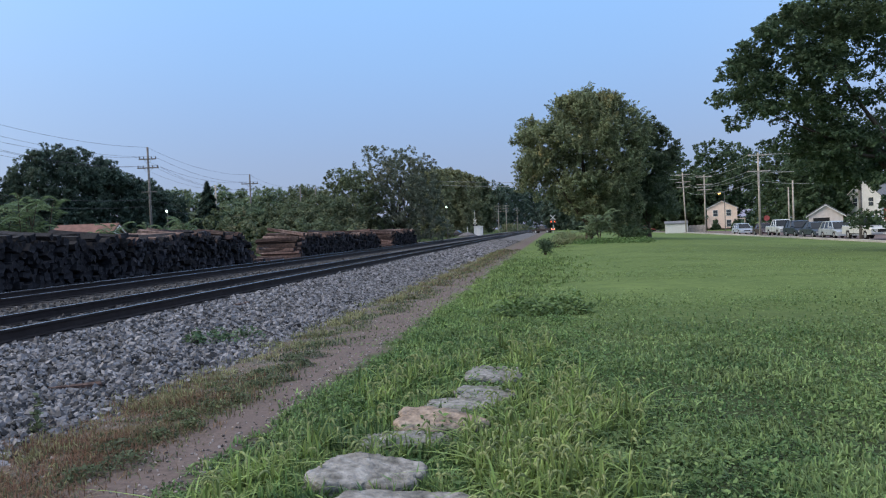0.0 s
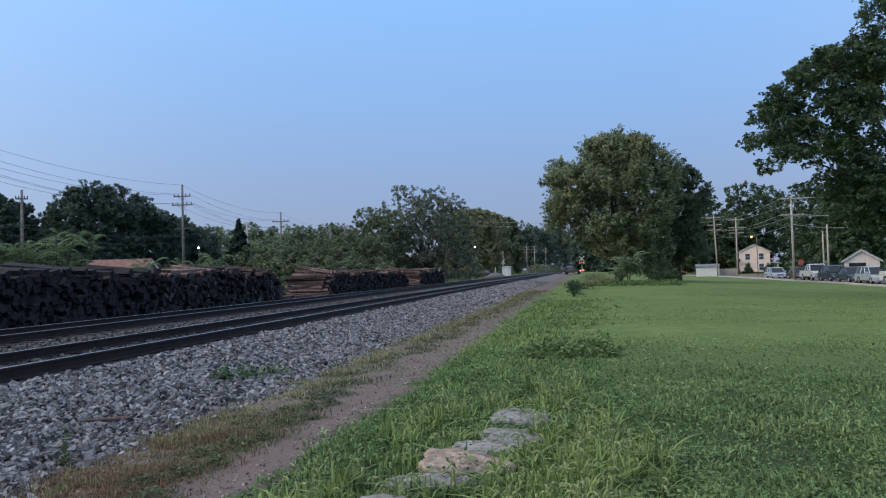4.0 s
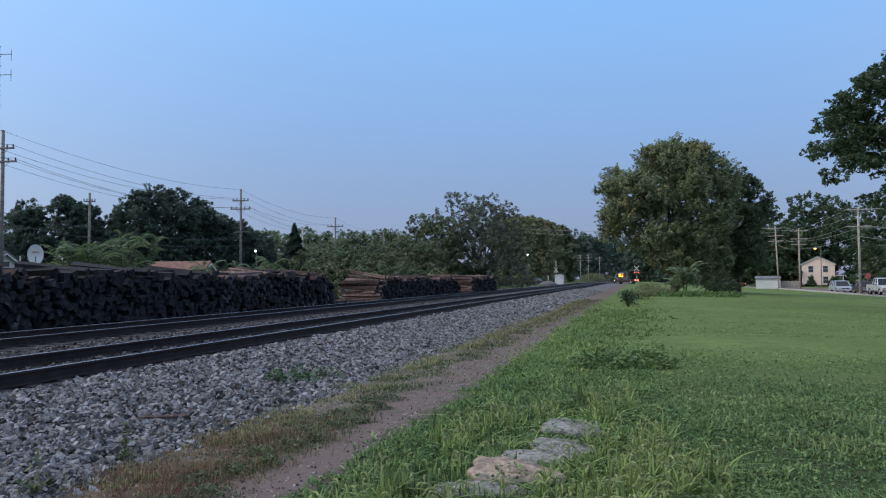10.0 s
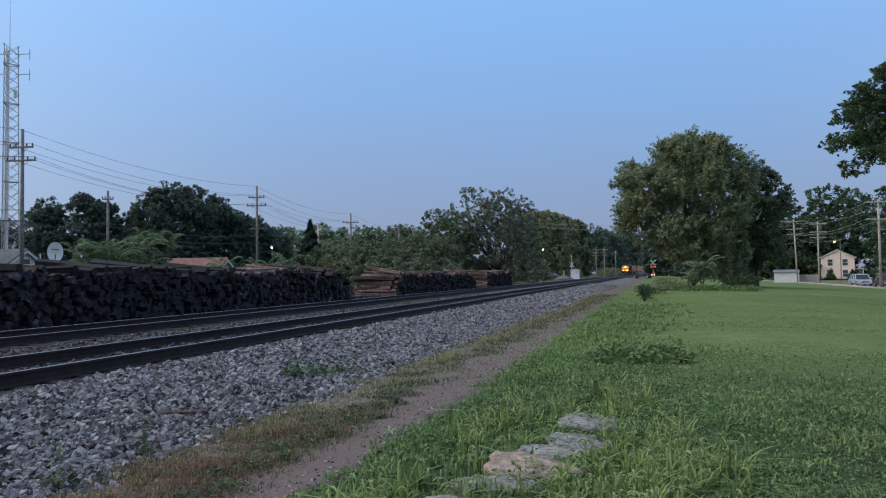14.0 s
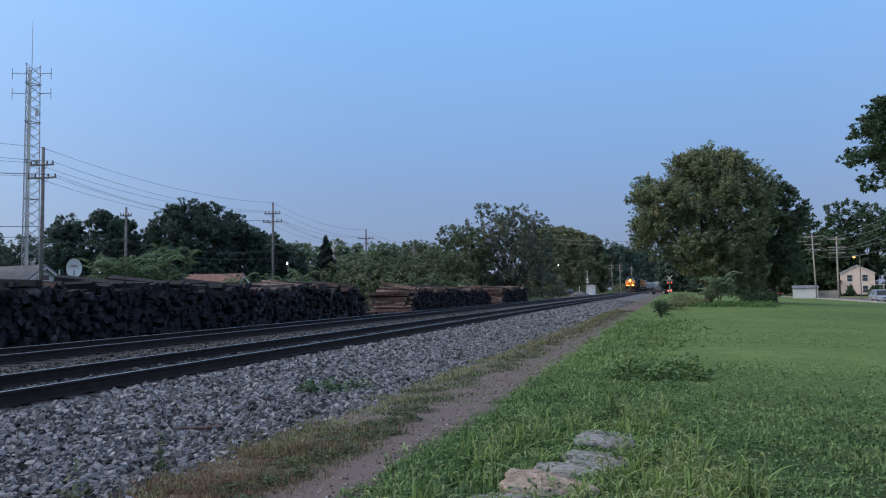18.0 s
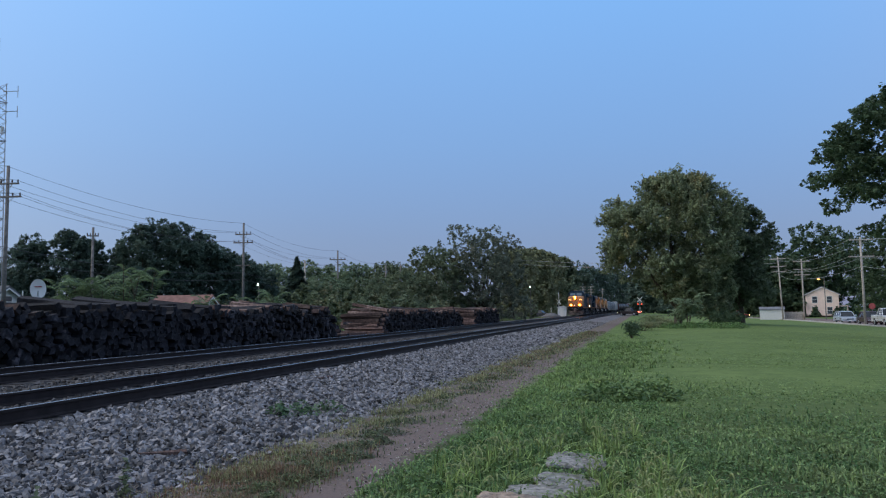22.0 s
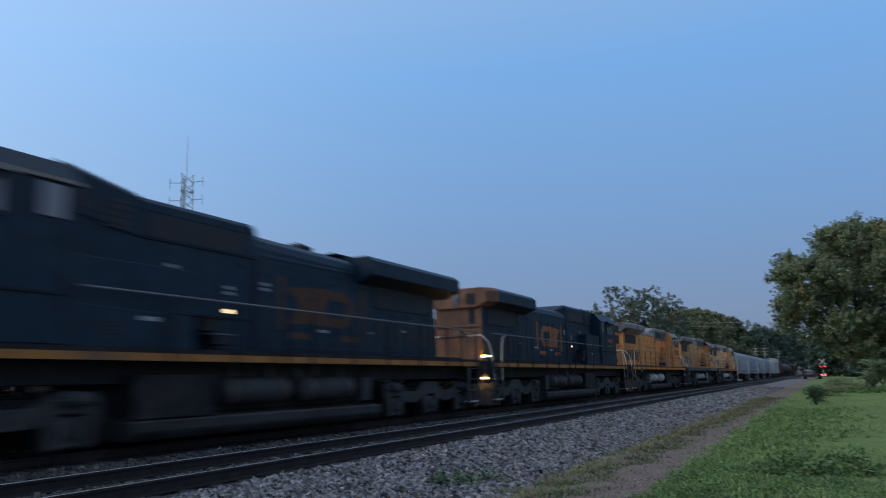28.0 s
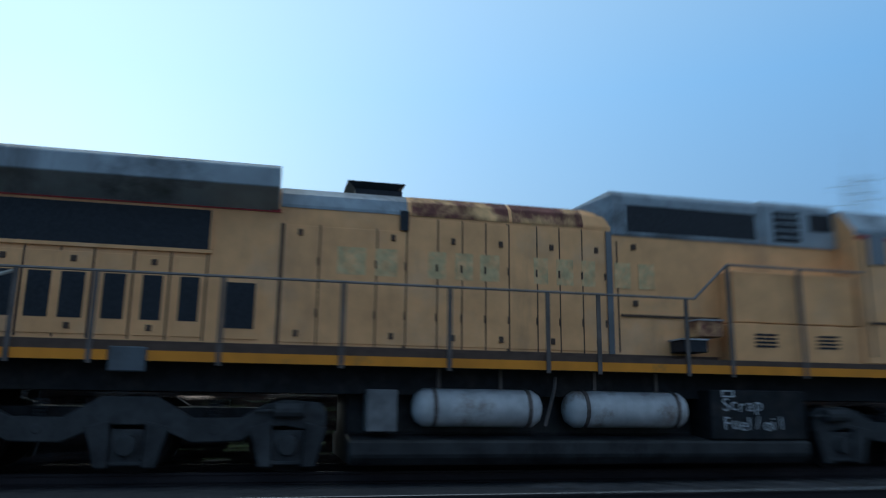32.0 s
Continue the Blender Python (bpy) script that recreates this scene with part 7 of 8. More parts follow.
        P("blower_window", Form().box(*sorted((s * 1.036, s * 1.046)), Y(14.18), Y(14.72), 3.98, 4.55), M_GRILLE, "dark louvred panel")
        P("blower_window", Form().box(*sorted((s * 1.036, s * 1.046)), Y(14.95), Y(15.42), 4.22, 4.55), M_GRILLE, "dark louvred panel")
        for i in range(4):
            P("blower_louvre", Form().box(*sorted((s * 1.044, s * 1.054)), Y(14.20), Y(14.70), 4.06 + i * 0.13, 4.08 + i * 0.13), roof)
    # exhaust stack and horn
    f = Form()
    f.box(-0.45, 0.45, Y(6.6), Y(7.4), 4.40, 4.56 + up)
    f.add([(-0.55, Y(6.45), 4.66), (0.55, Y(6.45), 4.66), (0.55, Y(7.45), 4.66), (-0.55, Y(7.45), 4.66), (-0.42, Y(6.62), 4.54), (0.42, Y(6.62), 4.54), (0.42, Y(7.28), 4.54), (-0.42, Y(7.28), 4.54)],
          [(0, 1, 2, 3), (0, 1, 5, 4), (1, 2, 6, 5), (2, 3, 7, 6), (3, 0, 4, 7)])
    if navy and not leading:
        f = Form().box(-0.5, 0.5, Y(5.45), Y(6.15), 4.40, 4.78).box(-0.4, 0.4, Y(5.55), Y(6.05), 4.78, 4.80)
    ex = P("exhaust", f, M_GRILLE, "sooty exhaust stack", bevel=0.01)
    ex.location.z = up
    if kind in (0, 1, 2, 3):
        f = Form()
        f.tube((0, Y(8.2), 4.40), (0, Y(8.2), 4.66), 0.05)
        for dx in (-0.2, 0.0, 0.2):
            f.tube((dx, Y(8.0), 4.70), (dx, Y(8.55), 4.70), 0.05, 0.11, 8)
        P("horn", f, M_GRILLE, "roof-mounted air horn").location.z = up
    # cab
    c0, c1 = Y(15.5), Y(18.72)
    cab = [(-1.5, 1.78), (-1.5, 4.18), (-1.18, 4.58), (-0.6, 4.66), (0.6, 4.66), (1.18, 4.58), (1.5, 4.18), (1.5, 1.78)]
    P("cab", Form().prism(cab, "y", c0, c1), body, "wide-nose crew cab", bevel=0.02)
    croof = [(-1.52, (4.10 + up) if not navy else 4.15), (-1.52, 4.19), (-1.19, 4.60), (-0.6, 4.68), (0.6, 4.68), (1.19, 4.60), (1.52, 4.19), (1.52, (4.10 + up) if not navy else 4.15), (1.505, (4.10 + up) if not navy else 4.15), (1.505, 4.17), (1.17, 4.585), (0.6, 4.665), (-0.6, 4.665), (-1.17, 4.585), (-1.505, 4.17), (-1.505, (4.10 + up) if not navy else 4.15)]
    P("cab_roof", Form().prism(croof, "y", c0 - 0.02, c1 + 0.08), roof, "grey cab roof")
    f = Form()
    f.tube((0.5, Y(17.2), 4.66), (0.5, Y(17.2), 4.78), 0.10)
    f.box(-0.3, 0.2, Y(16.4), Y(17.0), 4.66, 4.74)
    P("roof_antenna", f, M_GREY)
    for s in (1, -1):
        P("side_window", Form().box(*sorted((s * 1.5, s * 1.535)), Y(16.75), Y(18.05), 3.50 + low, 4.10 + low), M_GLASS, "cab side window", bevel=0.008)
        f = Form()
        for yy in (16.72, 17.42, 18.05):
            f.box(*sorted((s * 1.5, s * 1.545)), Y(yy), Y(yy + 0.06), 3.45 + low, 4.14 + low)
        f.box(*sorted((s * 1.5, s * 1.545)), Y(16.72), Y(18.11), 3.43 + low, 3.49 + low).box(*sorted((s * 1.5, s * 1.545)), Y(16.72), Y(18.11), 4.10 + low, 4.15 + low)
        P("window_frame", f, M_GRILLE)
        P("window_visor", Form().add([(s * 1.52, Y(16.7), 4.22), (s * 1.52, Y(18.2), 4.22), (s * 1.80, Y(18.2), 4.06), (s * 1.80, Y(16.7), 4.06)], [(0, 1, 2, 3)]).box(*sorted((s * 1.50, s * 1.54)), Y(16.7), Y(18.2), 4.20, 4.23), M_GRILLE)
        P("door_window", Form().box(*sorted((s * 1.5, s * 1.53)), Y(15.75), Y(16.15), 3.55, 4.12), M_GLASS, "round-topped cab door window", bevel=0.05)
        P("cab_door_seam", Form().box(*sorted((s * 1.5, s * 1.51)), Y(15.62), Y(15.66), 1.9, 4.1), seam)
        P("cab_door_seam", Form().box(*sorted((s * 1.5, s * 1.51)), Y(16.42), Y(16.46), 1.9, 4.0), seam)
        P("cab_ledge", Form().box(*sorted((s * 1.5, s * 1.53)), Y(15.6), Y(18.7), 2.48, 2.52), seam)
        if not navy:
            for i in range(4):
                P("number_bar", Form().box(*sorted((s * 1.502, s * 1.508)), Y(16.60 + i * 0.40), Y(16.87 + i * 0.40), 2.76 + low, 3.16 + low), M_NUMBER)
        else:
            P("number_bar", Form().box(*sorted((s * 1.502, s * 1.508)), Y(16.9), Y(17.9), 3.05, 3.2), M_LOGO)
            P("number_bar", Form().box(*sorted((s * 1.502, s * 1.508)), Y(16.9), Y(17.9), 2.80, 2.84), M_LOGO)
    # windscreen: raked front with two panes
    nose_m = M_GOLD if leading else body
    f = Form()
    f.rings([[(-1.5, c1, 3.55), (1.5, c1, 3.55), (1.5, c1, 4.18), (1.18, c1, 4.58), (0.6, c1, 4.66), (-0.6, c1, 4.66), (-1.18, c1, 4.58), (-1.5, c1, 4.18)],
             [(-1.35, c1 + 0.45, 3.58), (1.35, c1 + 0.45, 3.58), (1.30, c1 + 0.30, 4.14), (1.05, c1 + 0.16, 4.46), (0.6, c1 + 0.14, 4.54), (-0.6, c1 + 0.14, 4.54), (-1.05, c1 + 0.16, 4.46), (-1.30, c1 + 0.30, 4.14)]])
    P("cab_front", f, roof if not leading else body, bevel=0.015)
    for s in (1, -1):
        f = Form()
        ring = [(s * 0.12, c1 + 0.455, 3.68), (s * 1.16, c1 + 0.435, 3.68), (s * 1.12, c1 + 0.31, 4.16), (s * 0.12, c1 + 0.335, 4.20)]
        f.rings([[(x, y, z) for x, y, z in ring], [(x, y + 0.035, z + 0.01) for x, y, z in ring]])
        P("windscreen", f, M_GLASS, "wide cab windscreen pane")
    # nose
    n1 = Y(20.95)
    f = Form()
    f.rings([[(-0.95, c1, 1.78), (0.95, c1, 1.78), (0.95, c1, 2.95), (0.75, c1, 3.15), (-0.75, c1, 3.15), (-0.95, c1, 2.95)],
             [(-0.92, c1 + 0.9, 1.78), (0.92, c1 + 0.9, 1.78), (0.90, c1 + 0.9, 2.75), (0.70, c1 + 0.9, 2.92), (-0.70, c1 + 0.9, 2.92), (-0.90, c1 + 0.9, 2.75)],
             [(-0.80, c1 + 1.5, 1.78), (0.80, c1 + 1.5, 1.78), (0.78, c1 + 1.5, 2.50), (0.60, c1 + 1.5, 2.66), (-0.60, c1 + 1.5, 2.66), (-0.78, c1 + 1.5, 2.50)]])
    if leading:
        f = Form()
        f.rings([[(-1.48, c1, 1.78), (1.48, c1, 1.78), (1.48, c1, 3.40), (1.20, c1, 3.62), (-1.20, c1, 3.62), (-1.48, c1, 3.40)],
                 [(-1.46, n1 - 0.5, 1.78), (1.46, n1 - 0.5, 1.78), (1.46, n1 - 0.5, 3.20), (1.20, n1 - 0.5, 3.50), (-1.20, n1 - 0.5, 3.50), (-1.46, n1 - 0.5, 3.20)],
                 [(-1.36, n1, 1.78), (1.36, n1, 1.78), (1.34, n1, 2.96), (1.05, n1, 3.34), (-1.05, n1, 3.34), (-1.34, n1, 2.96)]])
    P("nose", f, nose_m, "gold short hood" if leading else "", bevel=0.03)
    if leading:
        f = Form().rings([[(-1.49, c1 + 0.02, 1.80), (1.49, c1 + 0.02, 1.80), (1.49, c1 + 0.02, 3.56), (-1.49, c1 + 0.02, 3.56)], [(-1.37, c1 + 0.46, 1.80), (1.37, c1 + 0.46, 1.80), (1.37, c1 + 0.46, 3.57), (-1.37, c1 + 0.46, 3.57)]])
        P("cab_apron", f, M_GOLD, "gold panel below the windscreen", bevel=0.02)
    nd = n1 if leading else c1 + 1.5
    P("nose_door", Form().box(-0.32, 0.32, nd - 0.02, nd + 0.02, 1.9, 2.95 if leading else 2.5), nose_m, bevel=0.008)
    # lamps on the cab front
    zf = Y(20.98)
    lamp_on = leading
    hy, lens = (n1, (3.12, 3.37)) if leading else (c1 + 0.45, (3.40, 3.66))
    f = Form().box(-0.17, 0.17, hy - 0.06, hy + 0.05, lens[0] - 0.14, lens[1] + 0.14) if leading else Form()
    for z in lens:
        f.tube((0, hy - 0.05, z), (0, hy + 0.11, z), 0.14, 0.155, 14)
    P("headlight_housing", f, M_GRILLE)
    for z in lens:
        f = Form().tube((0, hy + 0.105, z), (0, hy + 0.13, z), 0.145, 0.13, 14)
        P("headlight", f, M_HEADLIGHT if lamp_on else M_GLASS, "glowing headlight" if lamp_on else "")
    for s in (1, -1):
        if leading:
            P("number_board", Form().box(*sorted((s * 0.76, s * 1.32)), n1 - 0.12, n1 + 0.05, 2.82, 2.97), M_BOARD, "lit number board", bevel=0.01)
            bars = Form()
            for i in range(4):
                bars.box(*sorted((s * (0.84 + i * 0.115), s * (0.90 + i * 0.115))), n1 + 0.05, n1 + 0.056, 2.84, 2.96)
            P("number_bars", bars, M_GRILLE)
            P("windscreen_surround", Form().box(*sorted((s * 1.14, s * 1.3)), c1 + 0.36, c1 + 0.44, 3.62, 4.1), M_GRILLE)
        else:
            P("number_board", Form().box(*sorted((s * 0.78, s * 1.42)), c1 + 0.40, c1 + 0.52, 3.28, 3.52), M_GRILLE, bevel=0.01)
        f = Form().tube((s * 0.82, zf - 0.12, 2.06), (s * 0.82, zf + 0.06, 2.06), 0.13, 0.145, 12)
        P("lamp_housing", f, M_GRILLE)
        f = Form().tube((s * 0.82, zf + 0.06, 2.06), (s * 0.82, zf + 0.08, 2.06), 0.125, 0.115, 12)
        P("ditch_light", f, M_DITCH if lamp_on else M_GLASS, "glowing ditch light" if lamp_on else "")
    if leading:
        P("marker_lamp", Form().tube((0.18, n1, 2.06), (0.18, n1 + 0.06, 2.06), 0.06, 0.06, 10), M_CLASSLIGHT, "small white lamp on the nose")
        f = Form()
        for sx in (-0.62, 0.62):
            f.pipe([(sx, n1 + 0.25, 1.70), (sx * 0.8, n1 + 0.42, 1.25), (sx * 0.35, n1 + 0.45, 1.02)], 0.03)
        f.tube((0, n1 + 0.3, 1.25), (0, n1 + 0.42, 1.25), 0.30, 0.24, 14)
        P("brake_wheel_gear", f, M_PILOT)
        for s in (1, -1):
            P("roof_gutter", Form().box(*sorted((s * 1.50, s * 1.545)), c0, c1 + 0.1, 4.17, 4.235), M_ROOF_EDGE, "pale worn roof edge")
        f = Form()
        f.rings([[(x, y, z) for x, z in ((-1.19, 4.60), (-0.6, 4.68), (0.6, 4.68), (1.19, 4.60))] + [(x, y, z) for x, z in ((1.19, 4.64), (0.6, 4.72), (-0.6, 4.72), (-1.19, 4.64))] for y in (c1 - 1.2, c1 + 0.1)])
        P("roof_cap", f, M_ROOF_EDGE, "pale worn roof edge")
    # ends: anticlimber, plow, steps, coupler, hoses, end rails
    for e in (0, 1):
        def E(y, e=e):
            return y if e == 0 else L - y
        f = Form()
        f.rings([[(-1.5, E(0.75), 1.05), (1.5, E(0.75), 1.05), (1.5, E(0.75), 1.78), (-1.5, E(0.75), 1.78)], [(-1.3, E(0.5), 1.3), (1.3, E(0.5), 1.3), (1.3, E(0.5), 1.78), (-1.3, E(0.5), 1.78)]])
        P("end_platform", f, M_UNDER)
        f = Form()
        f.rings([[(-1.42, E(0.72), 0.16), (0, E(0.35), 0.16), (1.42, E(0.72), 0.16)] + [(1.42, E(0.85), 0.16), (0, E(0.5), 0.16), (-1.42, E(0.85), 0.16)],
                 [(-1.42, E(0.82), 0.95), (0, E(0.60), 0.95), (1.42, E(0.82), 0.95)] + [(1.42, E(0.95), 0.95), (0, E(0.75), 0.95), (-1.42, E(0.95), 0.95)]])
        P("snow_plow", f, M_PILOT if leading else M_TRUCK, "grimy steel plow blade")
        f = Form()
        f.tube((0, E(0.75), 0.88), (0, E(0.2), 0.88), 0.14, 0.14, 8).box(-0.22, 0.22, *sorted((E(0.0), E(0.3))), 0.70, 1.06)
        P("coupler", f, M_PILOT if leading else M_TRUCK, "knuckle coupler", bevel=0.03)
        for sx in (-0.55, 0.5):
            f = Form().pipe([(sx, E(0.5), 1.25), (sx, E(0.28), 1.0), (sx * 0.8, E(0.22), 0.7), (sx * 0.5, E(0.25), 0.55)], 0.035)
            P("air_hose", f, M_GRILLE)
        for s in (1, -1):
            f = Form().box(*sorted((s * 1.49, s * 1.53)), *sorted((E(0.66), E(0.76))), 0.3, 1.78).box(*sorted((s * 1.49, s * 1.53)), *sorted((E(1.42), E(1.60))), 0.3, 1.78)
            f.box(*sorted((s * 1.0, s * 1.02)), *sorted((E(0.72), E(1.46))), 0.5, 1.5)
            P("step_frame", f, M_TRUCK)
            # the lowest step is pale, those above it dark
            for z in (0.34, 0.72, 1.10, 1.46):
                P("step", Form().box(*sorted((s * 1.05, s * 1.52)), *sorted((E(0.74), E(1.44))), z, z + 0.035), M_TANK if z < 0.4 else M_TRUCK, "pale lowest step" if z < 0.4 else "")
            f = Form().pipe([(s * 0.6, E(0.48), 2.72), (s * 1.15, E(0.52), 2.72), (s * 1.38, E(0.60), 2.45), (s * 1.48, E(0.68), 1.95), (s * 1.52, E(0.72), 1.05)], 0.028)
            f.pipe([(s * 1.48, E(1.95), 2.74), (s * 1.49, E(1.72), 2.66), (s * 1.50, E(1.56), 2.30), (s * 1.51, E(1.49), 1.80), (s * 1.52, E(1.46), 1.05)], 0.028)
            P("end_rail", f, M_HANDRAIL if leading else M_WHITERAIL, "grab rail by the steps")
    if not leading:
        f = Form().box(-0.25, 0.25, Y(0.90), Y(0.93), 1.9, 3.4)
        P("end_door", f, M_SHADED_GOLD if navy else body, bevel=0.008)
        f = Form()
        for z in (4.05, 4.25):
            f.tube((0, Y(w0 + 0.02), z), (0, Y(w0 - 0.05), z), 0.12, 0.12, 12)
        P("rear_headlight", f, M_GLASS)
        P("end_board", Form().box(0.42, 0.78, Y(w0 - 0.03), Y(w0 + 0.3), 3.95, 4.35), M_GRILLE, "black number board on the hood end")
        P("end_board", Form().box(0.45, 0.72, Y(0.88), Y(0.915), 3.2, 3.75), M_GRILLE)
        f = Form().pipe([(-0.9, Y(0.86), 2.75), (0.9, Y(0.86), 2.75)], 0.02).pipe([(-0.9, Y(0.86), 3.1), (0.9, Y(0.86), 3.1)], 0.02)
        P("grab_iron", f, M_HANDRAIL)
    if navy and not leading:
        P("marker_light", Form().box(1.02, 1.30, Y(0.80), Y(0.84), 1.93, 1.98), M_STEPLIGHT, "small amber light on the end platform")
        P("hood_end", Form().box(-0.99, 0.99, Y(0.885), Y(0.915), 1.80, 3.84), M_SHADED_GOLD, "gold hood end panel", bevel=0.01)
        f = Form()
        f.rings([[(x * 1.002, Y(w0 - 0.01), z) for x, z in narrow], [(x * 1.003, Y(w0 + 0.55), z) for x, z in wing]])
        P("wing_end", f, M_SHADED_GOLD)
    # fuel tank with air reservoirs on its shoulder
    tank = [(-1.32, 0.12), (-1.45, 0.26), (-1.45, 0.48), (-0.75, 0.56), (-0.75, 1.3), (0.75, 1.3), (0.75, 0.56), (1.45, 0.48), (1.45, 0.26), (1.32, 0.12)]
    P("fuel_tank", Form().prism(tank, "y", Y(6.55), Y(14.25)), M_FUELTANK, "dirty black fuel tank", bevel=0.03)
    for s in (1, -1):
        P("equipment_box", Form().box(*sorted((s * 0.8, s * 1.44)), Y(12.42), Y(14.2), 0.50, 1.30), M_UNDER, bevel=0.02)
        for y0, y1 in ((7.52, 9.58), (9.98, 12.12)):
            f = Form()
            n = 16
            rows = []
            for y, r in ((y0, 0.12), (y0 + 0.05, 0.22), (y0 + 0.16, 0.29), (y1 - 0.16, 0.29), (y1 - 0.05, 0.22), (y1, 0.12)):
                rows.append([(s * 1.12 + r * math.cos(a), Y(y), 0.96 + r * math.sin(a)) for a in (2 * math.pi * i / n for i in range(n))])
            f.rings(rows)
            tk = P("air_reservoir", f, M_TANK if not navy else M_TRUCK, "white air reservoir" if not navy else "sooty air reservoir", smooth=True)
            for y in (y0 + 0.28, y1 - 0.28):
                P("strap", Form().tube((s * 1.12, Y(y), 0.96), (s * 1.12, Y(y + 0.06), 0.96), 0.305, 0.305, 16), M_HANDRAIL, parent=tk)
        P("piping", Form().pipe([(s * 1.3, Y(9.6), 0.7), (s * 1.32, Y(9.75), 1.25), (s * 1.25, Y(9.8), 1.45)], 0.03), M_HANDRAIL)
        P("relay_box", Form().box(*sorted((s * 0.9, s * 1.30)), Y(6.80), Y(7.26), 0.60, 1.22), M_RELAY if not navy else M_TRUCK, "grey relay box beside the tanks", bevel=0.015)
        for y in (7.9, 8.9, 10.5, 11.6):
            P("tank_hanger", Form().box(*sorted((s * 1.05, s * 1.12)), Y(y), Y(y) + 0.06, 1.20, 1.55), M_HANDRAIL)
    add_truck(root, Y(3.5))
    add_truck(root, Y(17.25))
    # markings
    if navy:
        for s in (1, -1):
            xs = sorted((s * 1.011, s * 1.016))
            thing_marks(root, xs, Y, s, M_LOGO_DIM if leading else M_LOGO)
    elif kind >= 4:
        for s in (1, -1):
            for i, (a, b) in enumerate(((6.3, 6.75), (6.9, 7.25), (7.75, 8.05), (8.2, 8.5), (8.62, 8.95), (9.55, 9.8), (9.95, 10.25), (10.4, 10.65), (11.0, 11.3), (11.45, 11.75))):
                P("ghost_bar", Form().box(*sorted((s * 1.011, s * 1.0145)), Y(a), Y(b), 2.98, 3.42), M_GHOST, "ghost of worn-off lettering")
    if leading:
        # the crew cab stands higher than the hood
        for ob in root.children:
            for v in ob.data.vertices if ob.type == "MESH" and not ob.matrix_basis.translation.length else ():
                if v.co.y > c0 - 0.05:
                    v.co.z += 0.27 * min(1.0, max(0.0, (v.co.z - 2.15) / 0.9))
    return root


def thing_marks(root, xs, Y, s, logo):
    """Orange emblem: bracket bars round plain rounded shapes, and small pale labels."""
    d0, d1 = xs
    for a, b, z0, z1 in ((6.7, 6.88, 2.35, 3.65), (9.98, 10.15, 2.35, 3.65)):
        part("emblem_bar", Form().box(*xs, Y(a), Y(b), z0, z1), logo, root)
    # open ring
    f = Form()
    rows = []
    for i in range(15):
        t = radians(50 + i * 260 / 14)
        c, q = math.cos(t), math.sin(t)
        rows.append([(d0, Y(7.85 + 0.62 * c), 3.0 + 0.50 * q), (d1, Y(7.85 + 0.62 * c), 3.0 + 0.50 * q), (d1, Y(7.85 + 0.34 * c), 3.0 + 0.24 * q), (d0, Y(7.85 + 0.34 * c), 3.0 + 0.24 * q)])
    part("emblem_ring", f.rings(rows), logo, root, "orange open ring shape")
    # two joined wedges
    f = Form().prism([(Y(8.15), 3.50), (Y(8.95), 3.46), (Y(8.80), 3.02), (Y(8.98), 2.54), (Y(8.18), 2.52), (Y(8.45), 2.98)], "x", *xs)
    part("emblem_block", f, logo, root, "orange notched block shape")
    f = Form().prism([(Y(8.98), 3.46), (Y(9.85), 3.40), (Y(9.42), 2.98), (Y(9.80), 2.52), (Y(9.02), 2.54), (Y(8.88), 3.0)], "x", *xs)
    part("emblem_block", f, logo, root, "orange notched block shape")
    for a, b in ((7.0, 7.8), (9.1, 9.8)):
        part("emblem_bar", Form().box(*xs, Y(a), Y(b), 2.16, 2.32), logo, root)
    for y, z, w in ((4.8, 4.02, 0.4), (4.6, 2.55, 0.5), (6.35, 2.42, 0.38), (8.35, 2.36, 0.4), (10.5, 3.22, 0.22), (10.5, 3.34, 0.22), (11.6, 3.02, 0.2), (11.6, 3.14, 0.2), (13.1, 3.42, 0.2)):
        part("label_bar", Form().box(*xs, Y(y), Y(y) + w, z, z + 0.07), M_LABEL, root, "small pale label")
    x2 = sorted((s * 1.42, s * 1.426))
    part("label_bar", Form().box(*x2, Y(13.8), Y(14.15), 2.28, 2.36), M_LABEL, root, "small pale label")
    part("marker_light", Form().box(*xs, Y(11.6), Y(11.78), 2.62, 2.70), M_CLASSLIGHT, root, "small white light")


M_HOPPER = [material("pale_grey_hopper_paint", c, 0.6, vary=0.12, scale=1.5, second=d, second_scale=0.5, second_at=0.6)
            for c, d in (((0.27, 0.29, 0.31), (0.21, 0.22, 0.23)), ((0.22, 0.245, 0.28), (0.165, 0.18, 0.195)), ((0.40, 0.39, 0.37), (0.32, 0.295, 0.265)))]
M_HOPPER_END = material("cream_hopper_end_paint", (0.55, 0.53, 0.48), 0.65, vary=0.15, scale=2, second=(0.38, 0.32, 0.26), second_scale=1.0, second_at=0.62)
M_BOXRED = material("dark_red_boxcar_paint", (0.10, 0.032, 0.025), 0.7, vary=0.3, scale=2)
M_BLACKCAR = material("black_tank_car_paint", (0.028, 0.027, 0.028), 0.5, vary=0.4, scale=1.5, second=(0.06, 0.05, 0.045), second_scale=0.6)


def car_wheel_mesh():
    f = Form()
    for s in (1, -1):
        f.tube((s * 0.66, 0, 0.42), (s * 0.79, 0, 0.42), 0.42, 0.42, 20)
    f.tube((-0.95, 0, 0.42), (0.95, 0, 0.42), 0.08, 0.08, 8)
    return f.mesh("wheelset", M_WHEEL)


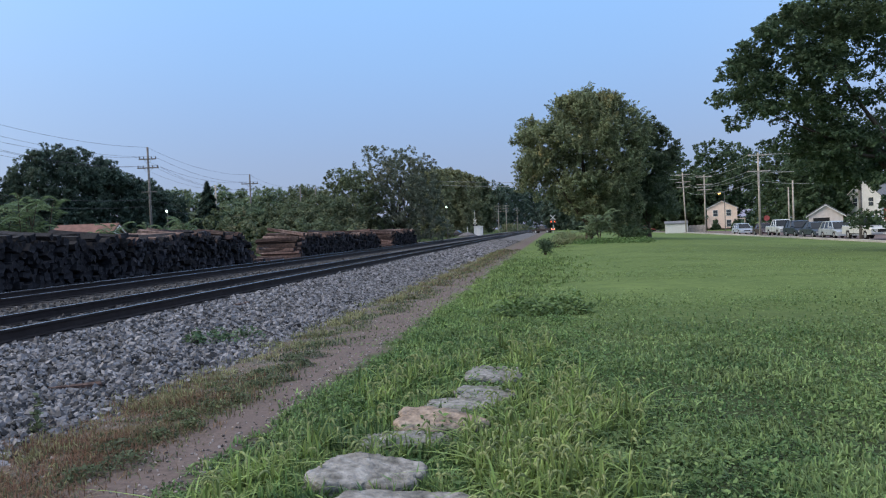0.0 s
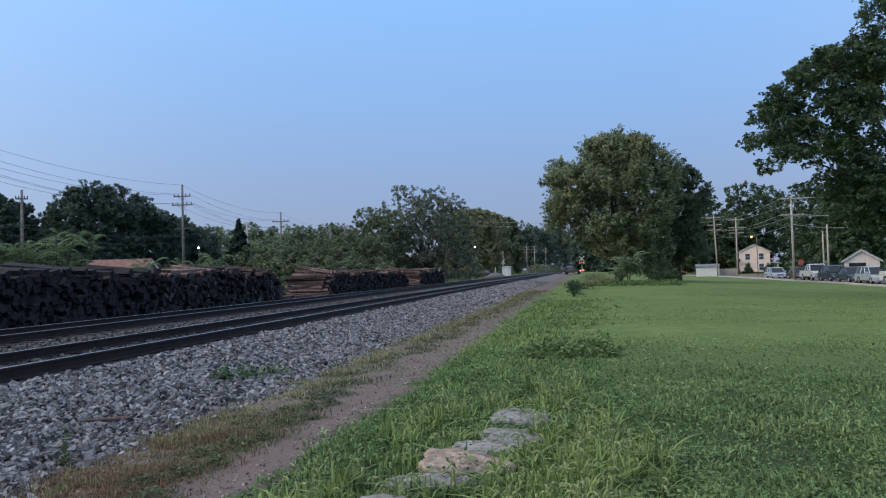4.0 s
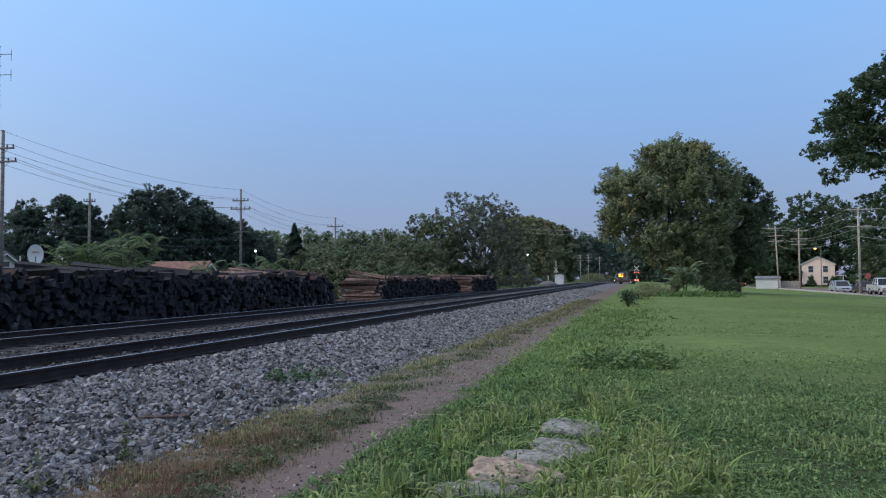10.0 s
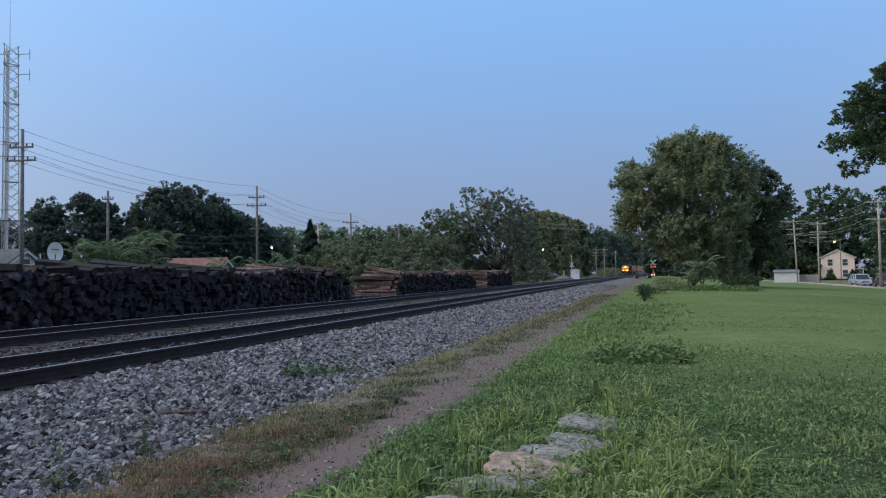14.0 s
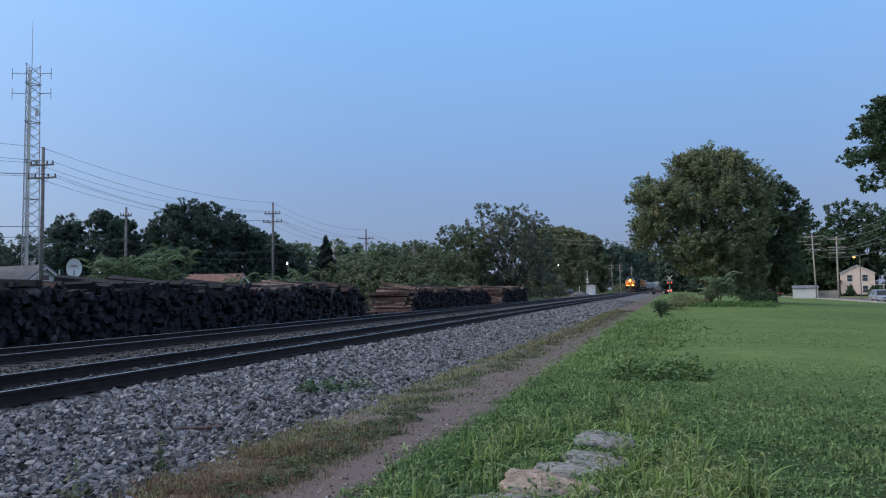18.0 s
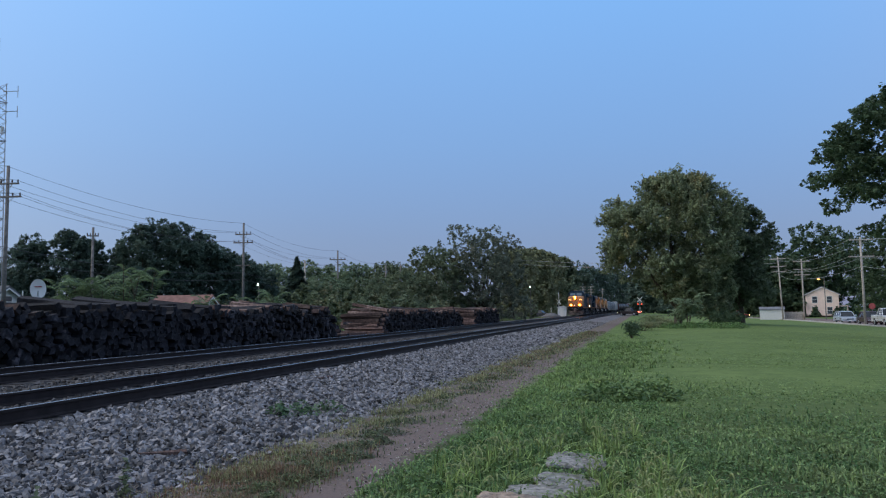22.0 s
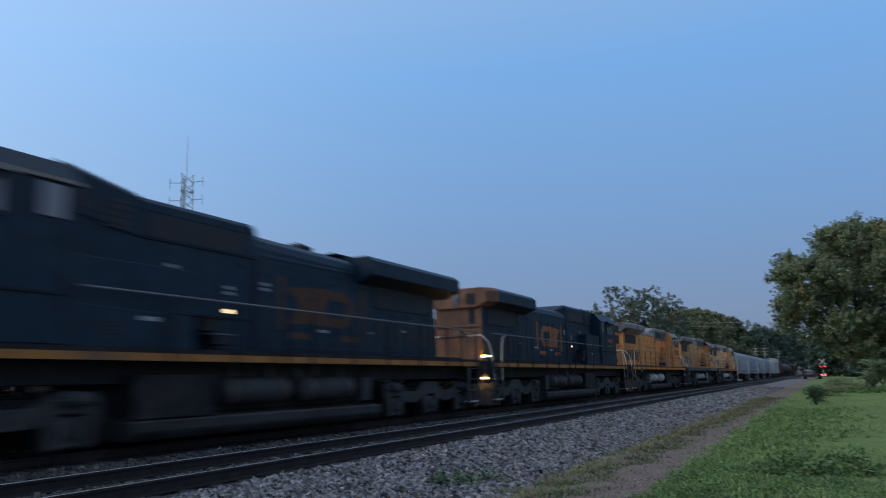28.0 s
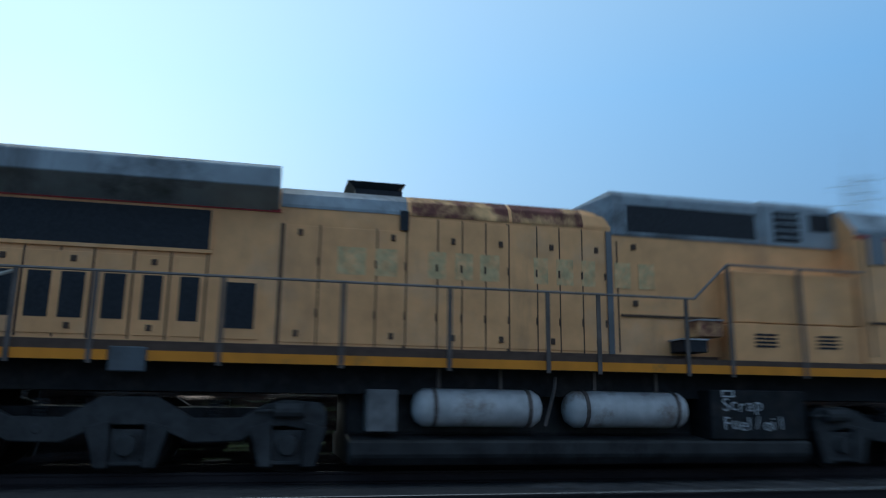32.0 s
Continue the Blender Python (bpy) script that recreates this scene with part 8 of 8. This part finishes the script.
def car_frame_mesh():
    f = Form()
    f.prism([(-1.2, 0.55), (-1.0, 0.62), (-0.45, 0.80), (0.45, 0.80), (1.0, 0.62), (1.2, 0.55), (1.2, 0.36), (0.95, 0.36), (0.5, 0.22), (-0.5, 0.22), (-0.95, 0.36), (-1.2, 0.36)], "x", 0.98, 1.14)
    return f.mesh("side_frame", M_UNDER, bevel=0.02)


CARWHEEL, CARFRAME = car_wheel_mesh(), car_frame_mesh()


def car_truck(root, yc):
    t = part("truck", Form().box(-1.0, 1.0, yc - 0.25, yc + 0.25, 0.45, 0.85), M_UNDER, root)
    for s in (1, -1):
        part("side_frame", CARFRAME, None, t, m=pose(0, yc, 0) if s == 1 else pose(0, yc, 0, 0, 0, 180))
    for dy in (-0.89, 0.89):
        part("wheelset", CARWHEEL, None, t, m=pose(0, yc + dy, 0))


def car_ends(root, L, mat):
    for e in (0, 1):
        def E(y, e=e):
            return y if e == 0 else L - y
        f = Form().tube((0, E(0.9), 0.88), (0, E(0.2), 0.88), 0.12, 0.12, 8).box(-0.2, 0.2, *sorted((E(0.0), E(0.28))), 0.72, 1.04)
        part("coupler", f, M_UNDER, root)
        for s in (1, -1):
            f = Form()
            for z in (0.5, 0.95, 1.4, 1.85, 2.3, 2.75, 3.2):
                f.box(*sorted((s * 1.0, s * 1.45)), *sorted((E(0.62), E(0.65))), z, z + 0.03)
            f.box(*sorted((s * 1.43, s * 1.46)), *sorted((E(0.60), E(0.66))), 0.45, 3.9).box(*sorted((s * 1.0, s * 1.03)), *sorted((E(0.60), E(0.66))), 0.45, 3.9)
            part("end_ladder", f, mat, root)


def hopper(label, mat, L=18.3):
    root = thing("covered_hopper", label, "rail wagon", group="covered hoppers of the train")
    side = [(-1.1, 1.35), (-1.48, 1.55), (-1.55, 2.6), (-1.48, 3.75), (-1.25, 4.15), (-0.5, 4.36), (0.5, 4.36), (1.25, 4.15), (1.48, 3.75), (1.55, 2.6), (1.48, 1.55), (1.1, 1.35)]
    f = Form()
    ends = [(x * 0.97, max(z, 3.1)) for x, z in side]
    f.rings([[(x, 0.75, z) for x, z in ends], [(x, 1.5, max(z, 2.9)) for x, z in side], [(x, 2.9, z) for x, z in side], [(x, L - 2.9, z) for x, z in side], [(x, L - 1.5, max(z, 2.9)) for x, z in side], [(x, L - 0.75, z) for x, z in ends]])
    part("body", f, mat, root, smooth=False)
    for s in (1, -1):
        part("side_sill", Form().box(*sorted((s * 1.38, s * 1.53)), 0.7, L - 0.7, 1.22, 1.42), mat, root)
        for i in range(1, 6):
            y = L * i / 6
            part("side_rib", Form().prism([(s * 1.535, 1.42), (s * 1.575, 2.6), (s * 1.505, 3.75), (s * 1.47, 3.75), (s * 1.53, 2.6), (s * 1.49, 1.42)], "y", y - 0.04, y + 0.04), mat, root)
        for e in (0, 1):
            def E(y, e=e):
                return y if e == 0 else L - y
            f = Form().box(*sorted((s * 1.36, s * 1.5)), *sorted((E(0.7), E(0.95))), 1.3, 3.3)
            f.add([(s * 1.49, E(1.9), 1.42), (s * 1.49, E(2.2), 1.42), (s * 1.49, E(1.3), 3.0), (s * 1.49, E(1.05), 3.0), (s * 1.4, E(1.9), 1.42), (s * 1.4, E(2.2), 1.42), (s * 1.4, E(1.3), 3.0), (s * 1.4, E(1.05), 3.0)],
                  [(0, 1, 2, 3), (4, 5, 6, 7), (0, 1, 5, 4), (1, 2, 6, 5), (2, 3, 7, 6), (3, 0, 4, 7)])
            part("end_post", f, M_HOPPER_END, root, "cream end post and brace")
        for z, w in ((2.95, 1.1), (2.72, 0.9), (2.3, 0.7)):
            part("stencil_bar", Form().box(*sorted((s * 1.553, s * 1.56)), 3.6, 3.6 + w, z, z + 0.12), M_SEAM_NAVY, root)
    for e in (0, 1):
        def E2(y, e=e):
            return y if e == 0 else L - y
        f = Form()
        f.add([(-1.3, E2(1.0), 3.1), (1.3, E2(1.0), 3.1), (1.3, E2(3.4), 1.2), (-1.3, E2(3.4), 1.2), (-1.3, E2(1.1), 3.2), (1.3, E2(1.1), 3.2), (1.3, E2(3.5), 1.3), (-1.3, E2(3.5), 1.3)],
              [(0, 1, 2, 3), (4, 5, 6, 7), (0, 1, 5, 4), (1, 2, 6, 5), (2, 3, 7, 6), (3, 0, 4, 7)])
        part("slope_sheet", f, M_HOPPER_END, root)
        part("end_platform", Form().box(-1.45, 1.45, *sorted((E2(0.5), E2(1.6))), 1.05, 1.2), M_HOPPER_END, root)
    f = Form()
    f.box(-0.45, 0.45, 1.0, L - 1.0, 4.46, 4.49)
    for i in range(16):
        y = 1.2 + i * (L - 2.4) / 15
        f.box(-0.45, -0.42, y, y + 0.05, 4.3, 4.62).box(0.42, 0.45, y, y + 0.05, 4.3, 4.62)
    f.box(-0.46, -0.43, 1.0, L - 1.0, 4.58, 4.62).box(0.43, 0.46, 1.0, L - 1.0, 4.58, 4.62)
    part("roof_walk", f, M_UNDER, root, "dark roof walkway")
    for i in range(3):
        y = L * (0.28 + 0.22 * i)
        f = Form().rings([[(-1.2, y - 1.6, 1.4), (1.2, y - 1.6, 1.4), (1.2, y + 1.6, 1.4), (-1.2, y + 1.6, 1.4)], [(-0.5, y - 0.4, 0.42), (0.5, y - 0.4, 0.42), (0.5, y + 0.4, 0.42), (-0.5, y + 0.4, 0.42)]])
        part("outlet_bay", f, M_UNDER, root)
    car_truck(root, 2.3)
    car_truck(root, L - 2.3)
    car_ends(root, L, M_HOPPER_END)
    return root


def boxcar(label, mat, L=17.5, top=4.4):
    root = thing("boxcar", label, "rail wagon", group="boxcars of the train")
    part("body", Form().prism([(-1.5, 1.1), (-1.5, 4.0), (-1.3, top - 0.1), (0, top), (1.3, top - 0.1), (1.5, 4.0), (1.5, 1.1)], "y", 0.7, L - 0.7), mat, root, bevel=0.02)
    for s in (1, -1):
        for i in range(9):
            y = 1.2 + i * (L - 2.4) / 8
            part("side_rib", Form().box(*sorted((s * 1.5, s * 1.56)), y - 0.05, y + 0.05, 1.1, 4.0), mat, root)
        part("sliding_door", Form().box(*sorted((s * 1.5, s * 1.58)), L / 2 - 1.6, L / 2 + 1.6, 1.15, 3.9), mat, root)
    part("centre_sill", Form().box(-0.4, 0.4, 0.6, L - 0.6, 0.75, 1.1), M_UNDER, root)
    car_truck(root, 2.2)
    car_truck(root, L - 2.2)
    car_ends(root, L, mat)
    return root


def tankcar(label, L=16.5):
    root = thing("tank_car", label, "rail wagon", group="tank cars of the train")
    f = Form()
    n = 20
    rows = []
    for y, r in ((0.9, 0.3), (1.0, 0.9), (1.3, 1.35), (1.7, 1.48), (L - 1.7, 1.48), (L - 1.3, 1.35), (L - 1.0, 0.9), (L - 0.9, 0.3)):
        rows.append([(r * math.cos(a), y, 2.65 + r * math.sin(a)) for a in (2 * math.pi * i / n for i in range(n))])
    f.rings(rows)
    part("tank", f, M_BLACKCAR, root, smooth=True)
    part("dome", Form().tube((0, L / 2, 4.0), (0, L / 2, 4.5), 0.55, 0.5, 14), M_BLACKCAR, root)
    part("underframe", Form().box(-0.5, 0.5, 0.6, L - 0.6, 0.8, 1.2), M_UNDER, root)
    part("saddle", Form().box(-1.3, 1.3, 1.6, 2.6, 1.0, 1.6).box(-1.3, 1.3, L - 2.6, L - 1.6, 1.0, 1.6), M_UNDER, root)
    car_truck(root, 2.1)
    car_truck(root, L - 2.1)
    car_ends(root, L, M_BLACKCAR)
    return root


# the train, head first
M_CHALK = material("smeared_white_chalk", (0.40, 0.41, 0.42), 0.9, vary=0.4, scale=9)
CONSIST = []


def couple(ob, length, flipped=False):
    off = CONSIST[-1][1] + CONSIST[-1][2] if CONSIST else 0.0
    CONSIST.append((ob, off, length, flipped))


couple(loco("dark blue leading diesel locomotive with a gold nose and burning headlights", M_NAVY, M_NAVY, M_SEAM_NAVY, M_AMBER, 23.3, navy=True, leading=True, kind=0), 23.3, True)
couple(loco("dark blue diesel locomotive running long hood first, orange emblem", M_NAVY, M_NAVY, M_SEAM_NAVY, M_AMBER, 22.3, navy=True, kind=1), 22.3)
couple(loco("yellow diesel locomotive with grey roof and red line", M_YELLOW[0], M_GREY_BROWN, M_SEAM, M_STRIPE, kind=2), 21.65)
couple(loco("yellow diesel locomotive with paler worn patches and grey roof", M_YELLOW[1], M_GREY_BROWN, M_SEAM, M_STRIPE, kind=3), 21.65)
last = loco("faded tan-yellow diesel locomotive with rust patches and chalk writing", M_YELLOW[2], M_GREY, M_SEAM, M_STRIPE, kind=4)
couple(last, 21.65)
for words, z in (("Scrap", 0.96), ("Fuel/oil", 0.66)):
    for i, letter in enumerate(words):
        part("letter", text_mesh(letter, 0.30, M_CHALK), None, last, "white chalked letter", m=pose(1.452, 12.62 + i * 0.150, z + 0.015 * math.sin(i * 2.1), 90, 0, 90))
part("chalk_mark", Form().box(1.445, 1.453, 12.62, 12.85, 1.27, 1.295).box(1.445, 1.453, 12.62, 12.85, 1.18, 1.205).box(1.445, 1.453, 12.62, 12.65, 1.2, 1.27).box(1.445, 1.453, 12.82, 12.85, 1.2, 1.27), M_CHALK, last)
four = CONSIST[3][0]
part("chalk_panel", Form().box(1.442, 1.449, 12.5, 13.45, 0.72, 1.30), M_CHALK, four, "pale scrawled panel on the equipment box")
for i in range(3):
    for k in range(4 - i % 2):
        part("scrawl_bar", Form().box(1.449, 1.454, 12.56 + k * 0.23, 12.70 + k * 0.23, 0.80 + i * 0.17 + 0.02 * (k % 2), 0.86 + i * 0.17), M_UNDER, four)
# ground lights under the platforms where the first units couple
for i, y in ((0, 0.62), (1, 0.62), (1, 21.6)):
    part("step_light", Form().box(1.05, 1.25, y, y + 0.16, 1.12, 1.16), M_STEPLIGHT, CONSIST[i][0], "small yellow step light")

for i in range(5):
    couple(hopper("pale grey covered hopper wagon with cream ends" if i < 4 else "cream covered hopper wagon", M_HOPPER[(0, 1, 0, 1, 2)[i]]), 18.3)
couple(boxcar("tall white boxcar in the train", M_HOPPER[2], top=4.9), 17.5)
couple(boxcar("dark red boxcar in the train", M_BOXRED), 17.5)
for i in range(4):
    couple(tankcar("black tank car in the train"), 16.5)
for i in range(3):
    couple(boxcar("dark red boxcar in the train", M_BOXRED), 17.5)


def motions():
    ts = [0.5 * i for i in range(63)] + [31.5, 31.6, 31.7, 31.8, 31.9, 32.0]
    for ob, off, length, flipped in CONSIST:
        rows = []
        for s in ts:
            y = head_y(s) + off
            a, b = track_dx(y), track_dx(y + length)
            turn = -math.degrees(math.atan2(b - a, length))
            if flipped:
                rows.append((s, pose(TRACK_FAR + b, y + length, RAIL_Z, 0, 0, turn + 180)))
            else:
                rows.append((s, pose(TRACK_FAR + a, y, RAIL_Z, 0, 0, turn)))
        walk(ob, rows)


motions()
